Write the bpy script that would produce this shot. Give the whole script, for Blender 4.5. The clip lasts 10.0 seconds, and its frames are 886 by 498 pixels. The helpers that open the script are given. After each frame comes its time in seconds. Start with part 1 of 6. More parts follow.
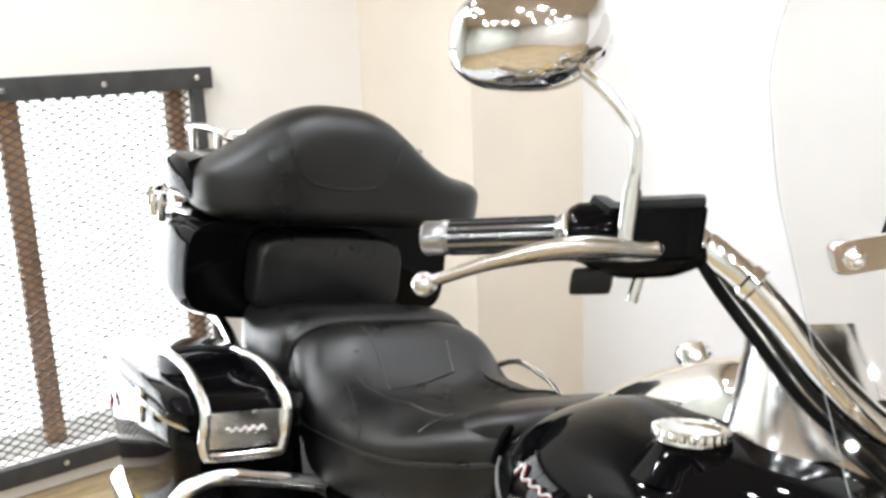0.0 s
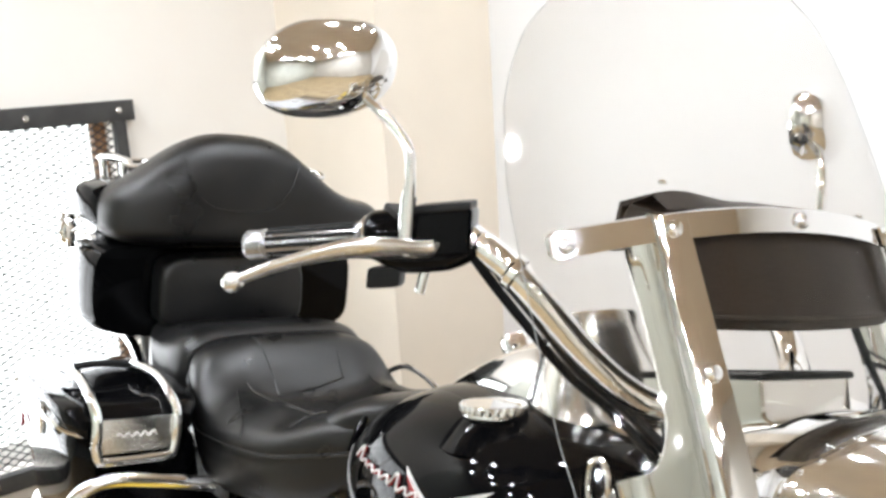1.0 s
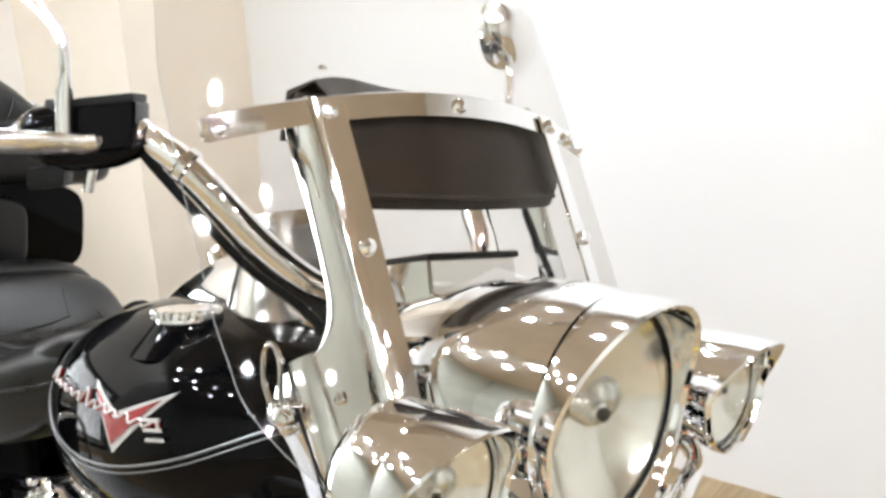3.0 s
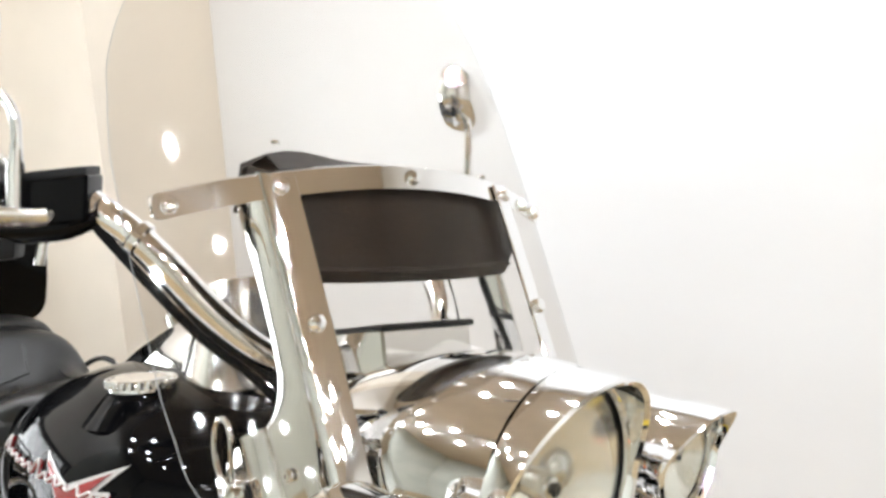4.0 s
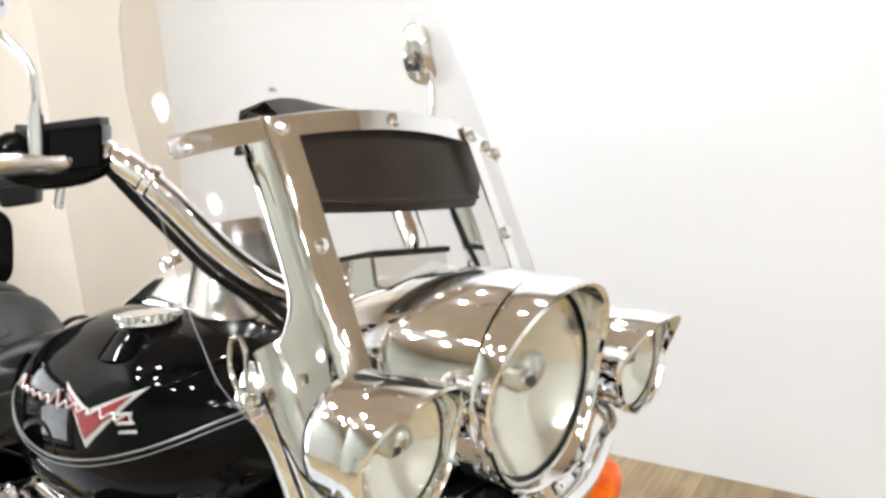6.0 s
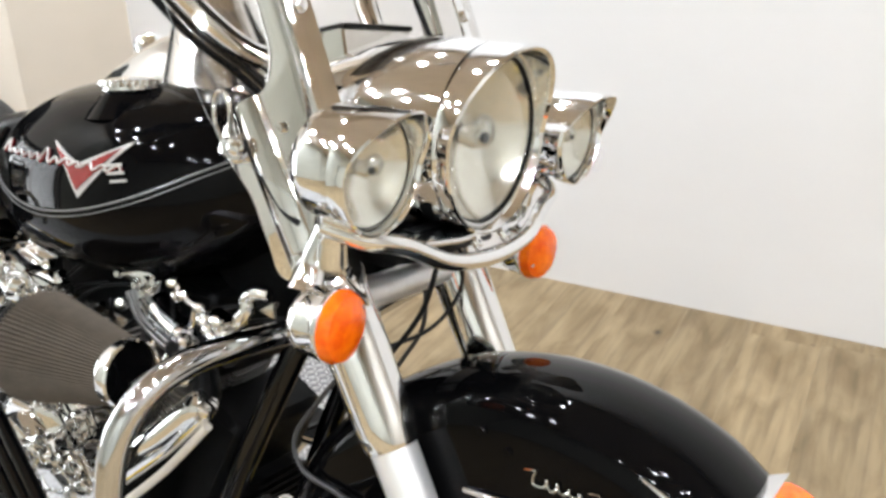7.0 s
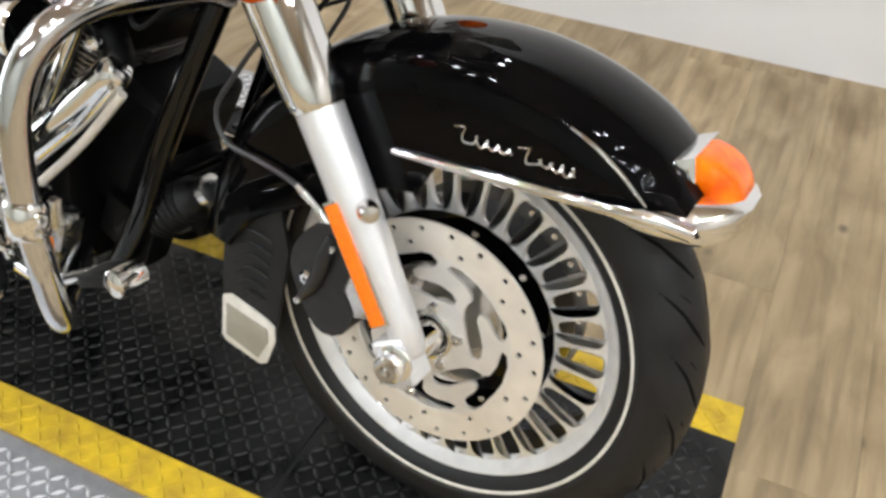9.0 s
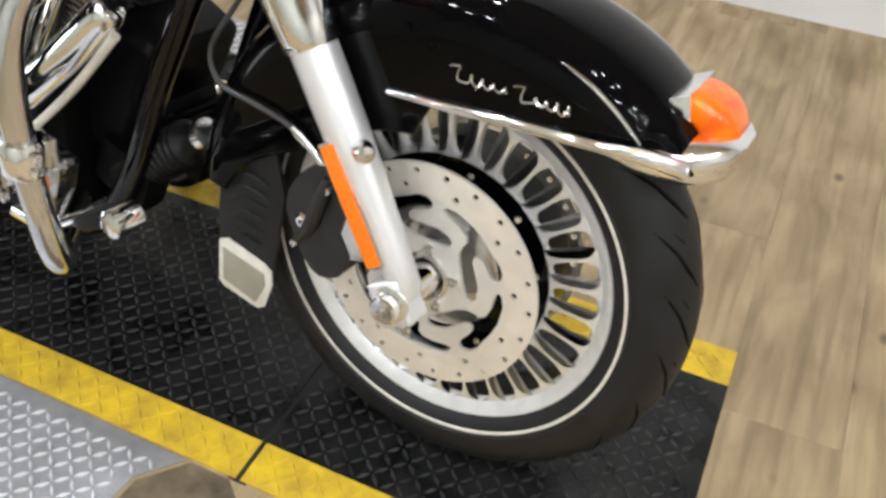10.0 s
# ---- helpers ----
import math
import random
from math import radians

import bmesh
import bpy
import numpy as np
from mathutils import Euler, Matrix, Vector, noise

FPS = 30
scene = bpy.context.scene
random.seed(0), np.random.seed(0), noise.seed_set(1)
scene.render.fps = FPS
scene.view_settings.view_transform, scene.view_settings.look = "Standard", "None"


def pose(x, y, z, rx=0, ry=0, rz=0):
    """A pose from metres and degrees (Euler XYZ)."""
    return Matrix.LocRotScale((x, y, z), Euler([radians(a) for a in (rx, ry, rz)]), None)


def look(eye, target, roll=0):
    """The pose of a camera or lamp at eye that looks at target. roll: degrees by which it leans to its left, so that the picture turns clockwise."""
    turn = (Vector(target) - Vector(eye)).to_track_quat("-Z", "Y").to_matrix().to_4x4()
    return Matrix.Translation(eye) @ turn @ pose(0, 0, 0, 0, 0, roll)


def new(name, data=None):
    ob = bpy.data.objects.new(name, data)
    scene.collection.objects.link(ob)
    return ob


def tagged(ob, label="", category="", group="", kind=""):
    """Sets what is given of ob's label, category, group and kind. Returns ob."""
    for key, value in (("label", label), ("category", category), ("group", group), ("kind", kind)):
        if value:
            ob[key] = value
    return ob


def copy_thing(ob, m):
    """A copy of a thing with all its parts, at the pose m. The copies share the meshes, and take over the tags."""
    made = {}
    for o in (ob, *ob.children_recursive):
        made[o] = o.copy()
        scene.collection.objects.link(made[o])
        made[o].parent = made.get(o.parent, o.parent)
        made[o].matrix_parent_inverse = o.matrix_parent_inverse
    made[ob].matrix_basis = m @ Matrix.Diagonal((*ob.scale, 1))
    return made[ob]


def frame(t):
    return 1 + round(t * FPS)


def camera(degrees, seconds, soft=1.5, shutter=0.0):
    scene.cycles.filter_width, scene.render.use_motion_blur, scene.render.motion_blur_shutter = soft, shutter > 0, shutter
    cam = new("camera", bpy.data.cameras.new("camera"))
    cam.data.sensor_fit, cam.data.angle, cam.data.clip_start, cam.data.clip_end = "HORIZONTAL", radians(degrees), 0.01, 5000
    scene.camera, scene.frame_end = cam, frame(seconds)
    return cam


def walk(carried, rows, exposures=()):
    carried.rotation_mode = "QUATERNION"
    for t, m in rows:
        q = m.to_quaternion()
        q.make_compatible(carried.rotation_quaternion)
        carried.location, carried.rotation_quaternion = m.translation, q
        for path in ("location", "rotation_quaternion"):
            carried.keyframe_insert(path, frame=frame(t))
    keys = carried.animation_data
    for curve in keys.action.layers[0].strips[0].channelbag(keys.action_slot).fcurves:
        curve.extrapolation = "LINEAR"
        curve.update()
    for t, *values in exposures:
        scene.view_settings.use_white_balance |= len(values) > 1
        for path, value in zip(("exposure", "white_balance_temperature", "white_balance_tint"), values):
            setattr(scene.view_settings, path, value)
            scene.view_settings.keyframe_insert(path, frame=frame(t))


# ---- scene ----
# The motorcycle leans on its side stand: 10 degrees to its left, and stands 6.3 degrees askew of the lift.
BIKE = pose(0, 0, 0.317, 0, 0, -6.3) @ pose(0, 0, 0, -10) @ pose(0, 0, -0.32)
cam = camera(53.0, 10.0, soft=3.1)
# Rows in the motorcycle's own axes: x ahead, y to its left, z up, from under the front axle.
PATH = [
    (0, (-0.023, -0.783, 1.221), (-1.707, 0.255, 0.929), 6.4),
    (0.3, (0.055, -0.763, 1.226), (-1.66, 0.217, 0.91), 6.0),
    (0.5, (0.103, -0.76, 1.227), (-1.614, 0.237, 0.987), 6.1),
    (1, (0.168, -0.723, 1.231), (-1.482, 0.384, 1.002), 4.9),
    (1.5, (0.2, -0.702, 1.216), (-1.382, 0.498, 0.973), 5.5),
    (2, (0.225, -0.676, 1.181), (-1.251, 0.634, 0.857), 4.8),
    (2.5, (0.245, -0.652, 1.172), (-1.14, 0.76, 0.876), 4.4),
    (2.7, (0.25, -0.645, 1.171), (-1.113, 0.787, 0.873), 4.3),
    (4, (0.272, -0.625, 1.211), (-1.047, 0.866, 1.012), 4.2),
    (4.5, (0.273, -0.614, 1.216), (-1.035, 0.887, 1.031), 4.4),
    (5, (0.277, -0.611, 1.214), (-1.028, 0.892, 1.023), 4.2),
    (5.2, (0.282, -0.615, 1.213), (-1.028, 0.885, 1.032), 3.6),
    (6.3, (0.342, -0.805, 1.15), (-0.803, 0.803, 0.828), 2.7),
    (6.5, (0.363, -0.838, 1.129), (-0.744, 0.784, 0.751), 3.1),
    (7, (0.381, -0.868, 1.082), (-0.66, 0.754, 0.548), 5.0),
    (7.5, (0.383, -0.868, 1.051), (-0.596, 0.735, 0.362), 6.7),
    (8, (0.383, -0.866, 1.025), (-0.526, 0.723, 0.22), 7.3),
    (8.5, (0.382, -0.867, 1.0), (-0.431, 0.712, 0.08), 7.6),
    (9, (0.399, -0.861, 0.965), (-0.368, 0.686, -0.042), 8.3),
    (9.5, (0.401, -0.867, 0.942), (-0.315, 0.659, -0.134), 9.2),
    (10, (0.409, -0.871, 0.951), (-0.319, 0.643, -0.135), 8.6),
]
walk(cam, [(t, BIKE @ look(eye, target, roll)) for t, eye, target, roll in PATH], [(0.0, -0.19), (2.5, -0.20), (5.0, -0.22), (6.5, -0.26), (8.0, -0.47), (10.0, -0.56)])

# ---- world and light ----
world = bpy.data.worlds.new("sky")
scene.world = world
world.use_nodes = True
wn = world.node_tree.nodes
wsky = wn.new("ShaderNodeTexSky")
wsky.sky_type, wsky.sun_disc, wsky.sun_elevation, wsky.sun_rotation = "NISHITA", False, radians(35), radians(250)
world.node_tree.links.new(wsky.outputs[0], wn["Background"].inputs[0])
wn["Background"].inputs[1].default_value = 0.15

LAMP_Z = 3.0
# track fixtures on the ceiling, each with four small heads
FIXTURES = [(-2.35, -0.95, 75), (-1.6, -1.6, 25), (-0.9, 0.75, 75), (0.9, -0.9, 60), (2.4, -1.5, 40), (1.5, -2.9, 20), (0.0, -3.2, 0), (2.9, -0.5, 70)]
HEADS = [(-0.44, 0.20), (-0.18, -0.30), (0.16, 0.28), (0.42, -0.18)]
LAMP_WATTS = 12.9
WINDOW_WATTS = 40.0


def area_lamp(name, m, w, h, watts, colour, shape="RECTANGLE"):
    data = bpy.data.lights.new(name, "AREA")
    data.shape, data.size, data.size_y, data.energy, data.color = shape, w, h, watts, colour
    ob = new(name, data)
    ob.matrix_world = m
    return ob


HEAD_SPOTS = []
for fx, fy, turn in FIXTURES:
    for hx, hy in HEADS:
        at = pose(fx, fy, LAMP_Z - 0.17, 0, 0, turn) @ Vector((hx, hy, 0))
        HEAD_SPOTS.append(at)
        area_lamp("lamp_light", pose(at.x, at.y, at.z - 0.012), 0.085, 0.085, LAMP_WATTS, (0.87, 0.93, 1.0), "DISK")
# Daylight in the window's opening.
area_lamp("window_light", pose(-2.985, -0.35, 0.66, 0, -90, 0), 1.0, 1.5, WINDOW_WATTS, (0.93, 0.96, 1.0))


# ---- materials ----
def material(name, base, rough=0.5, metal=0.0, coat=0.0, bump=0.0, scale=40.0, vary=0.0, vscale=6.0, rvary=0.0, distort=0.0, stretch=(1, 1, 1), tint=None, spread=0.0, **more):
    m = bpy.data.materials.new(name)
    m.use_nodes = True
    n, l = m.node_tree.nodes, m.node_tree.links
    b = n["Principled BSDF"]
    b.inputs["Base Color"].default_value = (*base, 1)
    b.inputs["Roughness"].default_value, b.inputs["Metallic"].default_value = rough, metal
    b.inputs["Coat Weight"].default_value, b.inputs["Coat Roughness"].default_value = coat, 0.03
    for key, value in more.items():
        b.inputs[key.replace("_", " ")].default_value = value
    where = n.new("ShaderNodeTexCoord")
    fit_in = n.new("ShaderNodeMapping")
    fit_in.inputs["Scale"].default_value = stretch
    l.new(where.outputs["Object"], fit_in.inputs[0])
    if vary:
        tex = n.new("ShaderNodeTexNoise")
        tex.inputs["Scale"].default_value, tex.inputs["Detail"].default_value, tex.inputs["Distortion"].default_value = vscale, 8, distort
        l.new(fit_in.outputs[0], tex.inputs["Vector"])
        mix = n.new("ShaderNodeMix")
        mix.data_type = "RGBA"
        other = tint or tuple(c * (1 - vary) for c in base)
        mix.inputs["A"].default_value, mix.inputs["B"].default_value = (*base, 1), (*other, 1)
        ramp = n.new("ShaderNodeMapRange")
        ramp.inputs["From Min"].default_value, ramp.inputs["From Max"].default_value = 0.35, 0.7
        l.new(tex.outputs["Fac"], ramp.inputs["Value"])
        l.new(ramp.outputs[0], mix.inputs["Factor"])
        out = mix.outputs["Result"]
        if spread:
            info, hsv, rng = n.new("ShaderNodeObjectInfo"), n.new("ShaderNodeHueSaturation"), n.new("ShaderNodeMapRange")
            rng.inputs["To Min"].default_value, rng.inputs["To Max"].default_value = 1 - spread, 1 + spread
            l.new(info.outputs["Random"], rng.inputs["Value"])
            l.new(rng.outputs[0], hsv.inputs["Value"])
            l.new(out, hsv.inputs["Color"])
            out = hsv.outputs[0]
        l.new(out, b.inputs["Base Color"])
        if rvary:
            rr = n.new("ShaderNodeMapRange")
            rr.inputs["To Min"].default_value, rr.inputs["To Max"].default_value = rough, min(1.0, rough + rvary)
            l.new(ramp.outputs[0], rr.inputs["Value"])
            l.new(rr.outputs[0], b.inputs["Roughness"])
    if bump:
        fine, bm_node = n.new("ShaderNodeTexNoise"), n.new("ShaderNodeBump")
        fine.inputs["Scale"].default_value, fine.inputs["Detail"].default_value = scale, 6
        bm_node.inputs["Strength"].default_value, bm_node.inputs["Distance"].default_value = bump, 0.002
        l.new(fit_in.outputs[0], fine.inputs["Vector"])
        l.new(fine.outputs["Fac"], bm_node.inputs["Height"])
        l.new(bm_node.outputs[0], b.inputs["Normal"])
    return m


def clear(name, tint, gloss_rough=0.02, face=0.04, edge=0.6):
    """Clear sheet: lets light straight through, with a surface gloss that grows at grazing angles."""
    m = bpy.data.materials.new(name)
    m.use_nodes = True
    n, l = m.node_tree.nodes, m.node_tree.links
    n.remove(n["Principled BSDF"])
    see, gloss, mix, lay = n.new("ShaderNodeBsdfTransparent"), n.new("ShaderNodeBsdfGlossy"), n.new("ShaderNodeMixShader"), n.new("ShaderNodeLayerWeight")
    power, scale = n.new("ShaderNodeMath"), n.new("ShaderNodeMath")
    see.inputs[0].default_value = (*tint, 1)
    gloss.inputs["Roughness"].default_value = gloss_rough
    power.operation, power.inputs[1].default_value = "POWER", 5.0
    scale.operation, scale.inputs[1].default_value, scale.inputs[2].default_value = "MULTIPLY_ADD", edge, face
    l.new(lay.outputs["Facing"], power.inputs[0])
    l.new(power.outputs[0], scale.inputs[0])
    l.new(scale.outputs[0], mix.inputs[0])
    l.new(see.outputs[0], mix.inputs[1])
    l.new(gloss.outputs[0], mix.inputs[2])
    l.new(mix.outputs[0], n["Material Output"].inputs[0])
    return m


def glow(name, colour, strength):
    m = bpy.data.materials.new(name)
    m.use_nodes = True
    b = m.node_tree.nodes["Principled BSDF"]
    b.inputs["Base Color"].default_value = (*colour, 1)
    b.inputs["Emission Color"].default_value, b.inputs["Emission Strength"].default_value = (*colour, 1), strength
    return m


CHROME = material("chrome", (0.92, 0.925, 0.93), 0.03, 1.0, vary=0.04, vscale=9, rvary=0.04)
CHROME_SOFT = material("satin chrome", (0.78, 0.77, 0.75), 0.16, 1.0, vary=0.1, vscale=30, rvary=0.1)
CHROME_CAST = material("lumpy chrome casting", (0.62, 0.62, 0.64), 0.10, 1.0, bump=1.0, scale=22, vary=0.25, vscale=30, rvary=0.1)
CHROME_CAST.node_tree.nodes["Bump"].inputs["Distance"].default_value = 0.02
BOWL = material("pale lamp mirror", (0.90, 0.865, 0.81), 0.10, 0.86, bump=0.25, scale=38, vary=0.05, vscale=30, rvary=0.1)
SILVER = material("polished fork alloy", (0.90, 0.90, 0.91), 0.32, 0.66, bump=0.08, scale=500, vary=0.06, vscale=30, rvary=0.1)
ALUMINIUM = material("cast aluminium", (0.92, 0.92, 0.93), 0.32, 0.62, bump=0.15, scale=400, vary=0.12, vscale=40, rvary=0.12)
STEEL = material("brushed disc steel", (0.92, 0.86, 0.77), 0.38, 0.60, bump=0.1, scale=300, vary=0.15, vscale=20, rvary=0.15)
CARRIER = material("polished disc carrier", (0.92, 0.89, 0.84), 0.30, 0.66, bump=0.08, scale=300, vary=0.12, vscale=24, rvary=0.12)
CALIPER = material("dark cast caliper paint", (0.018, 0.018, 0.0195), 0.32, Specular_IOR_Level=0.45, bump=0.3, scale=250, vary=0.4, vscale=30, rvary=0.15)
BLACK = material("black gloss paint", (0.002, 0.002, 0.0023), 0.025, 0.0, vary=0.3, vscale=30, rvary=0.02, IOR=1.21)
BLACK_SATIN = material("black powder coat", (0.003, 0.003, 0.0032), 0.34, 0.0, Specular_IOR_Level=0.11, bump=0.25, scale=500, vary=0.4, vscale=25, rvary=0.2)
PLASTIC = material("black plastic", (0.005, 0.005, 0.0053), 0.36, Specular_IOR_Level=0.22, bump=0.2, scale=600, vary=0.3, vscale=50, rvary=0.15)
RUBBER = material("tyre rubber", (0.0075, 0.0076, 0.0082), 0.40, Specular_IOR_Level=0.34, bump=0.35, scale=350, vary=0.35, vscale=22, rvary=0.2, tint=(0.012, 0.012, 0.0125))
LEATHER = material("black seat leather", (0.0028, 0.0027, 0.0028), 0.27, Specular_IOR_Level=0.42, bump=0.35, scale=420, vary=0.35, vscale=10, rvary=0.14, tint=(0.0062, 0.0060, 0.0058))
POUCH = material("brown-black pouch leather", (0.026, 0.0175, 0.012), 0.40, Specular_IOR_Level=0.2, bump=0.5, scale=300, vary=0.4, vscale=18, rvary=0.15)
WHITE_RUBBER = material("white tyre stripe", (0.72, 0.68, 0.60), 0.6, vary=0.2, vscale=60)
ORANGE = material("orange lens", (0.74, 0.085, 0.002), 0.14, coat=0.2, bump=0.6, scale=110, vary=0.5, vscale=45, tint=(0.95, 0.20, 0.004), Specular_IOR_Level=0.3)
REFLECTOR = material("orange reflector", (1.0, 0.20, 0.003), 0.2, coat=0.5, bump=0.4, scale=500, vary=0.15, vscale=200)
RED = material("red enamel", (0.24, 0.016, 0.016), 0.25, coat=0.6, vary=0.3, vscale=60)
STRIPE = material("grey line paint", (0.16, 0.16, 0.16), 0.3, 0.3, vary=0.2, vscale=80)
SILVER_PAINT = material("silver line paint", (0.62, 0.60, 0.58), 0.3, 0.5, vary=0.2, vscale=80)
FILTER = material("pleated filter cloth", (0.085, 0.066, 0.047), 0.75, bump=0.4, scale=300, vary=0.25, vscale=60)
GLASS = clear("clear lamp glass", (0.97, 0.98, 0.97))
SCREEN = clear("clear screen plastic", (0.925, 0.915, 0.90), 0.03, 0.012, 0.35)
WALL = material("painted wall", (0.72, 0.685, 0.635), 0.6, bump=0.25, scale=60, vary=0.06, vscale=1.3, rvary=0.1, tint=(0.68, 0.63, 0.57))
WALL_TAN = material("stone painted wall", (0.52, 0.49, 0.44), 0.6, bump=0.25, scale=60, vary=0.12, vscale=1.3, rvary=0.1)
WALL_GREY = material("grey green painted wall", (0.50, 0.51, 0.455), 0.6, bump=0.25, scale=60, vary=0.14, vscale=1.5, rvary=0.1)
# The sand tone puts the weaker light on the pier into its paint.
WALL_PIER = material("sand painted plaster", (0.74, 0.66, 0.555), 0.6, bump=0.25, scale=60, vary=0.12, vscale=1.6, rvary=0.1)
WALL_WHITE = material("white painted wall", (0.76, 0.755, 0.75), 0.42, bump=0.15, scale=50, vary=0.06, vscale=1.1, rvary=0.1, stretch=(0.35, 1, 1.6), tint=(0.72, 0.705, 0.695))
CEILING = material("ceiling paint", (0.50, 0.405, 0.305), 0.8, bump=0.2, scale=50, vary=0.08, vscale=2)
WOOD = material("oak board", (0.370, 0.275, 0.155), 0.42, bump=0.25, scale=70, vary=0.5, vscale=6.5, rvary=0.2, distort=0.5, stretch=(2.4, 0.7, 1), tint=(0.215, 0.152, 0.080), spread=0.10)
wt = WOOD.node_tree
w_in = wt.nodes["Principled BSDF"].inputs["Base Color"]
w_src = w_in.links[0].from_socket
w_map, w_tex, w_rng, w_mix = wt.nodes.new("ShaderNodeMapping"), wt.nodes.new("ShaderNodeTexNoise"), wt.nodes.new("ShaderNodeMapRange"), wt.nodes.new("ShaderNodeMix")
w_map.inputs["Scale"].default_value = (16, 0.9, 1)
w_tex.inputs["Scale"].default_value, w_tex.inputs["Detail"].default_value = 3.0, 10
w_rng.inputs["From Min"].default_value, w_rng.inputs["From Max"].default_value, w_rng.inputs["To Max"].default_value = 0.46, 0.78, 0.55
w_mix.data_type = "RGBA"
w_mix.inputs["B"].default_value = (0.085, 0.058, 0.030, 1)
wt.links.new(wt.nodes["Texture Coordinate"].outputs["Object"], w_map.inputs[0])
wt.links.new(w_map.outputs[0], w_tex.inputs["Vector"])
wt.links.new(w_tex.outputs["Fac"], w_rng.inputs["Value"])
wt.links.new(w_rng.outputs[0], w_mix.inputs["Factor"])
wt.links.new(w_src, w_mix.inputs["A"])
k_map, k_tex, k_rng, k_mix = wt.nodes.new("ShaderNodeMapping"), wt.nodes.new("ShaderNodeTexVoronoi"), wt.nodes.new("ShaderNodeMapRange"), wt.nodes.new("ShaderNodeMix")
k_map.inputs["Scale"].default_value = (4.4, 2.9, 1)
k_tex.inputs["Scale"].default_value = 1.6
k_rng.inputs["From Min"].default_value, k_rng.inputs["From Max"].default_value, k_rng.inputs["To Min"].default_value, k_rng.inputs["To Max"].default_value = 0.03, 0.10, 0.75, 0.0
k_mix.data_type = "RGBA"
k_mix.inputs["B"].default_value = (0.040, 0.026, 0.016, 1)
wt.links.new(wt.nodes["Texture Coordinate"].outputs["Object"], k_map.inputs[0])
wt.links.new(k_map.outputs[0], k_tex.inputs["Vector"])
wt.links.new(k_tex.outputs["Distance"], k_rng.inputs["Value"])
wt.links.new(k_rng.outputs[0], k_mix.inputs["Factor"])
wt.links.new(w_mix.outputs["Result"], k_mix.inputs["A"])
wt.links.new(k_mix.outputs["Result"], w_in)
WOOD_POST = material("window timber", (0.36, 0.18, 0.08), 0.6, bump=0.4, scale=60, vary=0.45, vscale=8, stretch=(6, 6, 0.6))
PLATE_BLACK = material("black painted tread plate", (0.003, 0.003, 0.0032), 0.24, 0.0, Specular_IOR_Level=0.30, bump=0.3, scale=140, vary=0.7, vscale=12, rvary=0.14, tint=(0.016, 0.0155, 0.015))
PLATE_YELLOW = material("yellow painted tread plate", (0.66, 0.45, 0.02), 0.45, bump=0.3, scale=150, vary=0.4, vscale=26, rvary=0.2, tint=(0.42, 0.27, 0.02))
# Paler than the plate: worn paint, plus the lugs' glints put into the colour.
LUG_BLACK = material("worn black tread", (0.09, 0.09, 0.09), 0.30, 0.6, bump=0.3, scale=200, vary=0.85, vscale=14, rvary=0.2)
PLATE_GREY = material("bare tread plate", (0.42, 0.42, 0.43), 0.42, 0.85, bump=0.3, scale=160, vary=0.3, vscale=18, rvary=0.2)
IRON = material("dark window iron", (0.035, 0.034, 0.033), 0.5, bump=0.3, scale=120, vary=0.4, vscale=15, rvary=0.2)
OUTSIDE = glow("daylight outside", (0.96, 0.98, 1.0), 2.6)
BULB = glow("lamp disc", (1.0, 0.95, 0.90), 60.0)
HOSE = material("grey rubber hose", (0.05, 0.05, 0.052), 0.3, Specular_IOR_Level=0.5, bump=0.2, scale=500, vary=0.3, vscale=60)
SCREEN_EDGE = material("polished plastic edge", (0.30, 0.31, 0.31), 0.5, Specular_IOR_Level=0.2, vary=0.1, vscale=30)
GRIP = material("smoked chrome grip", (0.36, 0.36, 0.37), 0.2, 0.9, vary=0.2, vscale=30, rvary=0.1)
# Near black, to paint the shade inside the tyre's tread pattern.
GROOVE_SHADE = material("deep tyre groove", (0.003, 0.003, 0.003), 0.8, Specular_IOR_Level=0.1, vary=0.3, vscale=30)
RUST = material("rusty brown steel", (0.17, 0.125, 0.075), 0.6, 0.2, bump=0.4, scale=150, vary=0.6, vscale=24, rvary=0.2)
CHROME_TUBE = material("chromed steel tube", (0.66, 0.67, 0.695), 0.05, 1.0, vary=0.06, vscale=14, rvary=0.06)
FIN_EDGE = material("polished fin metal", (0.34, 0.335, 0.33), 0.24, 0.9, vary=0.3, vscale=40, rvary=0.15)
BLACK_TUBE = material("black enamelled tube", (0.002, 0.002, 0.0022), 0.05, vary=0.3, vscale=30, rvary=0.04, IOR=1.42)
FLAP_INSET = material("putty coloured plastic", (0.33, 0.30, 0.235), 0.45, bump=0.2, scale=300, vary=0.15, vscale=20, rvary=0.1)
DARK = material("dark recess", (0.006, 0.006, 0.006), 0.7, vary=0.3, vscale=30)


# ---- shapes ----
def part(name, bm, mat, parent=None, label="", angle=38):
    bmesh.ops.recalc_face_normals(bm, faces=bm.faces)
    lim = radians(angle)
    for f in bm.faces:
        f.smooth = True
    for e in bm.edges:
        e.smooth = len(e.link_faces) == 2 and e.calc_face_angle(0) < lim
    me = bpy.data.meshes.new(name)
    bm.to_mesh(me)
    bm.free()
    me.materials.append(mat)
    ob = new(name, me)
    ob.parent = parent
    if label:
        tagged(ob, label)
    return ob


def again(ob, m, parent=None):
    """The same part once more, at m."""
    o = new(ob.name.split(".")[0], ob.data)
    o.parent = parent or ob.parent
    o.matrix_local = m
    if "label" in ob:
        o["label"] = ob["label"]
    return o


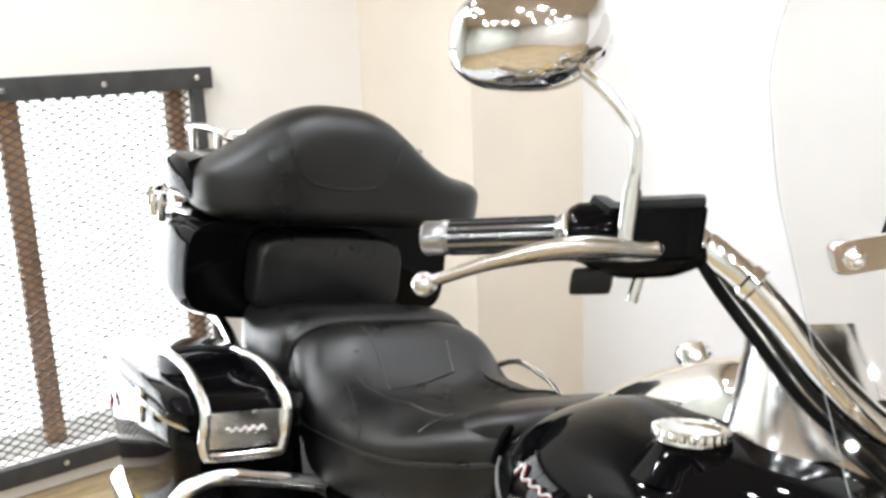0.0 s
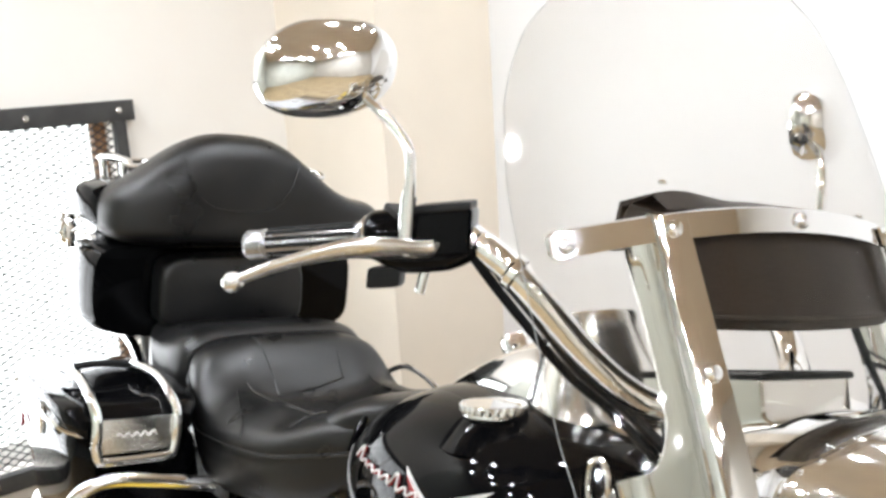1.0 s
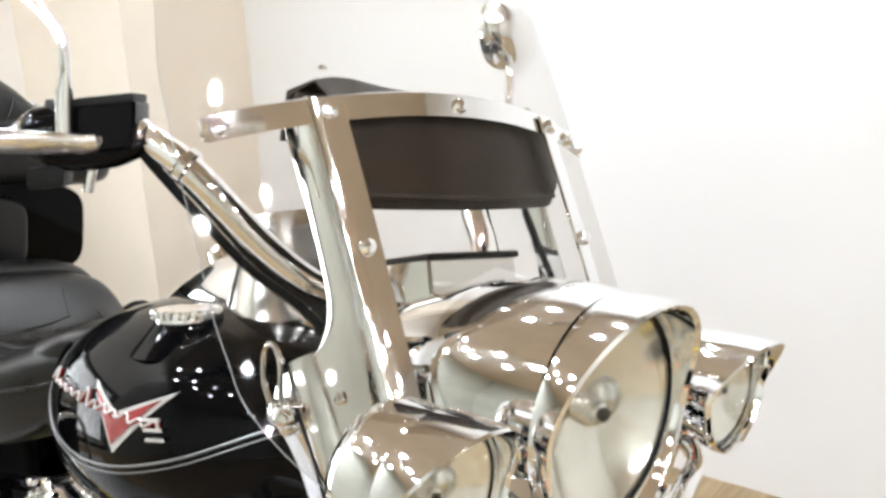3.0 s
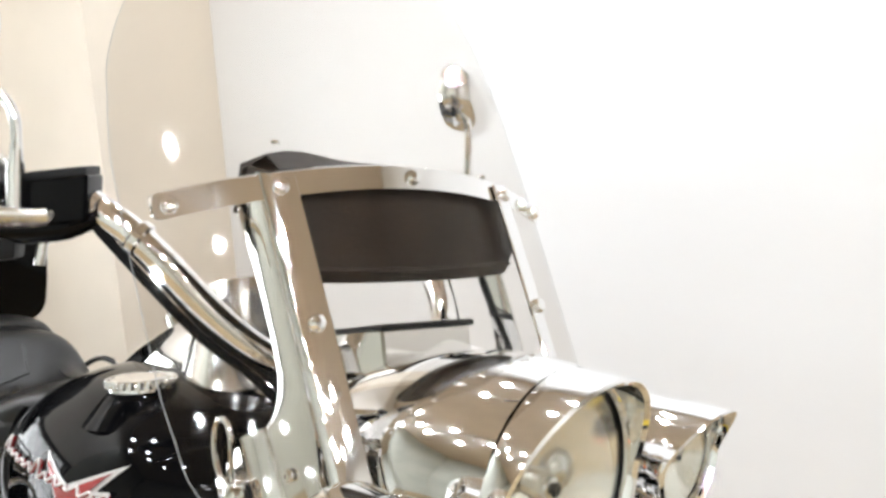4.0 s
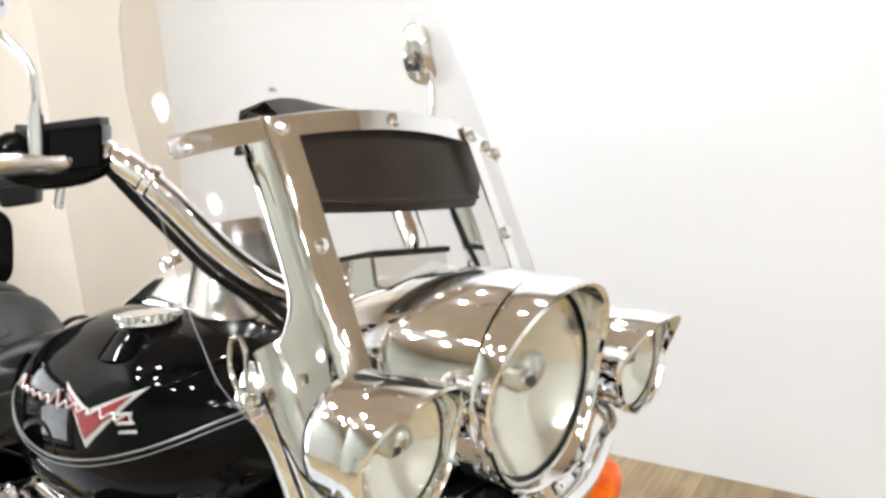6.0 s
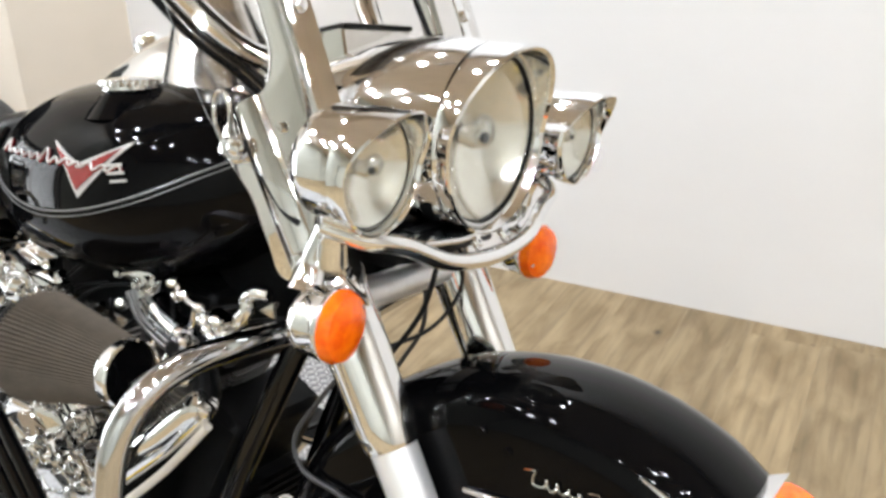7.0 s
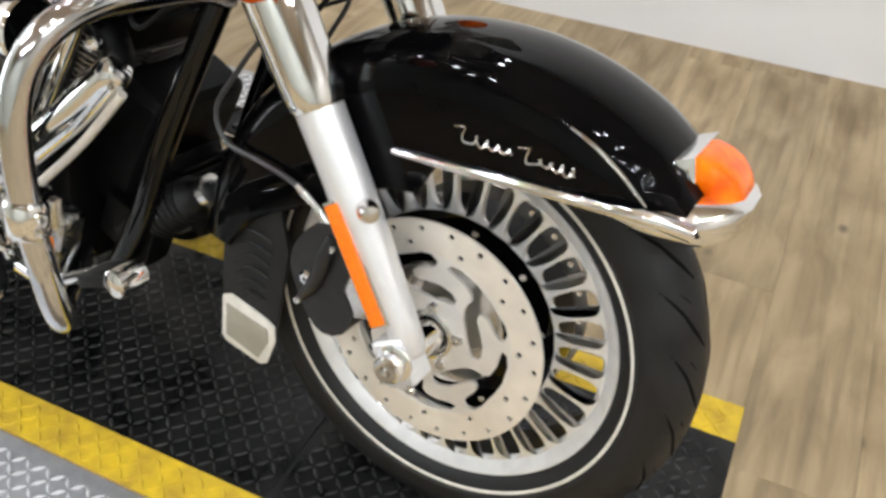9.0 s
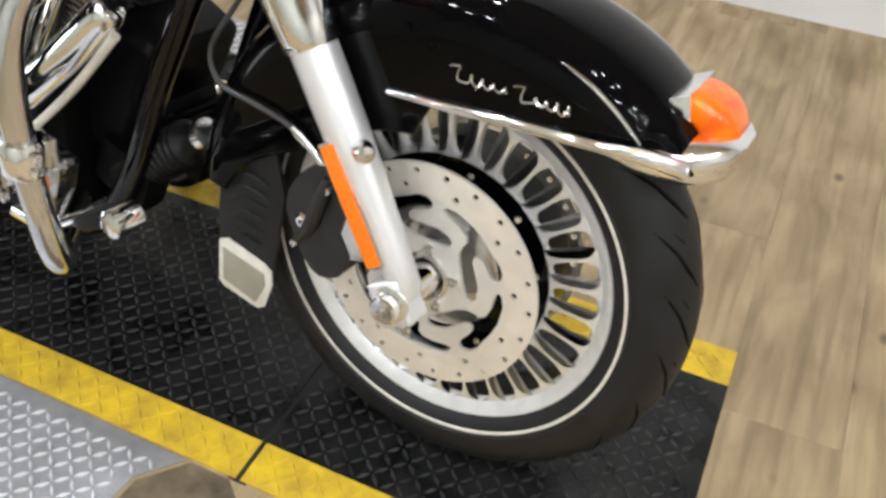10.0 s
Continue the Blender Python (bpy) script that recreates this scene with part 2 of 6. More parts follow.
def thing(name, label, category, m=None, group="", kind=""):
    ob = new(name)
    if m is not None:
        ob.matrix_world = m
    return tagged(ob, label, category, group, kind)


def curve(pts, res=6, closed=False):
    p = [Vector(q) for q in pts]
    n = len(p)
    out = []
    for i in range(n if closed else n - 1):
        a, b, c, d = (p[(i + k) % n] if closed else p[min(max(i + k, 0), n - 1)] for k in (-1, 0, 1, 2))
        for j in range(res):
            t = j / res
            out.append(0.5 * (2 * b + (c - a) * t + (2 * a - 5 * b + 4 * c - d) * t * t + (3 * b - a - 3 * c + d) * t ** 3))
    if not closed:
        out.append(p[-1])
    return out


def tube(pts, r, n=10, res=6, closed=False, flat=1.0, bm=None, up=None):
    """A pipe along a smooth line; r is one radius or a list of radii spread over its length; flat squeezes it."""
    bm = bm or bmesh.new()
    line = curve(pts, res, closed) if res > 1 else [Vector(q) for q in pts]
    rings, m = [], len(line)
    tangent = [(line[(i + 1) % m] - line[i - 1] if closed else line[min(i + 1, m - 1)] - line[max(i - 1, 0)]).normalized() for i in range(m)]
    side = tangent[0].orthogonal().normalized() if up is None else tangent[0].cross(Vector(up)).normalized()
    for i, q in enumerate(line):
        t = tangent[i]
        side = (side - t * side.dot(t)).normalized()
        over = t.cross(side)
        rr = r if isinstance(r, (int, float)) else float(np.interp(i / (m - 1), np.linspace(0, 1, len(r)), r))
        rings.append([bm.verts.new(q + side * (rr * math.cos(a)) + over * (rr * flat * math.sin(a))) for a in (2 * math.pi * k / n for k in range(n))])
    bridge(bm, rings, closed)
    return bm


def bridge(bm, rings, closed=False, caps=True):
    n = len(rings[0])
    for a, b in zip(rings, rings[1:] + (rings[:1] if closed else [])):
        for k in range(n):
            bm.faces.new((a[k], a[(k + 1) % n], b[(k + 1) % n], b[k]))
    if caps and not closed:
        bm.faces.new(rings[0])
        bm.faces.new(rings[-1][::-1])


def lathe(profile, origin, axis, n=32, bm=None, squash=(1, 1), top=None, ring=False):
    """Turns (radius, height) pairs round an axis; ring closes the profile on itself."""
    bm = bm or bmesh.new()
    w = Vector(axis).normalized()
    u = (Vector(top) - w * Vector(top).dot(w)).normalized() if top else w.orthogonal().normalized()
    v = w.cross(u)
    rings = [[bm.verts.new(Vector(origin) + w * h + u * (r * squash[0] * math.cos(2 * math.pi * k / n)) + v * (r * squash[1] * math.sin(2 * math.pi * k / n))) for k in range(n)] for r, h in profile]
    bridge(bm, rings, ring)
    return bm


def box(size, m=None, bevel=0.0, seg=2, bm=None):
    one = bmesh.new()
    bmesh.ops.create_cube(one, size=1, matrix=Matrix.Diagonal((*size, 1)))
    if bevel:
        bmesh.ops.bevel(one, geom=one.edges[:], offset=bevel, segments=seg, profile=0.7, affect="EDGES")
    if m is not None:
        one.transform(m)
    return add(bm, one)


def add(bm, one):
    if bm is None:
        return one
    me = bpy.data.meshes.new("joined")
    one.to_mesh(me)
    one.free()
    bm.from_mesh(me)
    bpy.data.meshes.remove(me)
    return bm


def slab(outline, origin, u, v, thick, bevel=0.0, bm=None, res=1):
    """A flat outline in (u, v), extruded by thick along u x v."""
    one = bmesh.new()
    o, u, v = Vector(origin), Vector(u), Vector(v)
    flatpts = curve([(a, b, 0) for a, b in outline], res, True) if res > 1 else [Vector((a, b, 0)) for a, b in outline]
    low = [one.verts.new(o + u * q.x + v * q.y) for q in flatpts]
    face = one.faces.new(low)
    got = bmesh.ops.extrude_face_region(one, geom=[face])
    shift = u.cross(v).normalized() * thick
    tops = [e for e in got["geom"] if isinstance(e, bmesh.types.BMVert)]
    bmesh.ops.translate(one, vec=shift, verts=tops)
    if bevel:
        top = [f for f in one.faces if all(q in tops for q in f.verts)]
        bmesh.ops.bevel(one, geom=list(top[0].edges), offset=bevel, segments=2, profile=0.6, affect="EDGES")
    return add(bm, one)


def oval(w, zt, zb, x, n=28, py=0.8, pz=0.8, mid=0.5):
    """A ring across the motorcycle at x: half width w, between the heights zb and zt, widest at the fraction mid."""
    zc = zb + (zt - zb) * mid
    out = []
    for k in range(n):
        a = 2 * math.pi * k / n
        c, s = math.cos(a), math.sin(a)
        out.append(Vector((x, w * math.copysign(abs(c) ** py, c), zc + (zt - zc if s > 0 else zc - zb) * math.copysign(abs(s) ** pz, s))))
    return out


def loft(rings, closed=False, bm=None):
    bm = bm or bmesh.new()
    bridge(bm, [[bm.verts.new(q) for q in r] for r in rings], closed)
    return bm


def spline(keys, xs):
    """Rows of (x, a, b, ...) drawn out smoothly over xs."""
    line = curve([(k[0], k[1], k[2]) for k in keys], 12)
    line2 = curve([(k[0], k[3], 0) for k in keys], 12)
    order = np.argsort([q.x for q in line])
    px = [line[i].x for i in order]
    order2 = np.argsort([q.x for q in line2])
    px2 = [line2[i].x for i in order2]
    return [(x, float(np.interp(x, px, [line[i].y for i in order])), float(np.interp(x, px, [line[i].z for i in order])), float(np.interp(x, px2, [line2[i].y for i in order2]))) for x in xs]


def bolt(r=0.006, h=0.005):
    return lathe([(r, 0), (r, h * 0.6), (r * 0.7, h), (r * 0.35, h), (r * 0.3, h * 0.55)], (0, 0, 0), (0, 0, 1), 6 if r > 0.0075 else 10)


def aim(place, axis):
    return Matrix.Translation(place) @ Vector(axis).to_track_quat("Z", "Y").to_matrix().to_4x4()


# ---- the room ----
FLOOR_Z = -0.004
X0, X1, Y0, Y1, TOP = -2.92, 3.6, -4.2, 1.62, 3.0


def wall(name, label, lo, hi, mat):
    c = [(a + b) / 2 for a, b in zip(lo, hi)]
    ob = part(name, box([b - a for a, b in zip(lo, hi)], pose(*c)), mat)
    return tagged(ob, label, "wall", kind="structure")


wall("wall_north", "white painted plaster wall beside the lift", (X0 - 0.25, Y1, -0.3), (X1 + 0.2, Y1 + 0.2, TOP), WALL_WHITE)
wall("wall_south", "plain grey green painted wall", (X0 - 0.25, Y0 - 0.2, -0.3), (X1 + 0.2, Y0, TOP), WALL_GREY)
wall("wall_east", "plain stone coloured painted wall", (X1, Y0, -0.3), (X1 + 0.2, Y1, TOP), WALL_TAN)
WY0, WY1, WZ0, WZ1 = -1.20, 0.475, 0.105, 1.205
wall("wall_west_end", "plain grey green painted wall", (X0 - 0.25, Y0, -0.3), (X0, WY0 - 0.1, TOP), WALL_GREY)
west = box((0.25, 0.1, TOP + 0.3), pose(X0 - 0.125, WY0 - 0.05, (TOP - 0.3) / 2))
box((0.25, Y1 - WY1, TOP + 0.3), pose(X0 - 0.125, (Y1 + WY1) / 2, (TOP - 0.3) / 2), bm=west)
box((0.25, WY1 - WY0, WZ0 + 0.3), pose(X0 - 0.125, (WY0 + WY1) / 2, (WZ0 - 0.3) / 2), bm=west)
box((0.25, WY1 - WY0, TOP - WZ1), pose(X0 - 0.125, (WY0 + WY1) / 2, (TOP + WZ1) / 2), bm=west)
tagged(part("wall_west", west, WALL), "cream painted wall with a low window", "wall", kind="structure")
wall("wall_corner", "cream boxed-in pier in the corner of the room", (X0, 1.13, -0.2), (-2.28, Y1, TOP - 0.004), WALL_PIER)
tagged(part("ceiling", box((X1 - X0 + 0.6, Y1 - Y0 + 0.6, 0.15), pose((X0 + X1) / 2, (Y0 + Y1) / 2, TOP + 0.08)), CEILING), "plain tan painted ceiling", "ceiling", kind="structure")
ground = tagged(part("floor", box((X1 - X0 + 0.4, Y1 - Y0 + 0.4, 0.1), pose((X0 + X1) / 2, (Y0 + Y1) / 2, FLOOR_Z - 0.062)), DARK), "light oak plank floor with worn grain", "floor", kind="structure")


def track_light():
    ob = thing("track_light", "white ceiling track with four small spot heads", "lamp", group="ceiling track lights")
    part("track", box((1.0, 0.035, 0.03), pose(0, 0, 0.155), 0.004), CHROME_SOFT, ob)
    for hx, hy in HEADS:
        head = part("spot_head", lathe([(0.050, 0.0), (0.055, 0.0), (0.055, 0.05), (0.034, 0.085), (0.010, 0.09), (0.010, 0.075), (0.046, 0.045), (0.048, 0.0)], (hx, hy, 0.0), (0, 0, 1), 24, ring=True), CHROME_SOFT, ob)
        part("arm", tube([(hx, hy, 0.085), (hx, hy * 0.5, 0.12), (hx, 0, 0.142)], 0.006, 8), CHROME_SOFT, head)
        part("bulb", lathe([(0.044, 0.004), (0.041, 0.010), (0.001, 0.012)], (hx, hy, 0), (0, 0, 1), 20), BULB, head)
    return ob


first_lamp = track_light()
for k, (fx, fy, turn) in enumerate(FIXTURES):
    m = pose(fx, fy, LAMP_Z - 0.17, 0, 0, turn)
    if k:
        copy_thing(first_lamp, m)
    else:
        first_lamp.matrix_world = m


# window with iron frame, timber posts and a mesh guard
win = thing("window_1", "low overexposed window behind a black expanded metal guard", "window", kind="structure")
for nm, s, c in (("top_rail", (0.035, WY1 - WY0 + 0.14, 0.068), (X0 + 0.016, (WY0 + WY1) / 2, WZ1 + 0.032)), ("bottom_rail", (0.035, WY1 - WY0 + 0.14, 0.06), (X0 + 0.016, (WY0 + WY1) / 2, WZ0 - 0.028)),
                 ("side_rail", (0.033, 0.04, WZ1 - WZ0 - 0.004), (X0 + 0.015, WY1 + 0.018, (WZ0 + WZ1) / 2)), ("side_rail", (0.033, 0.06, WZ1 - WZ0 - 0.004), (X0 + 0.015, WY0 - 0.03, (WZ0 + WZ1) / 2))):
    part(nm, box(s, pose(*c), 0.003), IRON, win)
rail_bolt = part("bolt", bolt(0.011, 0.008), CHROME_SOFT, win)
rail_bolt.matrix_local = aim((X0 + 0.034, 0.492, WZ1 + 0.034), (1, 0, 0))
for k, (by, bz) in enumerate(((0.20, WZ1 + 0.03), (-0.085, WZ1 + 0.03), (-0.4, WZ1 + 0.03), (-0.75, WZ1 + 0.03), (-0.06, WZ0 - 0.028), (0.3, WZ0 - 0.028))):
    again(rail_bolt, aim((X0 + 0.034, by, bz), (1, 0, 0)))
for nm, y, w in (("mullion", -0.055, 0.06), ("mullion", -0.68, 0.06), ("jamb", WY1 - 0.02, 0.04)):
    part(nm, box((0.05, w, WZ1 - WZ0), pose(X0 - 0.10, y, (WZ0 + WZ1) / 2), 0.004), WOOD_POST, win, "weathered brown timber post")
for py0, py1 in ((WY0, -0.71), (-0.65, -0.085), (-0.025, WY1 - 0.04)):
    pane = part("pane", box((0.006, py1 - py0, WZ1 - WZ0), pose(X0 - 0.13, (py0 + py1) / 2, (WZ0 + WZ1) / 2)), GLASS, win)
    pane.visible_shadow = False
guard = bmesh.new()
GX, CW, CH = X0 - 0.012, 0.044, 0.026
span = WY1 - WY0
for sgn in (1, -1):
    rise = CH / CW
    k = -int(span * rise / CH) - 1
    while WZ0 + k * CH < WZ1 + span * rise:
        z_at = lambda y: (WZ0 + k * CH + (y - WY0) * rise) if sgn > 0 else (WZ0 + k * CH - (y - WY0) * rise)
        ya, yb = WY0, WY1
        za, zb = z_at(ya), z_at(yb)
        t0, t1 = 0.0, 1.0
        dz = zb - za
        for lim, low in ((WZ0, True), (WZ1, False)):
            tt = (lim - za) / dz
            if (dz > 0) == low:
                t0 = max(t0, tt)
            else:
                t1 = min(t1, tt)
        if t1 - t0 > 0.01:
            tube([(GX, ya + (yb - ya) * q, za + dz * q) for q in (t0, t1)], 0.0028, 4, 1, bm=guard)
        k += 1
part("mesh_guard", guard, IRON, win, "black expanded metal mesh")
back = tagged(part("backdrop", box((0.02, 9, 5), pose(X0 - 2.2, -0.2, 1.4)), OUTSIDE), "bright daylight outside the window", "sky", kind="structure")

# the lift: two black tread plates with yellow borders, grey plates beside them

def lugs(x0, x1, y0, y1, z, pitch, length, name, mat, parent, high=0.0016, rim=None):
    bm = bmesh.new()
    nx, ny = int((x1 - x0) / pitch), int((y1 - y0) / pitch)
    for i in range(nx):
        for j in range(ny):
            cx, cy = x0 + (i + 0.5) * pitch, y0 + (j + 0.5) * pitch
            if rim and cx > float(np.interp(cy, [q[1] for q in rim], [q[0] for q in rim])) - 0.010:
                continue
            a = radians(45 if (i + j) % 2 else -45)
            ca, sa = math.cos(a), math.sin(a)
            shape = ((-length / 2, 0, 0), (0, -0.0032, 0), (length / 2, 0, 0), (0, 0.0032, 0))
            low = [bm.verts.new((cx + u * ca - v * sa, cy + u * sa + v * ca, z)) for u, v, _ in shape]
            tops = [bm.verts.new((cx + 0.6 * (u * ca - v * sa), cy + 0.6 * (u * sa + v * ca), z + high)) for u, v, _ in shape]
            bm.faces.new(tops)
            for k in range(4):
                bm.faces.new((low[k], low[(k + 1) % 4], tops[(k + 1) % 4], tops[k]))
    return tagged(part(name, bm, mat, parent, angle=20), kind="stuff")


def tread_plate(x0, x1, name, label):
    ob = thing(name, label, "lift plate", group="lift plates")
    for nm, ya, yb, mat, what in (("yellow_border", -0.240, -0.170, PLATE_YELLOW, "scuffed yellow painted border"), ("deck", -0.170, 0.245, PLATE_BLACK, ""), ("yellow_border", 0.245, 0.325, PLATE_YELLOW, "scuffed yellow painted border")):
        p = part(nm, box((x1 - x0, yb - ya, 0.012), pose((x0 + x1) / 2, (ya + yb) / 2, -0.006)), mat, ob, what)
        lugs(x0 + 0.006, x1 - 0.006, ya + 0.003, yb - 0.003, -0.0002, 0.0195, 0.0245, "tread", LUG_BLACK if nm == "deck" else mat, p, 0.0024)
    return ob


tagged(part("lift_joint", box((0.030, 0.57, 0.006), pose(-0.2055, 0.042, -0.0055)), DARK), "black gap between the two lift plates", "joint", kind="structure")
tread_plate(-2.7, -0.2095, "lift_plate", "black tread plate of a lift with yellow painted borders")
tread_plate(-0.2015, 0.392, "lift_plate", "black tread plate under the front wheel with yellow borders")


def side_plate(outline, label, rim=None):
    ob = thing("side_plate", label, "lift plate", group="side plates")
    p = part("deck", slab(outline, (0, 0, -0.014), (1, 0, 0), (0, 1, 0), 0.012), PLATE_GREY, ob)
    xs, ys = [q[0] for q in outline], [q[1] for q in outline]
    # Lugs in a paler metal than the deck, which paints in their glints.
    lugs(min(xs) + 0.01, max(xs) - 0.006, min(ys) + 0.01, max(ys) - 0.004, -0.0022, 0.0188, 0.0232, "tread", ALUMINIUM, p, 0.0036, rim)
    return ob


side_plate([(-2.7, -0.95), (-0.40, -0.95), (-0.34, -0.30), (-0.29, -0.244), (-2.7, -0.244)], "bare grey tread plate beside the black lift", [(-0.40, -0.95), (-0.34, -0.30), (-0.29, -0.244)])
tagged(part("corner_plate", slab([(-0.392, -0.95), (-0.12, -0.95), (-0.15, -0.30), (-0.216, -0.2445), (-0.282, -0.2445), (-0.333, -0.303)], (0, 0, -0.0135), (1, 0, 0), (0, 1, 0), 0.0105), RUST), "worn rusty brown steel plate beside the lift", "lift plate")
side_plate([(-2.7, 0.33), (-0.66, 0.33), (-0.66, 0.9), (-2.7, 0.9)], "bare grey tread plate beside the black lift")

# ---- the motorcycle ----
bike = thing("motorcycle", "black and chrome touring motorcycle leaning on its stand on the lift", "motorcycle", BIKE)
AX = Vector((0, 0, 0.32))
ROT_Y = (0, 1, 0)


def fork_at(z, y):
    return Vector((0.004 - 0.595 * (z - 0.346), y, z))


FORK_DIR = Vector((-0.595, 0, 1)).normalized()


WHEEL_Y = 0.022
HUB = AX + Vector((0, WHEEL_Y, 0))


def front_wheel():
    w = part("front_wheel", lathe([(0.2080, -0.029), (0.2265, -0.0435), (0.2305, -0.0445), (0.2330, -0.041), (0.226, -0.030), (0.212, -0.022)], HUB, ROT_Y, 84, ring=True), ALUMINIUM, bike, "silver cast wheel with many short spokes")
    # Far lip blackened: the shade behind the spoke slots is put into its colour.
    part("rim_lip", lathe([(0.2100, 0.036), (0.229, 0.044), (0.2325, 0.041), (0.226, 0.032), (0.212, 0.027)], HUB, ROT_Y, 72, ring=True), BLACK_SATIN, w)
    part("rim_barrel", lathe([(0.2095, -0.030), (0.214, -0.030), (0.214, 0.030), (0.2095, 0.030)], HUB, ROT_Y, 72, ring=True), BLACK_SATIN, w, "black inside of the rim")
    prof = [(0.226, -0.034), (0.234, -0.046), (0.246, -0.0535), (0.262, -0.0575), (0.280, -0.0575), (0.296, -0.051), (0.308, -0.039), (0.316, -0.022), (0.3195, -0.008)]
    tyre = part("tyre", lathe(prof + [(r, -y) for r, y in prof[::-1]] + [(0.218, 0.026), (0.218, -0.026)], HUB, ROT_Y, 112, ring=True), RUBBER, w, "black tyre with a thin white sidewall line")
    part("sidewall_ridge", lathe([(0.2560, -0.0558), (0.2575, -0.0575), (0.2590, -0.0577), (0.2600, -0.0565)], HUB, ROT_Y, 96, ring=True), RUBBER, w)
    # Thin dark tubes, just proud of the rubber, stand in for tread shade.
    groove_lines = bmesh.new()
    ry, rr_ = [0, 0.008, 0.022, 0.039, 0.051, 0.0575], [0.3170, 0.3170, 0.3136, 0.3056, 0.2936, 0.2786]
    for k in range(24):
        for s in (1, -1):
            a0 = 2 * math.pi * (k + (0.5 if s > 0 else 0)) / 24
            pts = []
            for q in range(12):
                f = q / 11
                yy = s * (0.004 + 0.047 * f)
                rr = float(np.interp(abs(yy), ry, rr_))
                a = a0 + 0.30 * f ** 1.25
                pts.append(HUB + Vector((rr * math.cos(a), yy, rr * math.sin(a))))
            tube(pts, [0.0016, 0.0034, 0.0038, 0.0036, 0.0030, 0.0016], 6, 1, bm=groove_lines)
            pts = []
            for q in range(6):
                f = q / 5
                yy = s * (0.016 + 0.026 * f)
                rr = float(np.interp(abs(yy), ry, rr_))
                a = a0 + 0.17 + 0.13 * f
                pts.append(HUB + Vector((rr * math.cos(a), yy, rr * math.sin(a))))
            tube(pts, [0.0012, 0.0026, 0.0026, 0.0012], 6, 1, bm=groove_lines)
    tagged(part("tread_groove", groove_lines, GROOVE_SHADE, w), kind="stuff")
    for s in (-1, 1):
        part("sidewall_line", lathe([(0.2485, s * 0.0538), (0.2494, s * 0.0562), (0.2520, s * 0.0567), (0.2533, s * 0.0553)], HUB, ROT_Y, 112, ring=True), WHITE_RUBBER, w, "thin white line")
    # one short spoke, thirty round the wheel: slim in the middle, spread at both ends
    edge = [(0.1455, 0.0154), (0.1478, 0.0150), (0.1495, 0.0100), (0.1530, 0.0068), (0.160, 0.0044), (0.172, 0.0033), (0.188, 0.0033), (0.198, 0.0042), (0.2055, 0.0070), (0.2090, 0.0115), (0.2105, 0.0190), (0.213, 0.0222)]
    outline = [(r, -h) for r, h in edge] + [(r, h) for r, h in edge[::-1]]
    spoke = part("spoke", slab(outline, (0, -0.024, 0), (1, 0, 0), (0, 0, 1), 0.010, 0.0016), ALUMINIUM, w)
    n = 30
    spoke.matrix_local = Matrix.Translation(HUB)
    for k in range(1, n):
        again(spoke, Matrix.Translation(HUB) @ pose(0, 0, 0, 0, 360 * k / n, 0))
    part("wheel_centre", lathe([(0.1435, -0.030), (0.1475, -0.027), (0.1475, 0.030), (0.1435, 0.030), (0.105, 0.012), (0.05, 0.035), (0.05, -0.040), (0.105, -0.016)], HUB, ROT_Y, 64, ring=True), BLACK, w, "gloss black wheel centre")
    part("hub_flange", lathe([(0.030, -0.056), (0.084, -0.053), (0.0865, -0.050), (0.082, -0.046), (0.030, -0.046)], HUB, ROT_Y, 56, ring=True), CHROME_SOFT, w, "bright flange behind the disc")
    stud = part("bolt", bolt(0.0050, 0.004), CHROME_SOFT, w)
    for k in range(10):
        a = 2 * math.pi * k / 10 + 0.2
        m = aim(HUB + Vector((0.1250 * math.cos(a), -0.0235, 0.1250 * math.sin(a))), (0, -1, 0))
        if k:
            again(stud, m)
        else:
            stud.matrix_local = m
    for s, dy in ((-1, 0.058), (1, 0.080)):
        disc = part("brake_disc", holed_ring(0.1135, 0.153, 44, s * dy, 0.0046), STEEL, w, "drilled steel brake disc")
        carrier = part("disc_carrier", slotted_plate(s, dy), CARRIER, disc, "polished carrier with hooked slots")
        part("carrier_boss", lathe([(0.029, s * (dy - 0.001)), (0.034, s * (dy + 0.0005)), (0.034, s * (dy + 0.004)), (0.029, s * (dy + 0.006))], AX, ROT_Y, 48, ring=True), CHROME_SOFT, carrier)
        hub_bolt = part("bolt", bolt(0.0085, 0.008), CHROME, disc)
        for k in range(5):
            a = radians(16 + 72 * k)
            m = aim(AX + Vector((0.041 * math.cos(a), s * (dy + 0.002), 0.041 * math.sin(a))), (0, s, 0))
            if k:
                again(hub_bolt, m)
            else:
                hub_bolt.matrix_local = m
        part("hub", lathe([(0.0265, s * (dy - 0.018)), (0.0265, s * dy), (0.022, s * (dy + 0.006)), (0.019, s * 0.092), (0.012, s * 0.10)], AX, ROT_Y, 28), CHROME, w, "chrome hub")
    part("axle", lathe([(0.012, -0.118), (0.012, -0.143), (0.0235, -0.143), (0.0235, -0.147), (0.018, -0.149), (0.018, -0.163), (0.0155, -0.166), (0.007, -0.166), (0.006, -0.160)], AX + Vector((0.004, 0, 0.008)), ROT_Y, 12), CHROME, w, "chrome axle nut")
    part("axle", lathe([(0.012, -0.11), (0.012, 0.145), (0.008, 0.150)], AX, ROT_Y, 16), CHROME, w)
    return w


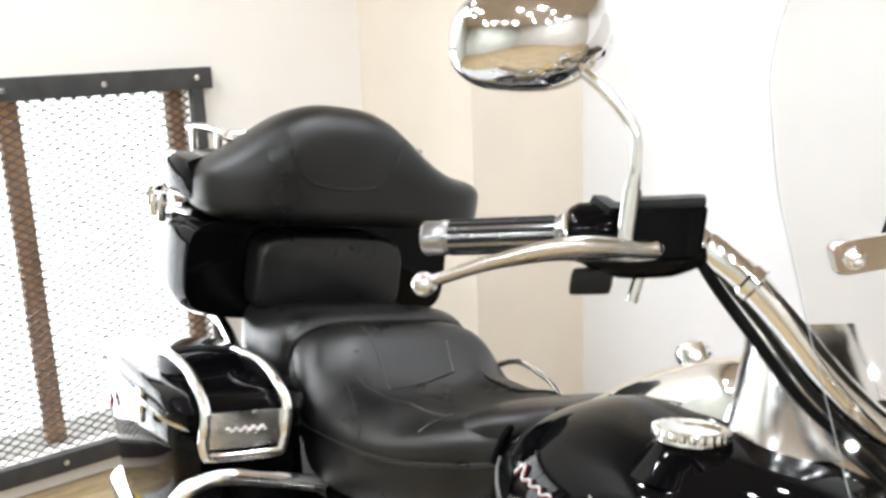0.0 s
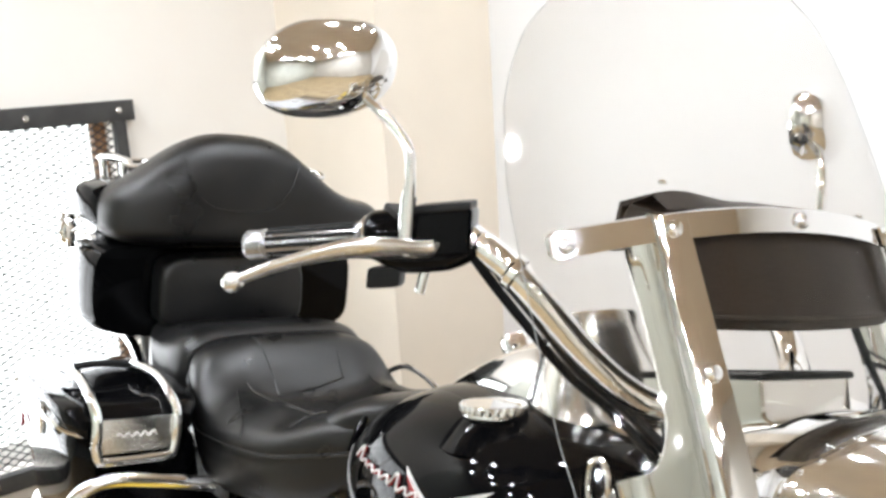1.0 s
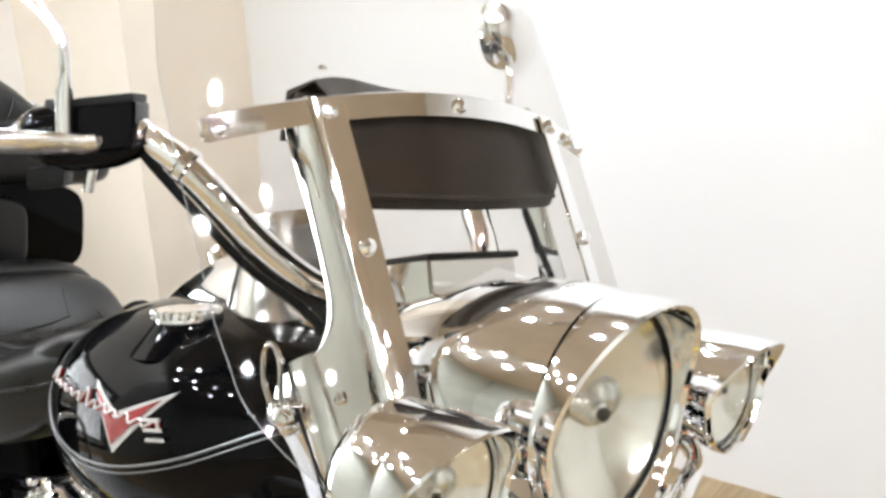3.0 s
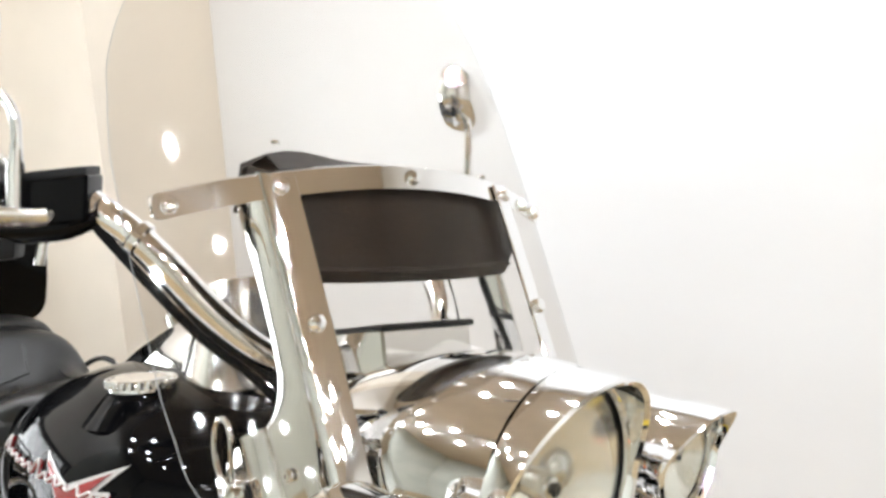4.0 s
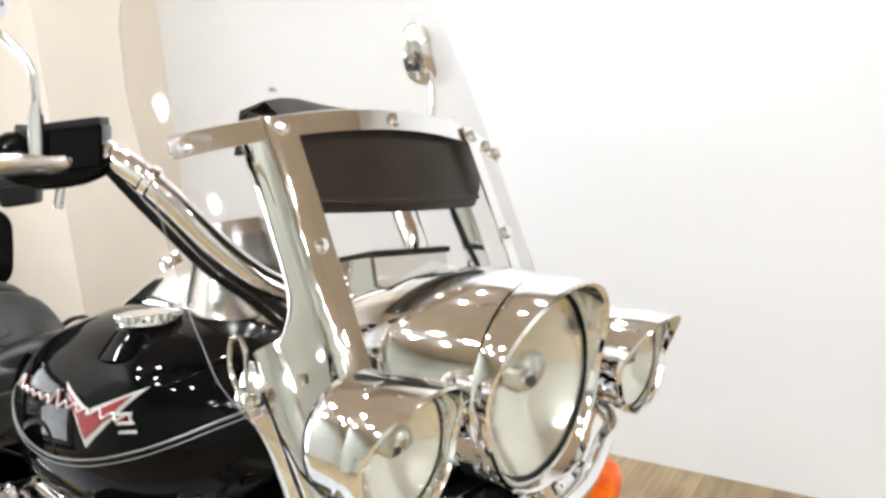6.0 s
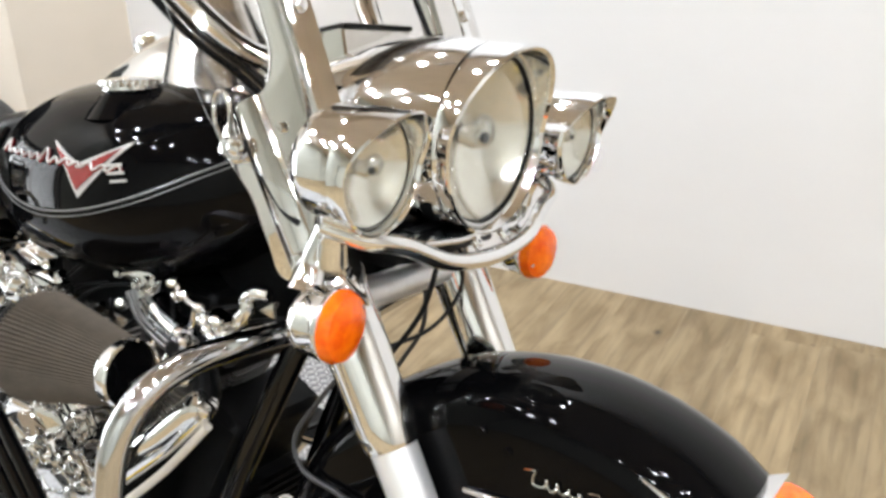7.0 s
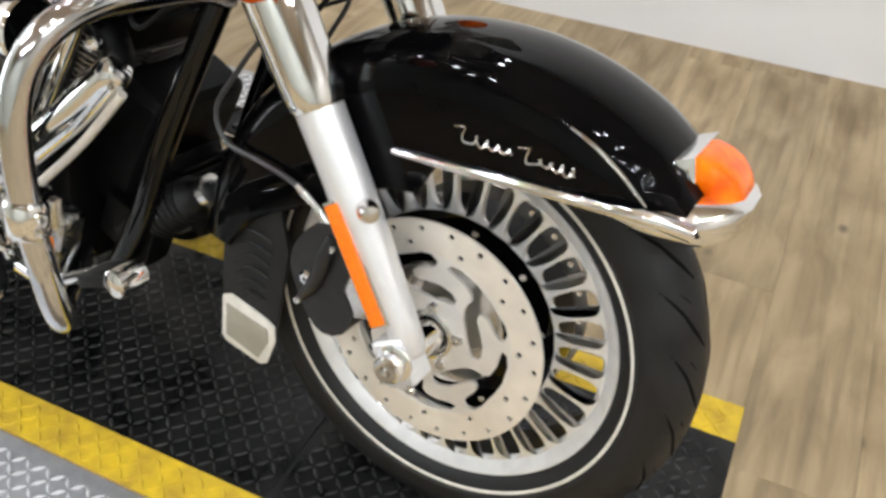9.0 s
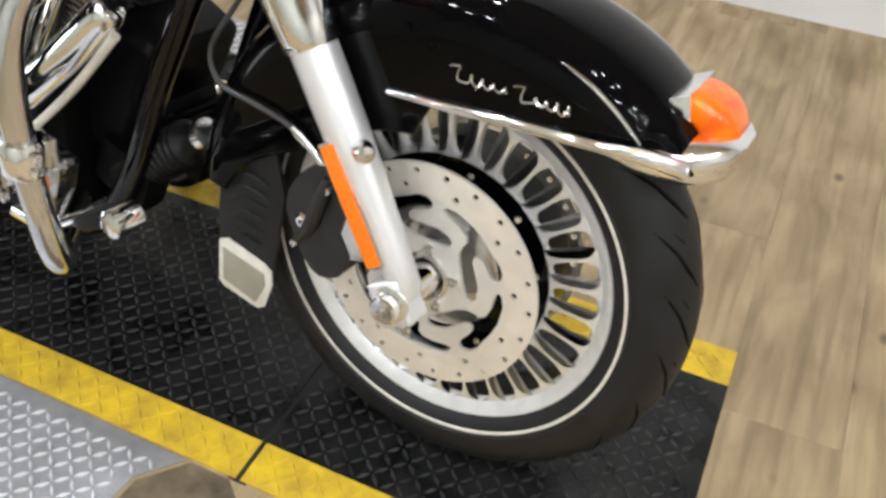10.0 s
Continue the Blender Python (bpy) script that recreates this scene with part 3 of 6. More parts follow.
SLOT = ((0.1015, 84), (0.1065, 81), (0.109, 74), (0.109, 60), (0.108, 48), (0.1085, 38), (0.1115, 31), (0.111, 25), (0.105, 20), (0.098, 20), (0.093, 25), (0.0915, 32), (0.0905, 37), (0.087, 41), (0.081, 42), (0.076, 38), (0.074, 28), (0.0745, 12),
        (0.073, 0), (0.069, -7), (0.062, -8), (0.056, 0), (0.052, 14), (0.0535, 30), (0.058, 44), (0.066, 52), (0.076, 55), (0.085, 55), (0.091, 59), (0.0945, 68), (0.097, 79))


def slotted_plate(s, dy):
    """The disc's carrier: a flat ring with five hooked slots, each an outer and an inner arc joined by a neck."""
    bm = bmesh.new()
    loops = [[(0.030, 2 * math.pi * k / 48) for k in range(48)], [(0.1140, 2 * math.pi * k / 88) for k in range(88)]]
    for k in range(5):
        loops.append([(r, radians(a + 72 * k)) for r, a in SLOT])
    edges = []
    for ring in loops:
        vs = [bm.verts.new(AX + Vector((r * math.cos(a), s * (dy - 0.0032), r * math.sin(a)))) for r, a in ring]
        edges += [bm.edges.new((vs[i - 1], vs[i])) for i in range(len(vs))]
    bmesh.ops.triangle_fill(bm, edges=edges, use_beauty=True)
    got = bmesh.ops.extrude_face_region(bm, geom=bm.faces[:])
    bmesh.ops.translate(bm, vec=(0, s * 0.005, 0), verts=[q for q in got["geom"] if isinstance(q, bmesh.types.BMVert)])
    return bm


def holed_ring(r0, r1, n, y, thick):
    """A flat ring in the wheel's plane, drilled right through in two staggered rows."""
    bm = bmesh.new()
    mid = r0 + (r1 - r0) * 0.46
    for face_y, flip in ((y - thick / 2, False), (y + thick / 2, True)):
        for i in range(n):
            for b, (ra, rb) in enumerate(((r0, mid), (mid, r1))):
                a0, a1 = 2 * math.pi * i / n, 2 * math.pi * (i + 1) / n
                am, rm = (a0 + a1) / 2, (ra + rb) / 2
                rim = [(ra, a0), (ra, am), (ra, a1), (rm, a1), (rb, a1), (rb, am), (rb, a0), (rm, a0)]
                outer = [bm.verts.new(AX + Vector((r * math.cos(a), face_y, r * math.sin(a)))) for r, a in rim]
                if (i + b) % 2 and i % 4 != 3:
                    centre = Vector((rm * math.cos(am), 0, rm * math.sin(am)))
                    dirs = [(Vector((r * math.cos(a), 0, r * math.sin(a))) - centre).normalized() for r, a in rim]
                    inner = [bm.verts.new(AX + centre + d * 0.0042 + Vector((0, face_y, 0))) for d in dirs]
                    for k in range(8):
                        bm.faces.new((outer[k], outer[(k + 1) % 8], inner[(k + 1) % 8], inner[k]))
                    if flip:
                        wall_low = [bm.verts.new(q.co - Vector((0, thick, 0))) for q in inner]
                        for k in range(8):
                            bm.faces.new((inner[k], inner[(k + 1) % 8], wall_low[(k + 1) % 8], wall_low[k]))
                else:
                    bm.faces.new(outer)
    for r in (r0, r1):
        ring = [[bm.verts.new(AX + Vector((r * math.cos(2 * math.pi * k / (2 * n)), yy, r * math.sin(2 * math.pi * k / (2 * n))))) for k in range(2 * n)] for yy in (y - thick / 2, y + thick / 2)]
        bridge(bm, ring, caps=False)
    bmesh.ops.remove_doubles(bm, verts=bm.verts, dist=0.00004)
    return bm


FENDER_HALF = 0.091


def fender_ring(th):
    """One arch of the front mudguard at the angle th round the axle: from the right lower edge over the crown to the left."""
    c, s = math.cos(th), math.sin(th)
    deg = math.degrees(th)
    crown = float(np.interp(deg, [38, 60, 90, 130, 205], [0.392, 0.388, 0.376, 0.366, 0.362]))
    # the straight lower edge of the front part, and the deep skirt at the rear
    straight = (0.2445 - 0.0) / max(0.2, s - 0.095 * c)
    low = float(np.interp(deg, [91, 97], [straight, 0.200])) if deg < 97 else float(np.interp(deg, [97, 138, 152, 165, 176, 205], [0.200, 0.205, 0.232, 0.275, 0.300, 0.300]))
    low = min(low, crown - 0.012)
    half = FENDER_HALF * float(np.interp(deg, [36, 44, 60], [0.62, 0.85, 1.0]))
    out = []
    for k in range(23):
        f = -1 + 2 * k / 22
        if abs(f) > 0.45:
            g = (abs(f) - 0.45) / 0.55
            r = crown - 0.052 - (crown - 0.052 - low) * g if crown - 0.052 > low else crown - 0.02 - (crown - 0.02 - low) * g
            y = half
        else:
            a = f / 0.45 * math.pi / 2
            drop = min(0.052, crown - low - 0.002) if crown - 0.052 > low else 0.02
            r = crown - drop * (1 - math.cos(a) ** 0.75)
            y = half * abs(math.sin(a)) ** 0.85
        out.append(AX + Vector((r * c, math.copysign(y, f), r * s)))
    return out


def front_mudguard():
    ths = [radians(d) for d in np.concatenate([np.linspace(42.5, 90, 24), np.linspace(91, 98, 8), np.linspace(101, 176, 28)])]
    outer = [fender_ring(t) for t in ths]
    bm = bmesh.new()
    shell = [[bm.verts.new(q) for q in r] for r in outer]
    inner = [[bm.verts.new(AX + (q - AX) * 0.985 - Vector((0, math.copysign(0.002, q.y), 0))) for q in r] for r in outer]
    for i in range(len(ths) - 1):
        for k in range(22):
            bm.faces.new((shell[i][k], shell[i + 1][k], shell[i + 1][k + 1], shell[i][k + 1]))
            bm.faces.new((inner[i][k], inner[i][k + 1], inner[i + 1][k + 1], inner[i + 1][k]))
        for k in (0, 22):
            bm.faces.new((shell[i][k], inner[i][k], inner[i + 1][k], shell[i + 1][k]))
    for i in (0, len(ths) - 1):
        for k in range(22):
            bm.faces.new((shell[i][k], shell[i][k + 1], inner[i][k + 1], inner[i][k]))
    g = part("front_mudguard", bm, BLACK, bike, "deep gloss black front mudguard")
    for s in (-1, 1):
        y = s * (FENDER_HALF + 0.003)
        part("trim_rail", tube([(-0.060, y, 0.559), (0.02, y, 0.566), (0.10, y, 0.574), (0.18, y, 0.5805), (0.235, y * 0.96, 0.585), (0.270, y * 0.80, 0.578)], [0.003, 0.0055, 0.006, 0.0065, 0.009, 0.010], 10), CHROME, g, "chrome rail along the lower edge")
        part("trim_bead", tube([(0.135, s * 0.0925, 0.650), (0.165, s * 0.093, 0.638), (0.197, s * 0.092, 0.618), (0.224, s * 0.088, 0.594)], [0.001, 0.0024, 0.0024, 0.0012], 8), CHROME, g, "thin chrome bead")
        script = bmesh.new()
        for x0, x1, count in ((0.018, 0.086, 4), (0.092, 0.156, 4)):
            wave = [(x0 - 0.006, y, 0.6120), (x0 + 0.006, y, 0.6145), (x0 + 0.004, y, 0.6060), (x0 + 0.006, y, 0.5990)]
            for k in range(count * 8):
                f = k / (count * 8 - 1)
                a = 2 * math.pi * k / 8
                tall = 0.0042 + 0.0012 * math.sin(5 * f + x0 * 40)
                cx = x0 + 0.014 + (x1 - x0 - 0.018) * f
                wave.append((cx + 0.0026 * math.sin(a), y, 0.6035 + 0.010 * (cx - 0.02) - tall * math.cos(a)))
            tube(wave, [0.0008, 0.0015, 0.0011, 0.0016, 0.0010, 0.0015, 0.0011, 0.0015, 0.0008], 6, 4, bm=script)
        part("badge", script, CHROME, g, "wavy chrome badge line")
        for dx, dz in ((-0.046, 0.635), (-0.012, 0.622)):
            b = part("bolt", bolt(0.006, 0.004), BLACK, g)
            b.matrix_local = aim((dx, s * FENDER_HALF, dz), (0, s, 0))
    # chrome tip with its lamp
    tip = part("mudguard_tip", loft([oval(w, zt, zb, x, 32, 0.5, 0.8) for x, w, zt, zb in ((0.176, 0.0950, 0.585, 0.576), (0.198, 0.0952, 0.589, 0.567), (0.222, 0.0930, 0.596, 0.559), (0.246, 0.088, 0.602, 0.554), (0.268, 0.079, 0.605, 0.552), (0.287, 0.066, 0.606, 0.554), (0.302, 0.048, 0.604, 0.561), (0.311, 0.024, 0.600, 0.573))]), CHROME, g, "chrome chin round the front edge")
    bezel = slab([(0.200, 0.586), (0.206, 0.603), (0.214, 0.615), (0.230, 0.632), (0.248, 0.641), (0.251, 0.630), (0.256, 0.612), (0.268, 0.597), (0.292, 0.588), (0.240, 0.572)], (0, 0.043, 0), (1, 0, 0), (0, 0, 1), 0.086, 0.006)
    part("lamp_base", bezel, CHROME, g, "bright metal lamp surround")
    part("tip_lamp", loft([oval(w, zt, zb, x, 28, 0.45, 0.6) for x, w, zt, zb in ((0.246, 0.035, 0.638, 0.610), (0.253, 0.039, 0.640, 0.604), (0.268, 0.040, 0.637, 0.594), (0.282, 0.038, 0.631, 0.588), (0.294, 0.032, 0.620, 0.586), (0.301, 0.020, 0.610, 0.588))]), ORANGE, g, "orange plastic lamp")
    # mudflap behind the wheel
    flap = part("mudflap", slab([(-0.306, 0.45), (-0.318, 0.30), (-0.316, 0.176), (-0.236, 0.166), (-0.220, 0.25), (-0.206, 0.36), (-0.225, 0.43)], (0, -0.074, 0), (1, 0, 0), (0, 0, 1), 0.006, 0.002), RUBBER, g, "black ribbed mudflap")
    for k in range(6):
        part("rib", tube([(-0.304 + 0.004 * k, -0.0815, 0.355 - 0.019 * k), (-0.268, -0.083, 0.372 - 0.019 * k), (-0.232 - 0.002 * k, -0.0815, 0.366 - 0.019 * k)], 0.0016, 6), RUBBER, flap)
    part("flap_plate", slab([(-0.315, 0.250), (-0.316, 0.182), (-0.308, 0.174), (-0.246, 0.163), (-0.234, 0.170), (-0.221, 0.212), (-0.223, 0.236), (-0.235, 0.243), (-0.300, 0.258)], (0, -0.0805, 0), (1, 0, 0), (0, 0, 1), 0.003, 0.001), WHITE_RUBBER, flap, "cream edged plate")
    part("flap_inset", slab([(-0.306, 0.241), (-0.306, 0.188), (-0.248, 0.174), (-0.232, 0.208), (-0.234, 0.228)], (0, -0.0838, 0), (1, 0, 0), (0, 0, 1), 0.002, 0.0008), FLAP_INSET, flap, "putty coloured middle of the plate")
    return g


def fork_leg(s):
    leg = part("fork_leg", tube([fork_at(z, s * 0.12) for z in (0.330, 0.336, 0.37, 0.44, 0.50, 0.595, 0.602)], [0.014, 0.019, 0.021, 0.0245, 0.027, 0.028, 0.028], 28, 1), SILVER, bike, "polished lower fork leg")
    part("fork_cover", tube([fork_at(z, s * 0.12) for z in (0.592, 0.598, 0.62, 0.78, 0.90, 0.955)], [0.0305, 0.0335, 0.0355, 0.0395, 0.041, 0.040], 28, 1), CHROME, leg, "mirror chrome fork cover")
    part("axle_clamp", box((0.046, 0.040, 0.060), Matrix.Translation((0.0, s * 0.124, 0.322)) @ pose(0, 0, 0, 0, -30.7, 0), 0.008, 3), SILVER, leg)
    for dz in (-0.016, 0.018):
        b = part("bolt", bolt(0.006, 0.006), CHROME, leg)
        b.matrix_local = aim((0.020 - dz * 0.6, s * 0.146, 0.320 + dz), (0, s, 0))
    part("side_lug", lathe([(0.012, 0), (0.013, 0.012), (0.010, 0.020), (0.004, 0.022)], fork_at(0.497, s * 0.12) + Vector((0.024, s * 0.014, 0.006)), (0.75, s * 0.65, 0.1), 18), CHROME_SOFT, leg)
    # reflector strip on the outer front of the leg
    base = fork_at(0.44, s * 0.12) + Vector((-0.008, s * 0.0285, -0.005))
    part("reflector", box((0.017, 0.006, 0.150), Matrix.Translation(base) @ pose(0, 0, 0, 0, -30.7, 0) @ pose(0, 0, 0, 0, 0, s * -14), 0.0025), REFLECTOR, leg, "long orange reflector strip")
    part("reflector_back", box((0.024, 0.004, 0.156), Matrix.Translation(base - Vector((0, s * 0.0035, 0))) @ pose(0, 0, 0, 0, -30.7, 0) @ pose(0, 0, 0, 0, 0, s * -14), 0.0015), CHROME_SOFT, leg)
    # brake caliper behind the leg
    cal = part("brake_caliper", slab([(-0.176, 0.352), (-0.182, 0.378), (-0.172, 0.408), (-0.150, 0.436), (-0.122, 0.446), (-0.098, 0.426), (-0.090, 0.396), (-0.100, 0.362), (-0.084, 0.334), (-0.096, 0.300), (-0.126, 0.288), (-0.152, 0.306)], (0, s * 0.050 if s > 0 else s * 0.108, 0), (1, 0, 0), (0, 0, 1), -0.058 if s < 0 else 0.058, 0.008, res=2), CALIPER, leg, "dark cast brake caliper with chrome bolts")
    part("caliper_rib", tube([(-0.160, s * 0.109, 0.330), (-0.140, s * 0.113, 0.362), (-0.128, s * 0.113, 0.400), (-0.120, s * 0.109, 0.432)], [0.006, 0.010, 0.010, 0.006], 10), CALIPER, cal)
    for dx, dz in ((-0.152, 0.362), (-0.164, 0.325), (-0.118, 0.418)):
        b = part("bolt", bolt(0.0115 if dz == 0.362 else 0.006, 0.008), CHROME, cal)
        b.matrix_local = aim((dx, s * 0.1085, dz), (0, s, 0))
    part("caliper_bracket", slab([(-0.075, 0.44), (-0.04, 0.40), (-0.05, 0.34), (-0.105, 0.325), (-0.118, 0.37)], (0, s * 0.10, 0), (1, 0, 0), (0, 0, 1), 0.006, 0.001), CHROME_SOFT, cal)
    part("brake_line", tube([(-0.125, s * 0.10, 0.435), (-0.145, s * 0.10, 0.452), (-0.180, s * 0.10, 0.474), (-0.240, s * 0.10, 0.486), (-0.296, s * 0.098, 0.494), (-0.318, s * 0.09, 0.530), (-0.285, s * 0.085, 0.59), (-0.245, s * 0.075, 0.66), (-0.24, s * 0.06, 0.74)], 0.0033, 10), HOSE, leg, "grey rubber brake hose")
    part("hose_end", tube([(-0.122, s * 0.10, 0.43), (-0.145, s * 0.10, 0.452), (-0.166, s * 0.10, 0.466), (-0.182, s * 0.10, 0.475)], [0.0062, 0.0074, 0.0058, 0.0070, 0.0048], 10), CHROME_SOFT, leg, "crimped steel hose end")
    return leg


def lamp_shell(name, centre, r, depth, parent, label, visor=0.02, back=0.55, drum=False):
    """A round chrome lamp that looks ahead: shell, visored ring, mirror bowl, glass and bulb."""
    c = Vector(centre)
    if drum:
        prof = [(r * 0.05, -depth)] + [(r * math.sin(q), -depth * (0.55 + 0.45 * math.cos(q))) for q in (radians(8 + 82 * k / 11) for k in range(12))] + [(r, -depth * 0.30)]
    else:
        prof = [(r * 0.10, -depth), (r * back * 0.7, -depth * 0.96), (r * back, -depth * 0.86), (r * 0.80, -depth * 0.58), (r * 0.95, -depth * 0.25)]
    shell = part(name, lathe(prof + [(r * 1.0, -0.004), (r * 0.97, 0.0), (r * 0.96, -0.012), (r * 0.90, -0.032), (r * 0.70, -depth * 0.60), (r * 0.45, -depth * 0.82), (r * 0.10, -depth * 0.90)], c, (1, 0, -0.03), 48), CHROME, parent, label)
    n = 56
    rings = []
    for rr, h, lip in ((r * 0.985, -0.014, 0), (r * 1.06, -0.012, 0), (r * 1.075, -0.002, 0.3), (r * 1.06, 0.006, 1), (r * 1.03, 0.008, 1), (r * 0.99, 0.004, 1), (r * 0.97, -0.012, 0)):
        ring = []
        for k in range(n):
            a = 2 * math.pi * k / n
            over = max(0.0, math.sin(a)) ** 1.3 * visor * lip
            ring.append(c + Vector((h + over, rr * math.cos(a), rr * math.sin(a) * (1 + 0.02 * lip))))
        rings.append(ring)
    part("visor_ring", loft(rings, closed=True), CHROME, shell, "chrome ring with a small peak")
    part("mirror_bowl", lathe([(r * 0.955, -0.006), (r * 0.90, -0.13 * r), (r * 0.72, -0.28 * r), (r * 0.45, -0.40 * r), (r * 0.10, -0.45 * r), (r * 0.10, -0.47 * r), (r * 0.45, -0.43 * r), (r * 0.73, -0.31 * r), (r * 0.94, -0.14 * r)], c, (1, 0, 0), 48, ring=True), BOWL, shell, "mirrored bowl behind the glass")
    part("bulb", lathe([(0.004, -0.46 * r), (r * 0.13, -0.40 * r), (r * 0.15, -0.26 * r), (r * 0.10, -0.16 * r), (0.001, -0.13 * r)], c, (1, 0, 0), 20), CHROME_SOFT, shell, "frosted bulb")
    part("bulb_tip", lathe([(r * 0.055, -0.16 * r), (r * 0.065, -0.12 * r), (r * 0.05, -0.10 * r), (0.001, -0.095 * r)], c, (1, 0, 0), 16), DARK, shell, "dark bulb tip")
    part("gasket", lathe([(r * 0.965, -0.004), (r * 0.965, -0.016), (r * 0.915, -0.020), (r * 0.925, -0.010)], c, (1, 0, 0), 48, ring=True), BLACK_SATIN, shell, "black rubber gasket")
    part("bowl_lens", lathe([(r * 0.17, -0.42 * r), (r * 0.19, -0.36 * r), (r * 0.13, -0.31 * r), (0.001, -0.30 * r)], c + Vector((0, r * 0.42, 0.0)), (1, 0, 0), 18), CHROME_SOFT, shell)
    pane = part("glass", lathe([(r * 0.955, -0.006), (r * 0.75, 0.001), (r * 0.4, 0.006), (0.001, 0.008)], c, (1, 0, 0), 48), GLASS, shell, "clear domed glass")
    pane.visible_shadow = False
    return shell


def headlight():
    c = (-0.120, 0, 0.938)
    nac = lamp_shell("headlight", c, 0.101, 0.10, bike, "large round chrome headlight", 0.034)
    # the chrome nacelle that runs back over the fork
    keys = [(-0.45, 0.058, 0.930, 0.890), (-0.41, 0.084, 0.960, 0.872), (-0.36, 0.103, 0.992, 0.857), (-0.32, 0.111, 1.013, 0.849), (-0.27, 0.1155, 1.031, 0.841), (-0.22, 0.1155, 1.0425, 0.835), (-0.17, 0.111, 1.0468, 0.832), (-0.132, 0.1055, 1.0450, 0.832)]
    rows = spline(keys, np.linspace(-0.45, -0.132, 30))
    shell = loft([oval(w, zt, zb, x, 40, 0.95, 0.95, 0.52) for x, w, zt, zb in rows])
    bmesh.ops.delete(shell, geom=[max(shell.faces, key=lambda f: f.calc_center_median().x)], context="FACES_ONLY")
    part("nacelle", shell, CHROME, nac, "smooth chrome headlight nacelle")
    for s in (-1, 1):
        for dx, dz in ((-0.24, 0.93), (-0.31, 0.95), (-0.20, 0.90)):
            b = part("bolt", bolt(0.007, 0.006), CHROME, nac)
            b.matrix_local = aim((dx, s * 0.114, dz), (0, s, 0))
    part("wiring_boot", slab([(-0.25, 0.83), (-0.16, 0.835), (-0.155, 0.800), (-0.20, 0.785), (-0.25, 0.79)], (0, -0.085, 0), (1, 0, 0), (0, 0, 1), -0.17, 0.01), BLACK_SATIN, nac)
    return nac


def passing_lamp(s):
    lamp = lamp_shell("passing_lamp", (-0.118, s * 0.214, 0.924), 0.0575, 0.085, bike, "small round chrome passing lamp", 0.034, 0.6, True)
    part("stem", tube([(-0.175, s * 0.205, 0.875), (-0.180, s * 0.200, 0.845), (-0.185, s * 0.195, 0.815)], [0.020, 0.015, 0.018], 14), CHROME, lamp)
    return lamp


def turn_signal(s):
    c = Vector((-0.160, s * 0.212, 0.758))
    body = part("turn_signal", lathe([(0.010, -0.046), (0.026, -0.044), (0.0345, -0.036), (0.0375, -0.024), (0.0385, -0.006), (0.0400, -0.004), (0.0400, 0.0), (0.037, 0.002)], c, (1, s * -0.12, 0), 32), CHROME, bike, "chrome turn signal with an orange lens")
    part("lens", lathe([(0.0385, -0.002), (0.0390, 0.006), (0.035, 0.014), (0.022, 0.020), (0.008, 0.022), (0.001, 0.0222)], c, (1, s * -0.12, 0), 32), ORANGE, body, "domed orange lens")
    for q in (0.6, 3.6):
        b = part("screw", bolt(0.003, 0.002), CHROME_SOFT, body)
        b.matrix_local = aim(c + Vector((0.013, 0.030 * math.cos(q), 0.030 * math.sin(q))), (1, 0, 0))
    part("stalk", tube([c + Vector((-0.045, 0, 0.025)), c + Vector((-0.045, s * -0.012, 0.055)), c + Vector((-0.030, s * -0.018, 0.095))], [0.020, 0.0135, 0.015], 14), CHROME, body, "chrome mounting stalk")
    part("ball_joint", lathe([(0.015 * math.sin(radians(a)), -0.015 * math.cos(radians(a))) for a in range(4, 180, 16)], c + Vector((-0.030, s * -0.018, 0.096)), (0, 0, 1), 18), CHROME, body)
    part("bracket", box((0.030, 0.05, 0.03), Matrix.Translation(c + Vector((-0.055, s * -0.03, 0.045))), 0.006), CHROME_SOFT, body)
    return body


def light_bar():
    bar = part("light_bar", tube([(-0.175, -0.225, 0.862), (-0.14, -0.198, 0.850), (-0.125, -0.150, 0.838), (-0.112, -0.085, 0.812), (-0.108, 0, 0.803), (-0.112, 0.085, 0.812), (-0.125, 0.150, 0.838), (-0.14, 0.198, 0.850), (-0.175, 0.225, 0.862)], 0.0105, 12), CHROME, bike, "curved chrome light bar under the headlight")
    part("fork_brace", tube([fork_at(0.742, -0.12), fork_at(0.742, -0.04), fork_at(0.742, 0.04), fork_at(0.742, 0.12)], 0.020, 14, 2), ALUMINIUM, bar, "bare metal lower fork yoke")
    part("cover_plate", slab([(-0.21, -0.14), (-0.14, -0.15), (-0.115, -0.06), (-0.115, 0.06), (-0.14, 0.15), (-0.21, 0.14)], (0, 0, 0.828), (1, 0, 0), (0, 1, 0), 0.006, 0.002), CHROME, bar)
    for s in (-1, 1):
        b = part("bolt", bolt(0.008, 0.008), CHROME, bar)
        b.matrix_local = aim((-0.115, s * 0.03, 0.822), (0.8, 0, 0.6))
    part("cable", tube([(-0.16, -0.03, 0.80), (-0.17, -0.035, 0.74), (-0.185, -0.045, 0.70), (-0.22, -0.06, 0.64), (-0.25, -0.06, 0.58)], 0.0034, 8), PLASTIC, bar, "black cable")
    part("cable", tube([(-0.17, 0.03, 0.79), (-0.18, 0.055, 0.73), (-0.20, 0.02, 0.68), (-0.235, -0.06, 0.66), (-0.26, -0.09, 0.64)], 0.0028, 8), PLASTIC, bar, "thin black cable")
    return bar


def screen_x(y, z):
    return -0.335 - 0.50 * (z - 1.19) - 1.19 * y * y + 0.118 * y


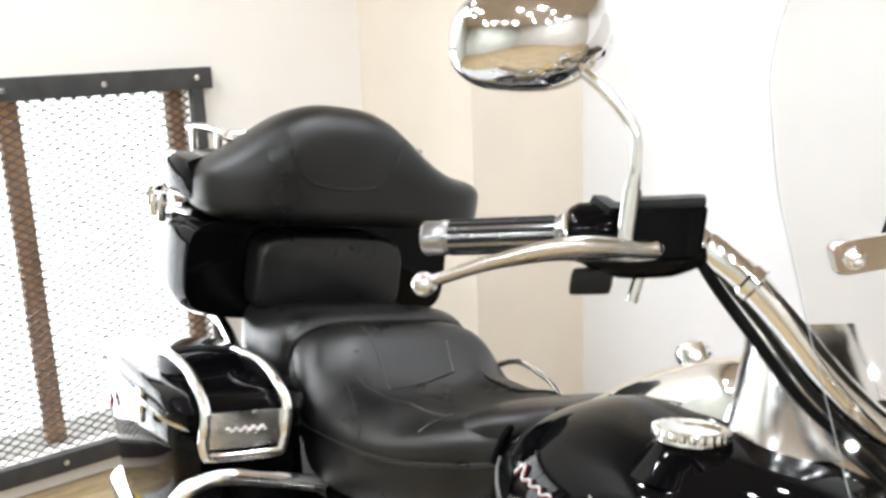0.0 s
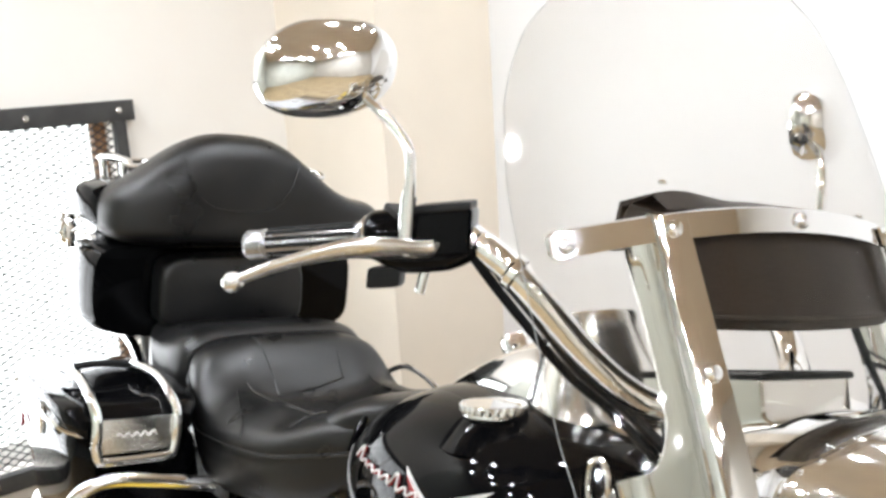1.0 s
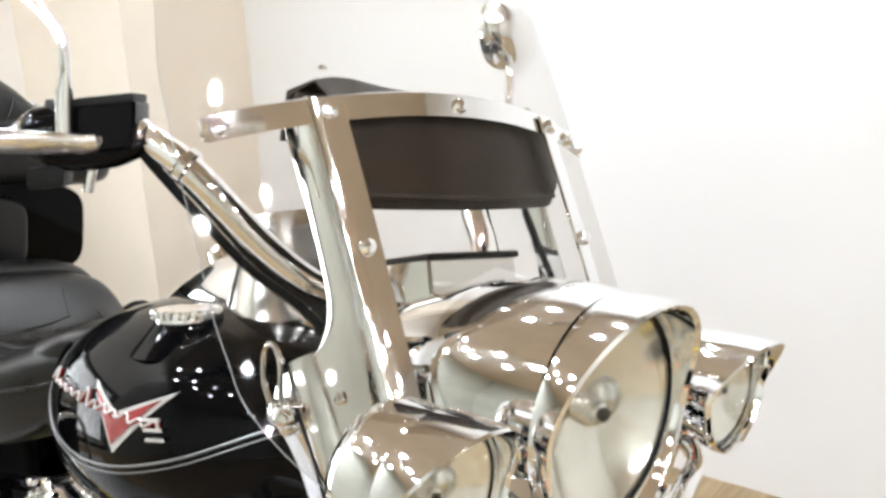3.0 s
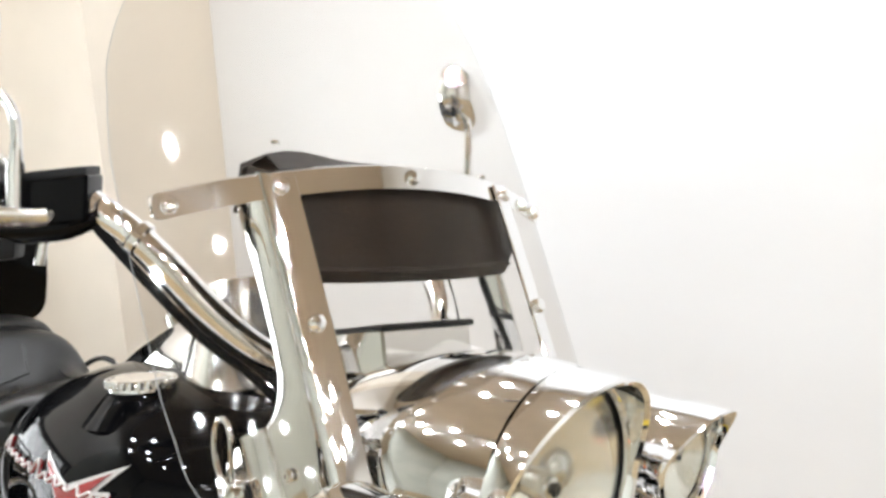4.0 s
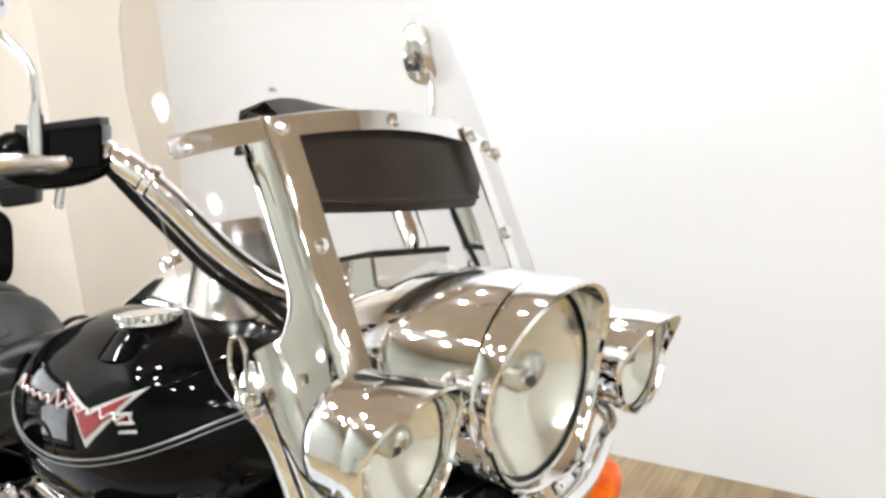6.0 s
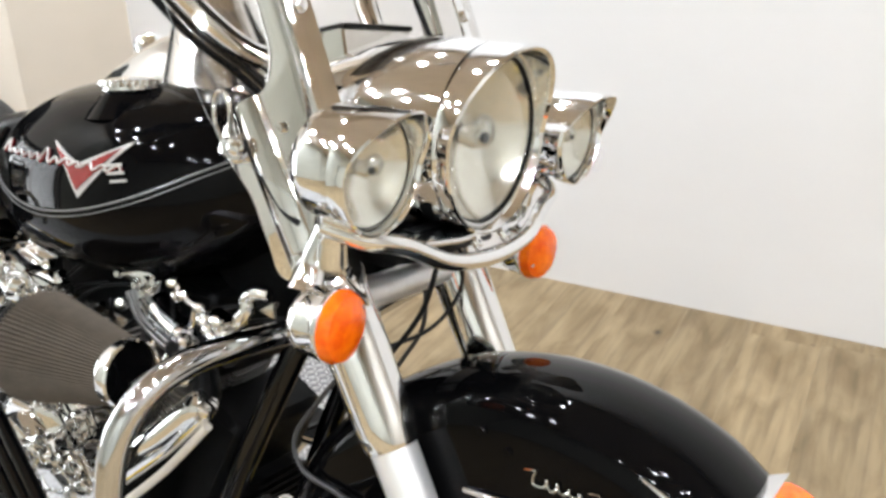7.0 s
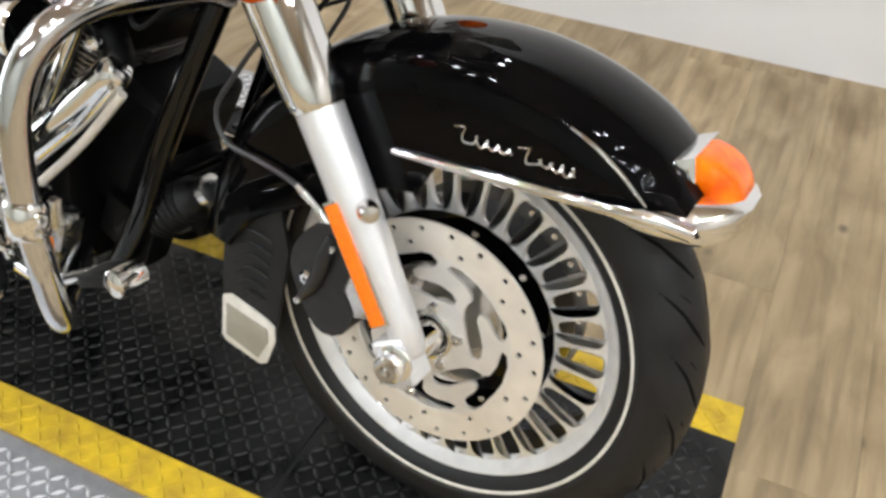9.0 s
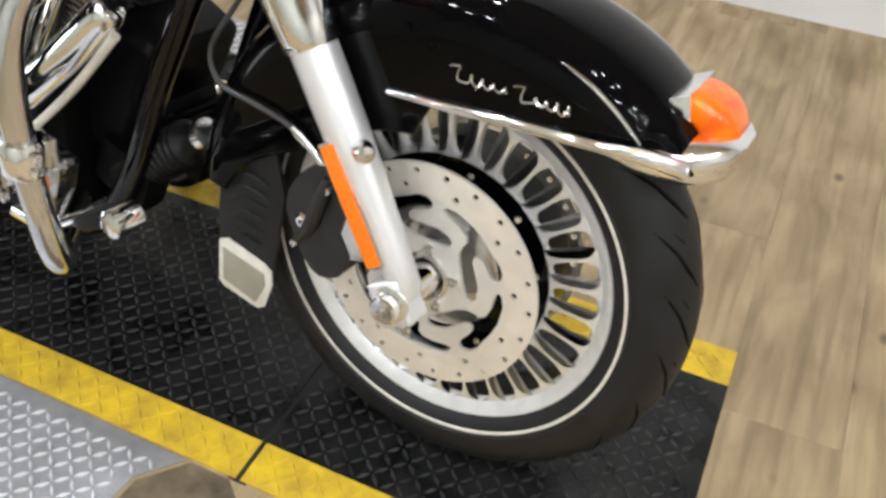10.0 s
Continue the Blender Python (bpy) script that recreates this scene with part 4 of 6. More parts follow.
def windshield():
    def edge(f, z):
        half = float(np.interp(z, [0.86, 0.90, 0.945, 1.00, 1.10, 1.20, 1.27, 1.30, 1.34, 1.37, 1.40, 1.425, 1.44], [0.175, 0.222, 0.243, 0.2495, 0.251, 0.250, 0.240, 0.231, 0.214, 0.190, 0.155, 0.105, 0.04]))
        inner = float(np.interp(z, [0.86, 0.95, 1.01, 1.045], [0.135, 0.128, 0.112, 0.0]))
        return half, inner
    bm = bmesh.new()
    zs = np.concatenate([np.linspace(0.862, 1.045, 14), np.linspace(1.06, 1.44, 30)])
    n = 28
    grid = {}
    def vert(i, y, z, back):
        key = (i, round(y, 5), back)
        if key not in grid:
            grid[key] = bm.verts.new((screen_x(y, z) - (0.0045 if back else 0.0), y, z))
        return grid[key]
    rows = []
    for i, z in enumerate(zs):
        half, inner = edge(0, z)
        rows.append(([inner + (half - inner) * k / n for k in range(n + 1)], [-inner - (half - inner) * k / n for k in range(n + 1)], inner))
    for i in range(len(zs) - 1):
        for side in (0, 1):
            for k in range(n):
                for back in (False, True):
                    q = [vert(i, rows[i][side][k], zs[i], back), vert(i, rows[i][side][k + 1], zs[i], back), vert(i + 1, rows[i + 1][side][k + 1], zs[i + 1], back), vert(i + 1, rows[i + 1][side][k], zs[i + 1], back)]
                    if len(set(q)) == 4:
                        bm.faces.new(q)
    screen = part("windshield", bm, SCREEN, bike, "tall clear plastic windshield", 80)
    screen.visible_shadow = False
    for s in (-1, 1):
        pts = [(screen_x(s * edge(0, z)[0], z) - 0.002, s * edge(0, z)[0], z) for z in zs[::2]]
        pts = [(screen_x(s * 0.14, 0.862) - 0.002, s * 0.14, 0.862)] + pts
        part("screen_edge", tube(pts, 0.0004, 6, 3), SCREEN_EDGE, screen, "polished edge of the screen").visible_shadow = False
    # the cross strap, in front of the screen
    ys = np.concatenate([[-0.2335, -0.2332, -0.232, -0.230, -0.227], np.linspace(-0.222, 0.222, 38), [0.227, 0.230, 0.232, 0.2332, 0.2335]])
    bm = bmesh.new()
    rings = []
    for y in ys:
        zc = 1.1915 - 0.70 * y * y
        r = []
        for dz, dx in ((-0.0112, 0.006), (-0.0104, 0.0088), (0.0104, 0.0088), (0.0112, 0.006), (0.0104, 0.0035), (-0.0104, 0.0035)):
            end = 0.55 + 0.45 * math.sqrt(max(0.0, 1 - max(0, (abs(y) - 0.226) / 0.0075) ** 2))
            z = zc + dz * end
            r.append((screen_x(y, z) + dx, y, z))
        rings.append(r)
    strap = part("cross_strap", loft(rings, bm=bm), CHROME, screen, "curved chrome strap across the screen")
    for y in (-0.222, -0.138, 0.0, 0.138, 0.190, 0.222):
        zc = 1.1915 - 0.70 * y * y
        b = part("bolt", lathe([(0.0085, 0), (0.0085, 0.002), (0.006, 0.006), (0.001, 0.0075)], (0, 0, 0), (0, 0, 1), 12), CHROME, strap)
        b.matrix_local = aim((screen_x(y, zc) + (0.014 if abs(abs(y) - 0.138) < 0.01 else 0.009), y, zc), (1, 2.4 * y - 0.118, 0.45))
    for s in (-1, 1):
        y = s * 0.137
        # the upright and its bracket are one bent sheet: a front face, a rolled edge, then the side cheek
        rings = []
        for z in np.linspace(1.1885, 0.930, 26):
            bow = 0.0012 * math.sin((z - 0.9) * 9)
            r = []
            for dy, dx in ((0.0140, 0.0100), (0.0140, 0.0128), (0.0132, 0.0136), (0.0, 0.0140), (-0.0098, 0.0138), (-0.0122, 0.0128), (-0.0137, 0.0100), (-0.0142, 0.0045), (-0.0122, 0.0045), (-0.0112, 0.0085), (-0.0095, 0.0105)):
                r.append((screen_x(y + s * -dy if s > 0 else y + dy, z) + dx + bow, y + s * -dy if s > 0 else y + dy, z))
            rings.append(r)
        v = part("upright_strap", loft(rings), CHROME, screen, "flat chrome upright strap")
        b = part("bolt", lathe([(0.0085, 0), (0.0085, 0.002), (0.006, 0.006), (0.001, 0.0075)], (0, 0, 0), (0, 0, 1), 12), CHROME, v)
        b.matrix_local = aim((screen_x(y, 1.066) + 0.0152, y, 1.066), (1, 0, 0.45))
        part("side_bracket", slab([(-0.4015, 1.168), (-0.3640, 1.168), (-0.3230, 1.085), (-0.2950, 1.028), (-0.2720, 0.975), (-0.2620, 0.935), (-0.2540, 0.880), (-0.2480, 0.815), (-0.2560, 0.784), (-0.2780, 0.764), (-0.3000, 0.768), (-0.3160, 0.798), (-0.3500, 0.852), (-0.3840, 0.884), (-0.3950, 0.910), (-0.3820, 0.934), (-0.3500, 0.956), (-0.3310, 0.975), (-0.3240, 1.004), (-0.3330, 1.036), (-0.3620, 1.094)], (0, s * 0.1490 + (0.003 if s > 0 else 0), 0), (1, 0, 0), (0, 0, 1), 0.003, 0.0008, res=3), CHROME, screen, "wide chrome docking bracket")
        for dx, dz in ((-0.345, 0.93), (-0.325, 0.90), (-0.30, 0.935), (-0.285, 0.90)):
            b = part("bolt", bolt(0.006, 0.005), CHROME, screen)
            b.matrix_local = aim((dx, s * 0.1535, dz), (0, s, 0))
        # wire clip that locks the bracket
        part("latch", tube([(-0.375, s * 0.164, 0.900), (-0.392, s * 0.165, 0.925), (-0.395, s * 0.165, 0.955), (-0.382, s * 0.165, 0.965), (-0.372, s * 0.164, 0.950), (-0.370, s * 0.162, 0.915), (-0.360, s * 0.160, 0.900)], 0.0028, 8), CHROME, screen, "chrome wire latch")
        part("latch_block", box((0.034, 0.018, 0.020), pose(-0.366, s * 0.160, 0.900, 0, 20, 0), 0.006), CHROME, screen)
        part("latch_pin", lathe([(0.008, 0), (0.010, 0.004), (0.010, 0.012), (0.005, 0.015), (0.001, 0.0155)], (-0.352, s * 0.166, 0.906), (0, s, 0), 16), CHROME, screen)
        part("lower_rod", tube([(-0.353, s * 0.156, 0.912), (-0.330, s * 0.157, 0.884), (-0.300, s * 0.157, 0.852), (-0.284, s * 0.157, 0.840), (-0.266, s * 0.156, 0.834)], 0.0038, 8), PLASTIC, screen)
    return screen


def screen_pouch():
    p = thing("screen_pouch", "dark brown leather pouch hung behind the windshield", "pouch", BIKE)
    rings = []
    for y in np.linspace(-0.122, 0.186, 34):
        end = max(0.0, (y - 0.128) / 0.055) ** 1.4
        zt, zb = 1.196 - 0.60 * y * y, 1.093 + 0.034 * end ** 2
        xf, xb = -0.008 - 0.006 * end, -0.058 + 0.026 * end
        rings.append([(screen_x(y, zb) + xf - 0.012, y, zb), (screen_x(y, zb + 0.015) + xf, y, zb + 0.015), (screen_x(y, zt) + xf, y, zt), (screen_x(y, zt) + xb, y, zt + 0.006), (screen_x(y, zt) + xb - 0.012, y, zt - 0.02), (screen_x(y, zb) + xb, y, zb + 0.01)])
    part("pocket", loft(rings), POUCH, p)
    rings = []
    for y in np.linspace(-0.122, 0.195, 20):
        hump = 0.013 * math.exp(-((y + 0.105) / 0.045) ** 2)
        zt = 1.199 - 0.55 * y * y
        rings.append([(screen_x(y, zt) - 0.010, y, zt + 0.001), (screen_x(y, zt) - 0.030, y, zt + 0.003 + hump), (screen_x(y, zt) - 0.070, y, zt - 0.004 + hump * 0.6), (screen_x(y, zt) - 0.078, y, zt - 0.045), (screen_x(y, zt) - 0.073, y, zt - 0.045), (screen_x(y, zt) - 0.066, y, zt - 0.008 + hump * 0.5), (screen_x(y, zt) - 0.030, y, zt + 0.001 + hump)])
    part("flap", loft(rings), POUCH, p, "creased leather flap")
    for y in (-0.12, 0.155):
        b = part("stud", bolt(0.005, 0.004), CHROME, p)
        b.matrix_local = aim((screen_x(y, 1.19) - 0.022, y, 1.199 + (0.015 if y < 0 else -0.006)), (0, 0, 1))
    part("hem", tube([(screen_x(y, 1.098) - 0.007, y, 1.106) for y in np.linspace(-0.12, 0.13, 9)], 0.0022, 6), POUCH, p)
    return p


def handlebar():
    half = [(-0.400, 0, 0.990), (-0.410, -0.045, 0.992), (-0.432, -0.085, 1.006), (-0.462, -0.125, 1.043), (-0.494, -0.168, 1.096), (-0.522, -0.196, 1.128), (-0.556, -0.219, 1.142), (-0.63, -0.283, 1.132), (-0.72, -0.372, 1.110)]
    far = [(-0.64, 0.384, 1.110), (-0.575, 0.312, 1.134), (-0.548, 0.276, 1.144), (-0.534, 0.258, 1.120), (-0.512, 0.243, 1.066), (-0.482, 0.231, 1.029), (-0.448, 0.203, 1.000), (-0.412, 0.150, 0.994), (-0.396, 0.085, 0.991)]
    bar = part("handlebar", tube([(x - 0.236 * y, y, z) for x, y, z in far] + half, 0.0150, 18), CHROME, bike, "wide chrome handlebar")
    part("riser_clamp", box((0.05, 0.10, 0.05), pose(-0.402, 0, 0.985, 0, -25, 0), 0.010), CHROME, bar, "chrome handlebar clamp")
    for s in (-1, 1):
        a, b = Vector((-0.630, s * 0.283, 1.132)), Vector((-0.726, s * 0.382, 1.108))
        d = (b - a).normalized()
        grip = part("grip", tube([a + d * q for q in (-0.004, 0.0, 0.004, 0.008, 0.106, 0.108, 0.112, 0.114, 0.128, 0.131)], [0.0170, 0.0180, 0.0180, 0.0152, 0.0150, 0.0162, 0.0162, 0.0154, 0.0160, 0.0135], 28, 1), GRIP, bar, "smoked chrome grip with black rubber strips")
        for k in range(12):
            off = d.orthogonal().normalized()
            rot = Matrix.Rotation(0.5236 * k + 0.35, 3, d)
            part("grip_band", tube([a + d * 0.010 + rot @ off * 0.0150, a + d * 0.105 + rot @ off * 0.0148], 0.0022, 8, 1), PLASTIC, grip, "black rubber strip along the grip")
        part("switch_housing", tube([a - d * q for q in (0.0, 0.004, 0.012, 0.040, 0.050, 0.054)], [0.0185, 0.0235, 0.0270, 0.0275, 0.0255, 0.018], 24, 1), BLACK, bar, "gloss black switch housing")
        part("housing_ring", tube([a - d * q for q in (-0.003, 0.0, 0.004, 0.007)], [0.0185, 0.0215, 0.0215, 0.0190], 24, 1), CHROME, bar, "chrome collar beside the grip")
        part("housing_seam", tube([a - d * q + Vector((0.026, 0, -0.006)) for q in (0.008, 0.046)], 0.0040, 8, 1), CHROME, bar)
        part("switch", box((0.018, 0.028, 0.012), aim(a - d * 0.025 + Vector((0.010, 0, 0.024)), (0.3, 0, 1)), 0.004), PLASTIC, bar)
        inner = Vector((-0.584, s * 0.218, 1.146))
        u, v = d, Vector((0, 0, 1))
        fwd = u.cross(v) * (1 if u.cross(v).x > 0 else -1)
        m = Matrix.Translation(inner) @ Matrix((u.to_4d(), fwd.to_4d(), v.to_4d(), (0, 0, 0, 1))).transposed().to_3x3().to_4x4()
        mc = part("brake_reservoir", box((0.062, 0.050, 0.045), m @ pose(-0.004, 0.028, 0.000), 0.007, 3), BLACK, bar, "gloss black brake fluid reservoir")
        part("reservoir_lid", box((0.058, 0.046, 0.012), m @ pose(-0.004, 0.028, 0.024), 0.005, 2), PLASTIC, mc, "black reservoir lid with screws")
        part("reservoir_base", tube([m @ Vector(q) for q in ((-0.040, 0.030, -0.018), (-0.01, 0.034, -0.024), (0.030, 0.034, -0.024), (0.060, 0.028, -0.018))], [0.010, 0.0145, 0.0145, 0.009], 12), BLACK, mc)
        part("switch_box", box((0.036, 0.028, 0.022), m @ pose(0.052, 0.028, -0.041), 0.006), PLASTIC, mc)
        part("cable_stub", tube([m @ Vector(q) for q in ((0.010, 0.028, -0.03), (0.013, 0.03, -0.045), (0.015, 0.03, -0.060))], 0.0052, 10), CHROME, mc)
        # lever: broad at its pivot, thin and curved, with a ball at the end
        piv, ball = m @ Vector((0.012, 0.052, -0.014)), Vector((-0.628, s * 0.424, 1.087))
        mid1, mid2 = piv.lerp(ball, 0.42) + Vector((0.014, 0, 0.016)), piv.lerp(ball, 0.76) + Vector((0.010, 0, 0.012))
        lever = part("lever", tube([piv - (ball - piv) * 0.10, piv, mid1, mid2, ball], [0.007, 0.0130, 0.0125, 0.0145, 0.0115, 0.0085, 0.0075, 0.0065], 16, 8, flat=0.62), CHROME_SOFT, bar, "polished hand lever with a ball end")
        part("lever_ball", lathe([(0.0100 * math.cos(q) + 0.0002, 0.0100 * math.sin(q)) for q in np.linspace(-1.55, 1.55, 13)], ball, (0, 0, 1), 24), CHROME_SOFT, lever)
        # mirror on its bent stem
        foot = Vector((-0.560, s * 0.279, 1.136))
        stem = part("mirror_stem", tube([foot, foot + Vector((0, 0, 0.05)), Vector((foot.x, foot.y, 1.200)), Vector((foot.x - 0.004, s * 0.281, 1.226)), Vector((-0.578, s * 0.293, 1.248)), Vector((-0.600, s * 0.308, 1.268)), Vector((-0.630, s * 0.326, 1.290))], [0.0062, 0.0062, 0.0052, 0.0050, 0.0050, 0.0050, 0.007], 14), CHROME, bar, "bent chrome mirror stem")
        part("stem_nut", tube([foot + Vector((0, 0, -0.012)), foot + Vector((0, 0, 0.045))], 0.0078, 12, 1), CHROME, stem)
        c = Vector((-0.640, s * 0.338, 1.297))
        shell = [(1.0, -0.008), (1.03, 0.0), (1.0, 0.010), (0.90, 0.022), (0.70, 0.033), (0.42, 0.040), (0.12, 0.043)]
        mirror = part("mirror", loft([[c + Vector((h, 0.068 * k * math.copysign(abs(math.cos(a)) ** 0.85, math.cos(a)) , 0.047 * k * math.copysign(abs(math.sin(a)) ** 0.85, math.sin(a)) + 0.010 * k * math.cos(a) * -s)) for a in (2 * math.pi * q / 40 for q in range(40))] for k, h in shell]), CHROME, stem, "oval chrome mirror shell")
        part("mirror_glass", loft([[c + Vector((h, 0.066 * k * math.cos(a), 0.045 * k * math.sin(a) + 0.010 * k * math.cos(a) * -s)) for a in (2 * math.pi * q / 40 for q in range(40))] for k, h in ((0.98, -0.0075), (0.98, -0.0095), (0.1, -0.0098))]), CHROME, mirror, "mirror glass")
        if s < 0:
            for o in (mirror, *mirror.children):
                o.data.transform(Matrix.Translation(c) @ Matrix.Rotation(radians(-28), 4, "Z") @ Matrix.Translation(-c))
        if s > 0:
            for o in (mirror, *mirror.children):
                for q in o.data.vertices:
                    q.co.x -= 0.52 * (q.co.y - c.y)
        # cables along the bar
        if s > 0:
            part("cable", tube([(x - 0.236 * y, y, z) for x, y, z in ((-0.535, 0.268, 1.110), (-0.506, 0.258, 1.060), (-0.476, 0.247, 1.018), (-0.440, 0.218, 0.985), (-0.41, 0.150, 0.968))], 0.0065, 8), PLASTIC, bar, "black cable along the bar")
            part("hose", tube([(x - 0.236 * y, y, z) for x, y, z in ((-0.372, 0.160, 1.120), (-0.350, 0.150, 1.080), (-0.329, 0.150, 1.047), (-0.3065, 0.150, 1.0145), (-0.295, 0.140, 0.985))], 0.0045, 8), BLACK_SATIN, bar, "black hydraulic hose")
            continue
        part("cable", tube([m @ Vector((-0.045, 0.02, -0.02)), (-0.522, s * 0.190, 1.112), (-0.498, s * 0.164, 1.077), (-0.470, s * 0.124, 1.026), (-0.440, s * 0.084, 0.990), (-0.40, s * 0.06, 0.955)], 0.0065, 8), PLASTIC, bar, "black cable along the bar")
        part("hose", tube([m @ Vector((-0.035, 0.034, -0.024)), (-0.528, s * 0.197, 1.104), (-0.507, s * 0.170, 1.068), (-0.480, s * 0.126, 1.016), (-0.446, s * 0.088, 0.980), (-0.40, s * 0.07, 0.945)], 0.0052, 8), BLACK_SATIN, bar, "black hydraulic hose")
        for k, q in enumerate(((-0.545, 0.213, 1.140), (-0.508, 0.183, 1.115))):
            part("clip", lathe([(0.0165, -0.006), (0.0185, -0.004), (0.0185, 0.004), (0.0165, 0.006)], (q[0], s * q[1], q[2]), (-0.6, s * 0.5, 0.5), 16), CHROME, bar)
    part("dash_panel", box((0.150, 0.110, 0.046), pose(-0.398, 0.030, 1.006, 0, -14, 0), 0.007, 3), CHROME, bar, "chrome cover over the handlebar clamp")
    part("dash_trim", tube([(-0.474, -0.024, 1.009), (-0.474, 0.084, 1.009), (-0.330, 0.084, 1.045), (-0.330, -0.024, 1.045)], 0.0038, 8, 1, closed=True), PLASTIC, bar)
    for o in (bar, *bar.children_recursive):
        for q in o.data.vertices:
            if q.co.y > 0:
                q.co.x += 0.236 * q.co.y
    return bar


TANK_KEYS = [(-0.935, 0.050, 0.790, 0.730), (-0.915, 0.105, 0.825, 0.700), (-0.87, 0.152, 0.866, 0.680), (-0.80, 0.186, 0.910, 0.666), (-0.72, 0.206, 0.938, 0.660), (-0.60, 0.213, 0.952, 0.672), (-0.50, 0.197, 0.953, 0.700), (-0.42, 0.160, 0.940, 0.745), (-0.36, 0.105, 0.915, 0.795), (-0.335, 0.050, 0.890, 0.835)]


def tank_row(x):
    return spline(TANK_KEYS, [x])[0]


def tank_y(x, z):
    _, w, zt, zb = tank_row(x)
    zc = zb + (zt - zb) * 0.50
    f = (z - zc) / ((zt - zc) if z > zc else (zc - zb))
    s = min(0.999, abs(f)) ** (1 / 0.80)
    return w * math.cos(math.asin(s)) ** 0.72


def decal(outline, mat, off, name, parent, label="", side=-1):
    bm = bmesh.new()
    f = bm.faces.new([bm.verts.new((x, 0, z)) for x, z in outline])
    bmesh.ops.triangulate(bm, faces=[f])
    bmesh.ops.subdivide_edges(bm, edges=bm.edges[:], cuts=3, use_grid_fill=True)
    for q in bm.verts:
        q.co.y = side * (tank_y(q.co.x, q.co.z) + off)
    got = bmesh.ops.extrude_face_region(bm, geom=bm.faces[:])
    for q in got["geom"]:
        if isinstance(q, bmesh.types.BMVert):
            q.co.y += side * 0.0015
    return part(name, bm, mat, parent, label)


def fuel_tank():
    rows = spline(TANK_KEYS, np.linspace(-0.935, -0.335, 40))
    tank = part("fuel_tank", loft([oval(w, zt, zb, x, 48, 0.72, 0.80) for x, w, zt, zb in rows]), BLACK, bike, "gloss black fuel tank")
    for side in (-1, 1):
        def small(pts):
            return [(-0.576 + 0.80 * (x + 0.590), 0.849 + 0.82 * (z - 0.838)) for x, z in pts]
        white = [(-0.672, 0.866), (-0.603, 0.842), (-0.500, 0.890), (-0.556, 0.832), (-0.600, 0.790), (-0.630, 0.830)]
        red = [(-0.660, 0.858), (-0.602, 0.835), (-0.520, 0.877), (-0.566, 0.832), (-0.600, 0.802), (-0.622, 0.830)]
        decal(small(white), SILVER_PAINT, 0.0006, "badge_outline", tank, "silver edged star badge", side)
        decal(small(red), RED, 0.0024, "badge_field", tank, "dark red star badge", side)
        for k in range(3):
            x0, z0 = -0.540 + 0.006 * k, 0.851 - 0.011 * k
            decal(small([(x0, z0), (x0 + 0.028, z0 + 0.006), (x0 + 0.030, z0 + 0.002), (x0, z0 - 0.004)]), SILVER_PAINT, 0.0042, "badge_bar", tank, "", side)
        for nm, mat, z0, thick, off, what in (("badge_script", SILVER_PAINT, 0.842, 0.0015, 0.0042, "wavy silver badge line"), ("badge_shadow", RED, 0.8400, 0.0019, 0.0020, "red shadow of the badge line")):
            rng = random.Random(9)
            marks = []
            for k in range(25):
                f = k / 24
                tall = 0.017 if k in (1, 11) else 0.007 + 0.003 * rng.random()
                marks.append((-0.775 + 0.262 * f + (0.005 if k % 2 else 0.0), z0 - 0.004 + 0.014 * f + (tall if k % 2 else 0.002 * rng.random()), 0))
            pts = [(q.x, side * (tank_y(q.x, q.y) + off), q.y) for q in curve(marks, 5)]
            part(nm, tube(pts, thick, 6, 1), mat, tank, what)
        for dz in (0.0, -0.0075):
            pts = []
            for x, z in [(q.x, q.y) for q in curve([(-0.865, 0.816, 0), (-0.80, 0.790, 0), (-0.70, 0.776, 0), (-0.60, 0.790, 0), (-0.50, 0.824, 0), (-0.42, 0.866, 0), (-0.372, 0.895, 0)], 6)]:
                pts.append((x, side * (tank_y(x, z + dz) + 0.0002), z + dz))
            part("pinstripe", tube(pts, 0.0008 if dz else 0.0015, 5, 1), STRIPE, tank, "thin grey pinstripe")
        cap = part("fuel_cap", lathe([(0.0325, -0.009), (0.0350, -0.006), (0.0350, 0.003), (0.0330, 0.0065), (0.026, 0.0085), (0.015, 0.0095), (0.001, 0.010)], (-0.594, side * 0.126, 0.946), (-0.12, side * 0.02, 1), 40), CHROME, tank, "round chrome filler cap with a milled edge")
        part("filler_neck", lathe([(0.062, -0.040), (0.050, -0.026), (0.040, -0.014), (0.034, -0.008), (0.030, -0.006)], (-0.594, side * 0.126, 0.946), (-0.12, side * 0.02, 1), 40), BLACK, tank, "raised black filler neck")
        for k in range(24):
            a = 2 * math.pi * k / 24
            ax = Vector((-0.12, side * 0.02, 1)).normalized()
            u = ax.orthogonal().normalized()
            v = ax.cross(u)
            at = Vector((-0.594, side * 0.126, 0.946)) + ax * 0.002 + (u * math.cos(a) + v * math.sin(a)) * 0.0345
            if k == 0:
                knob = part("mill", lathe([(0.0035, -0.004), (0.0042, 0), (0.0035, 0.004)], (0, 0, 0), (0, 0, 1), 8), CHROME, cap)
                knob.matrix_local = aim(at, ax)
            else:
                again(knob, aim(at, ax))
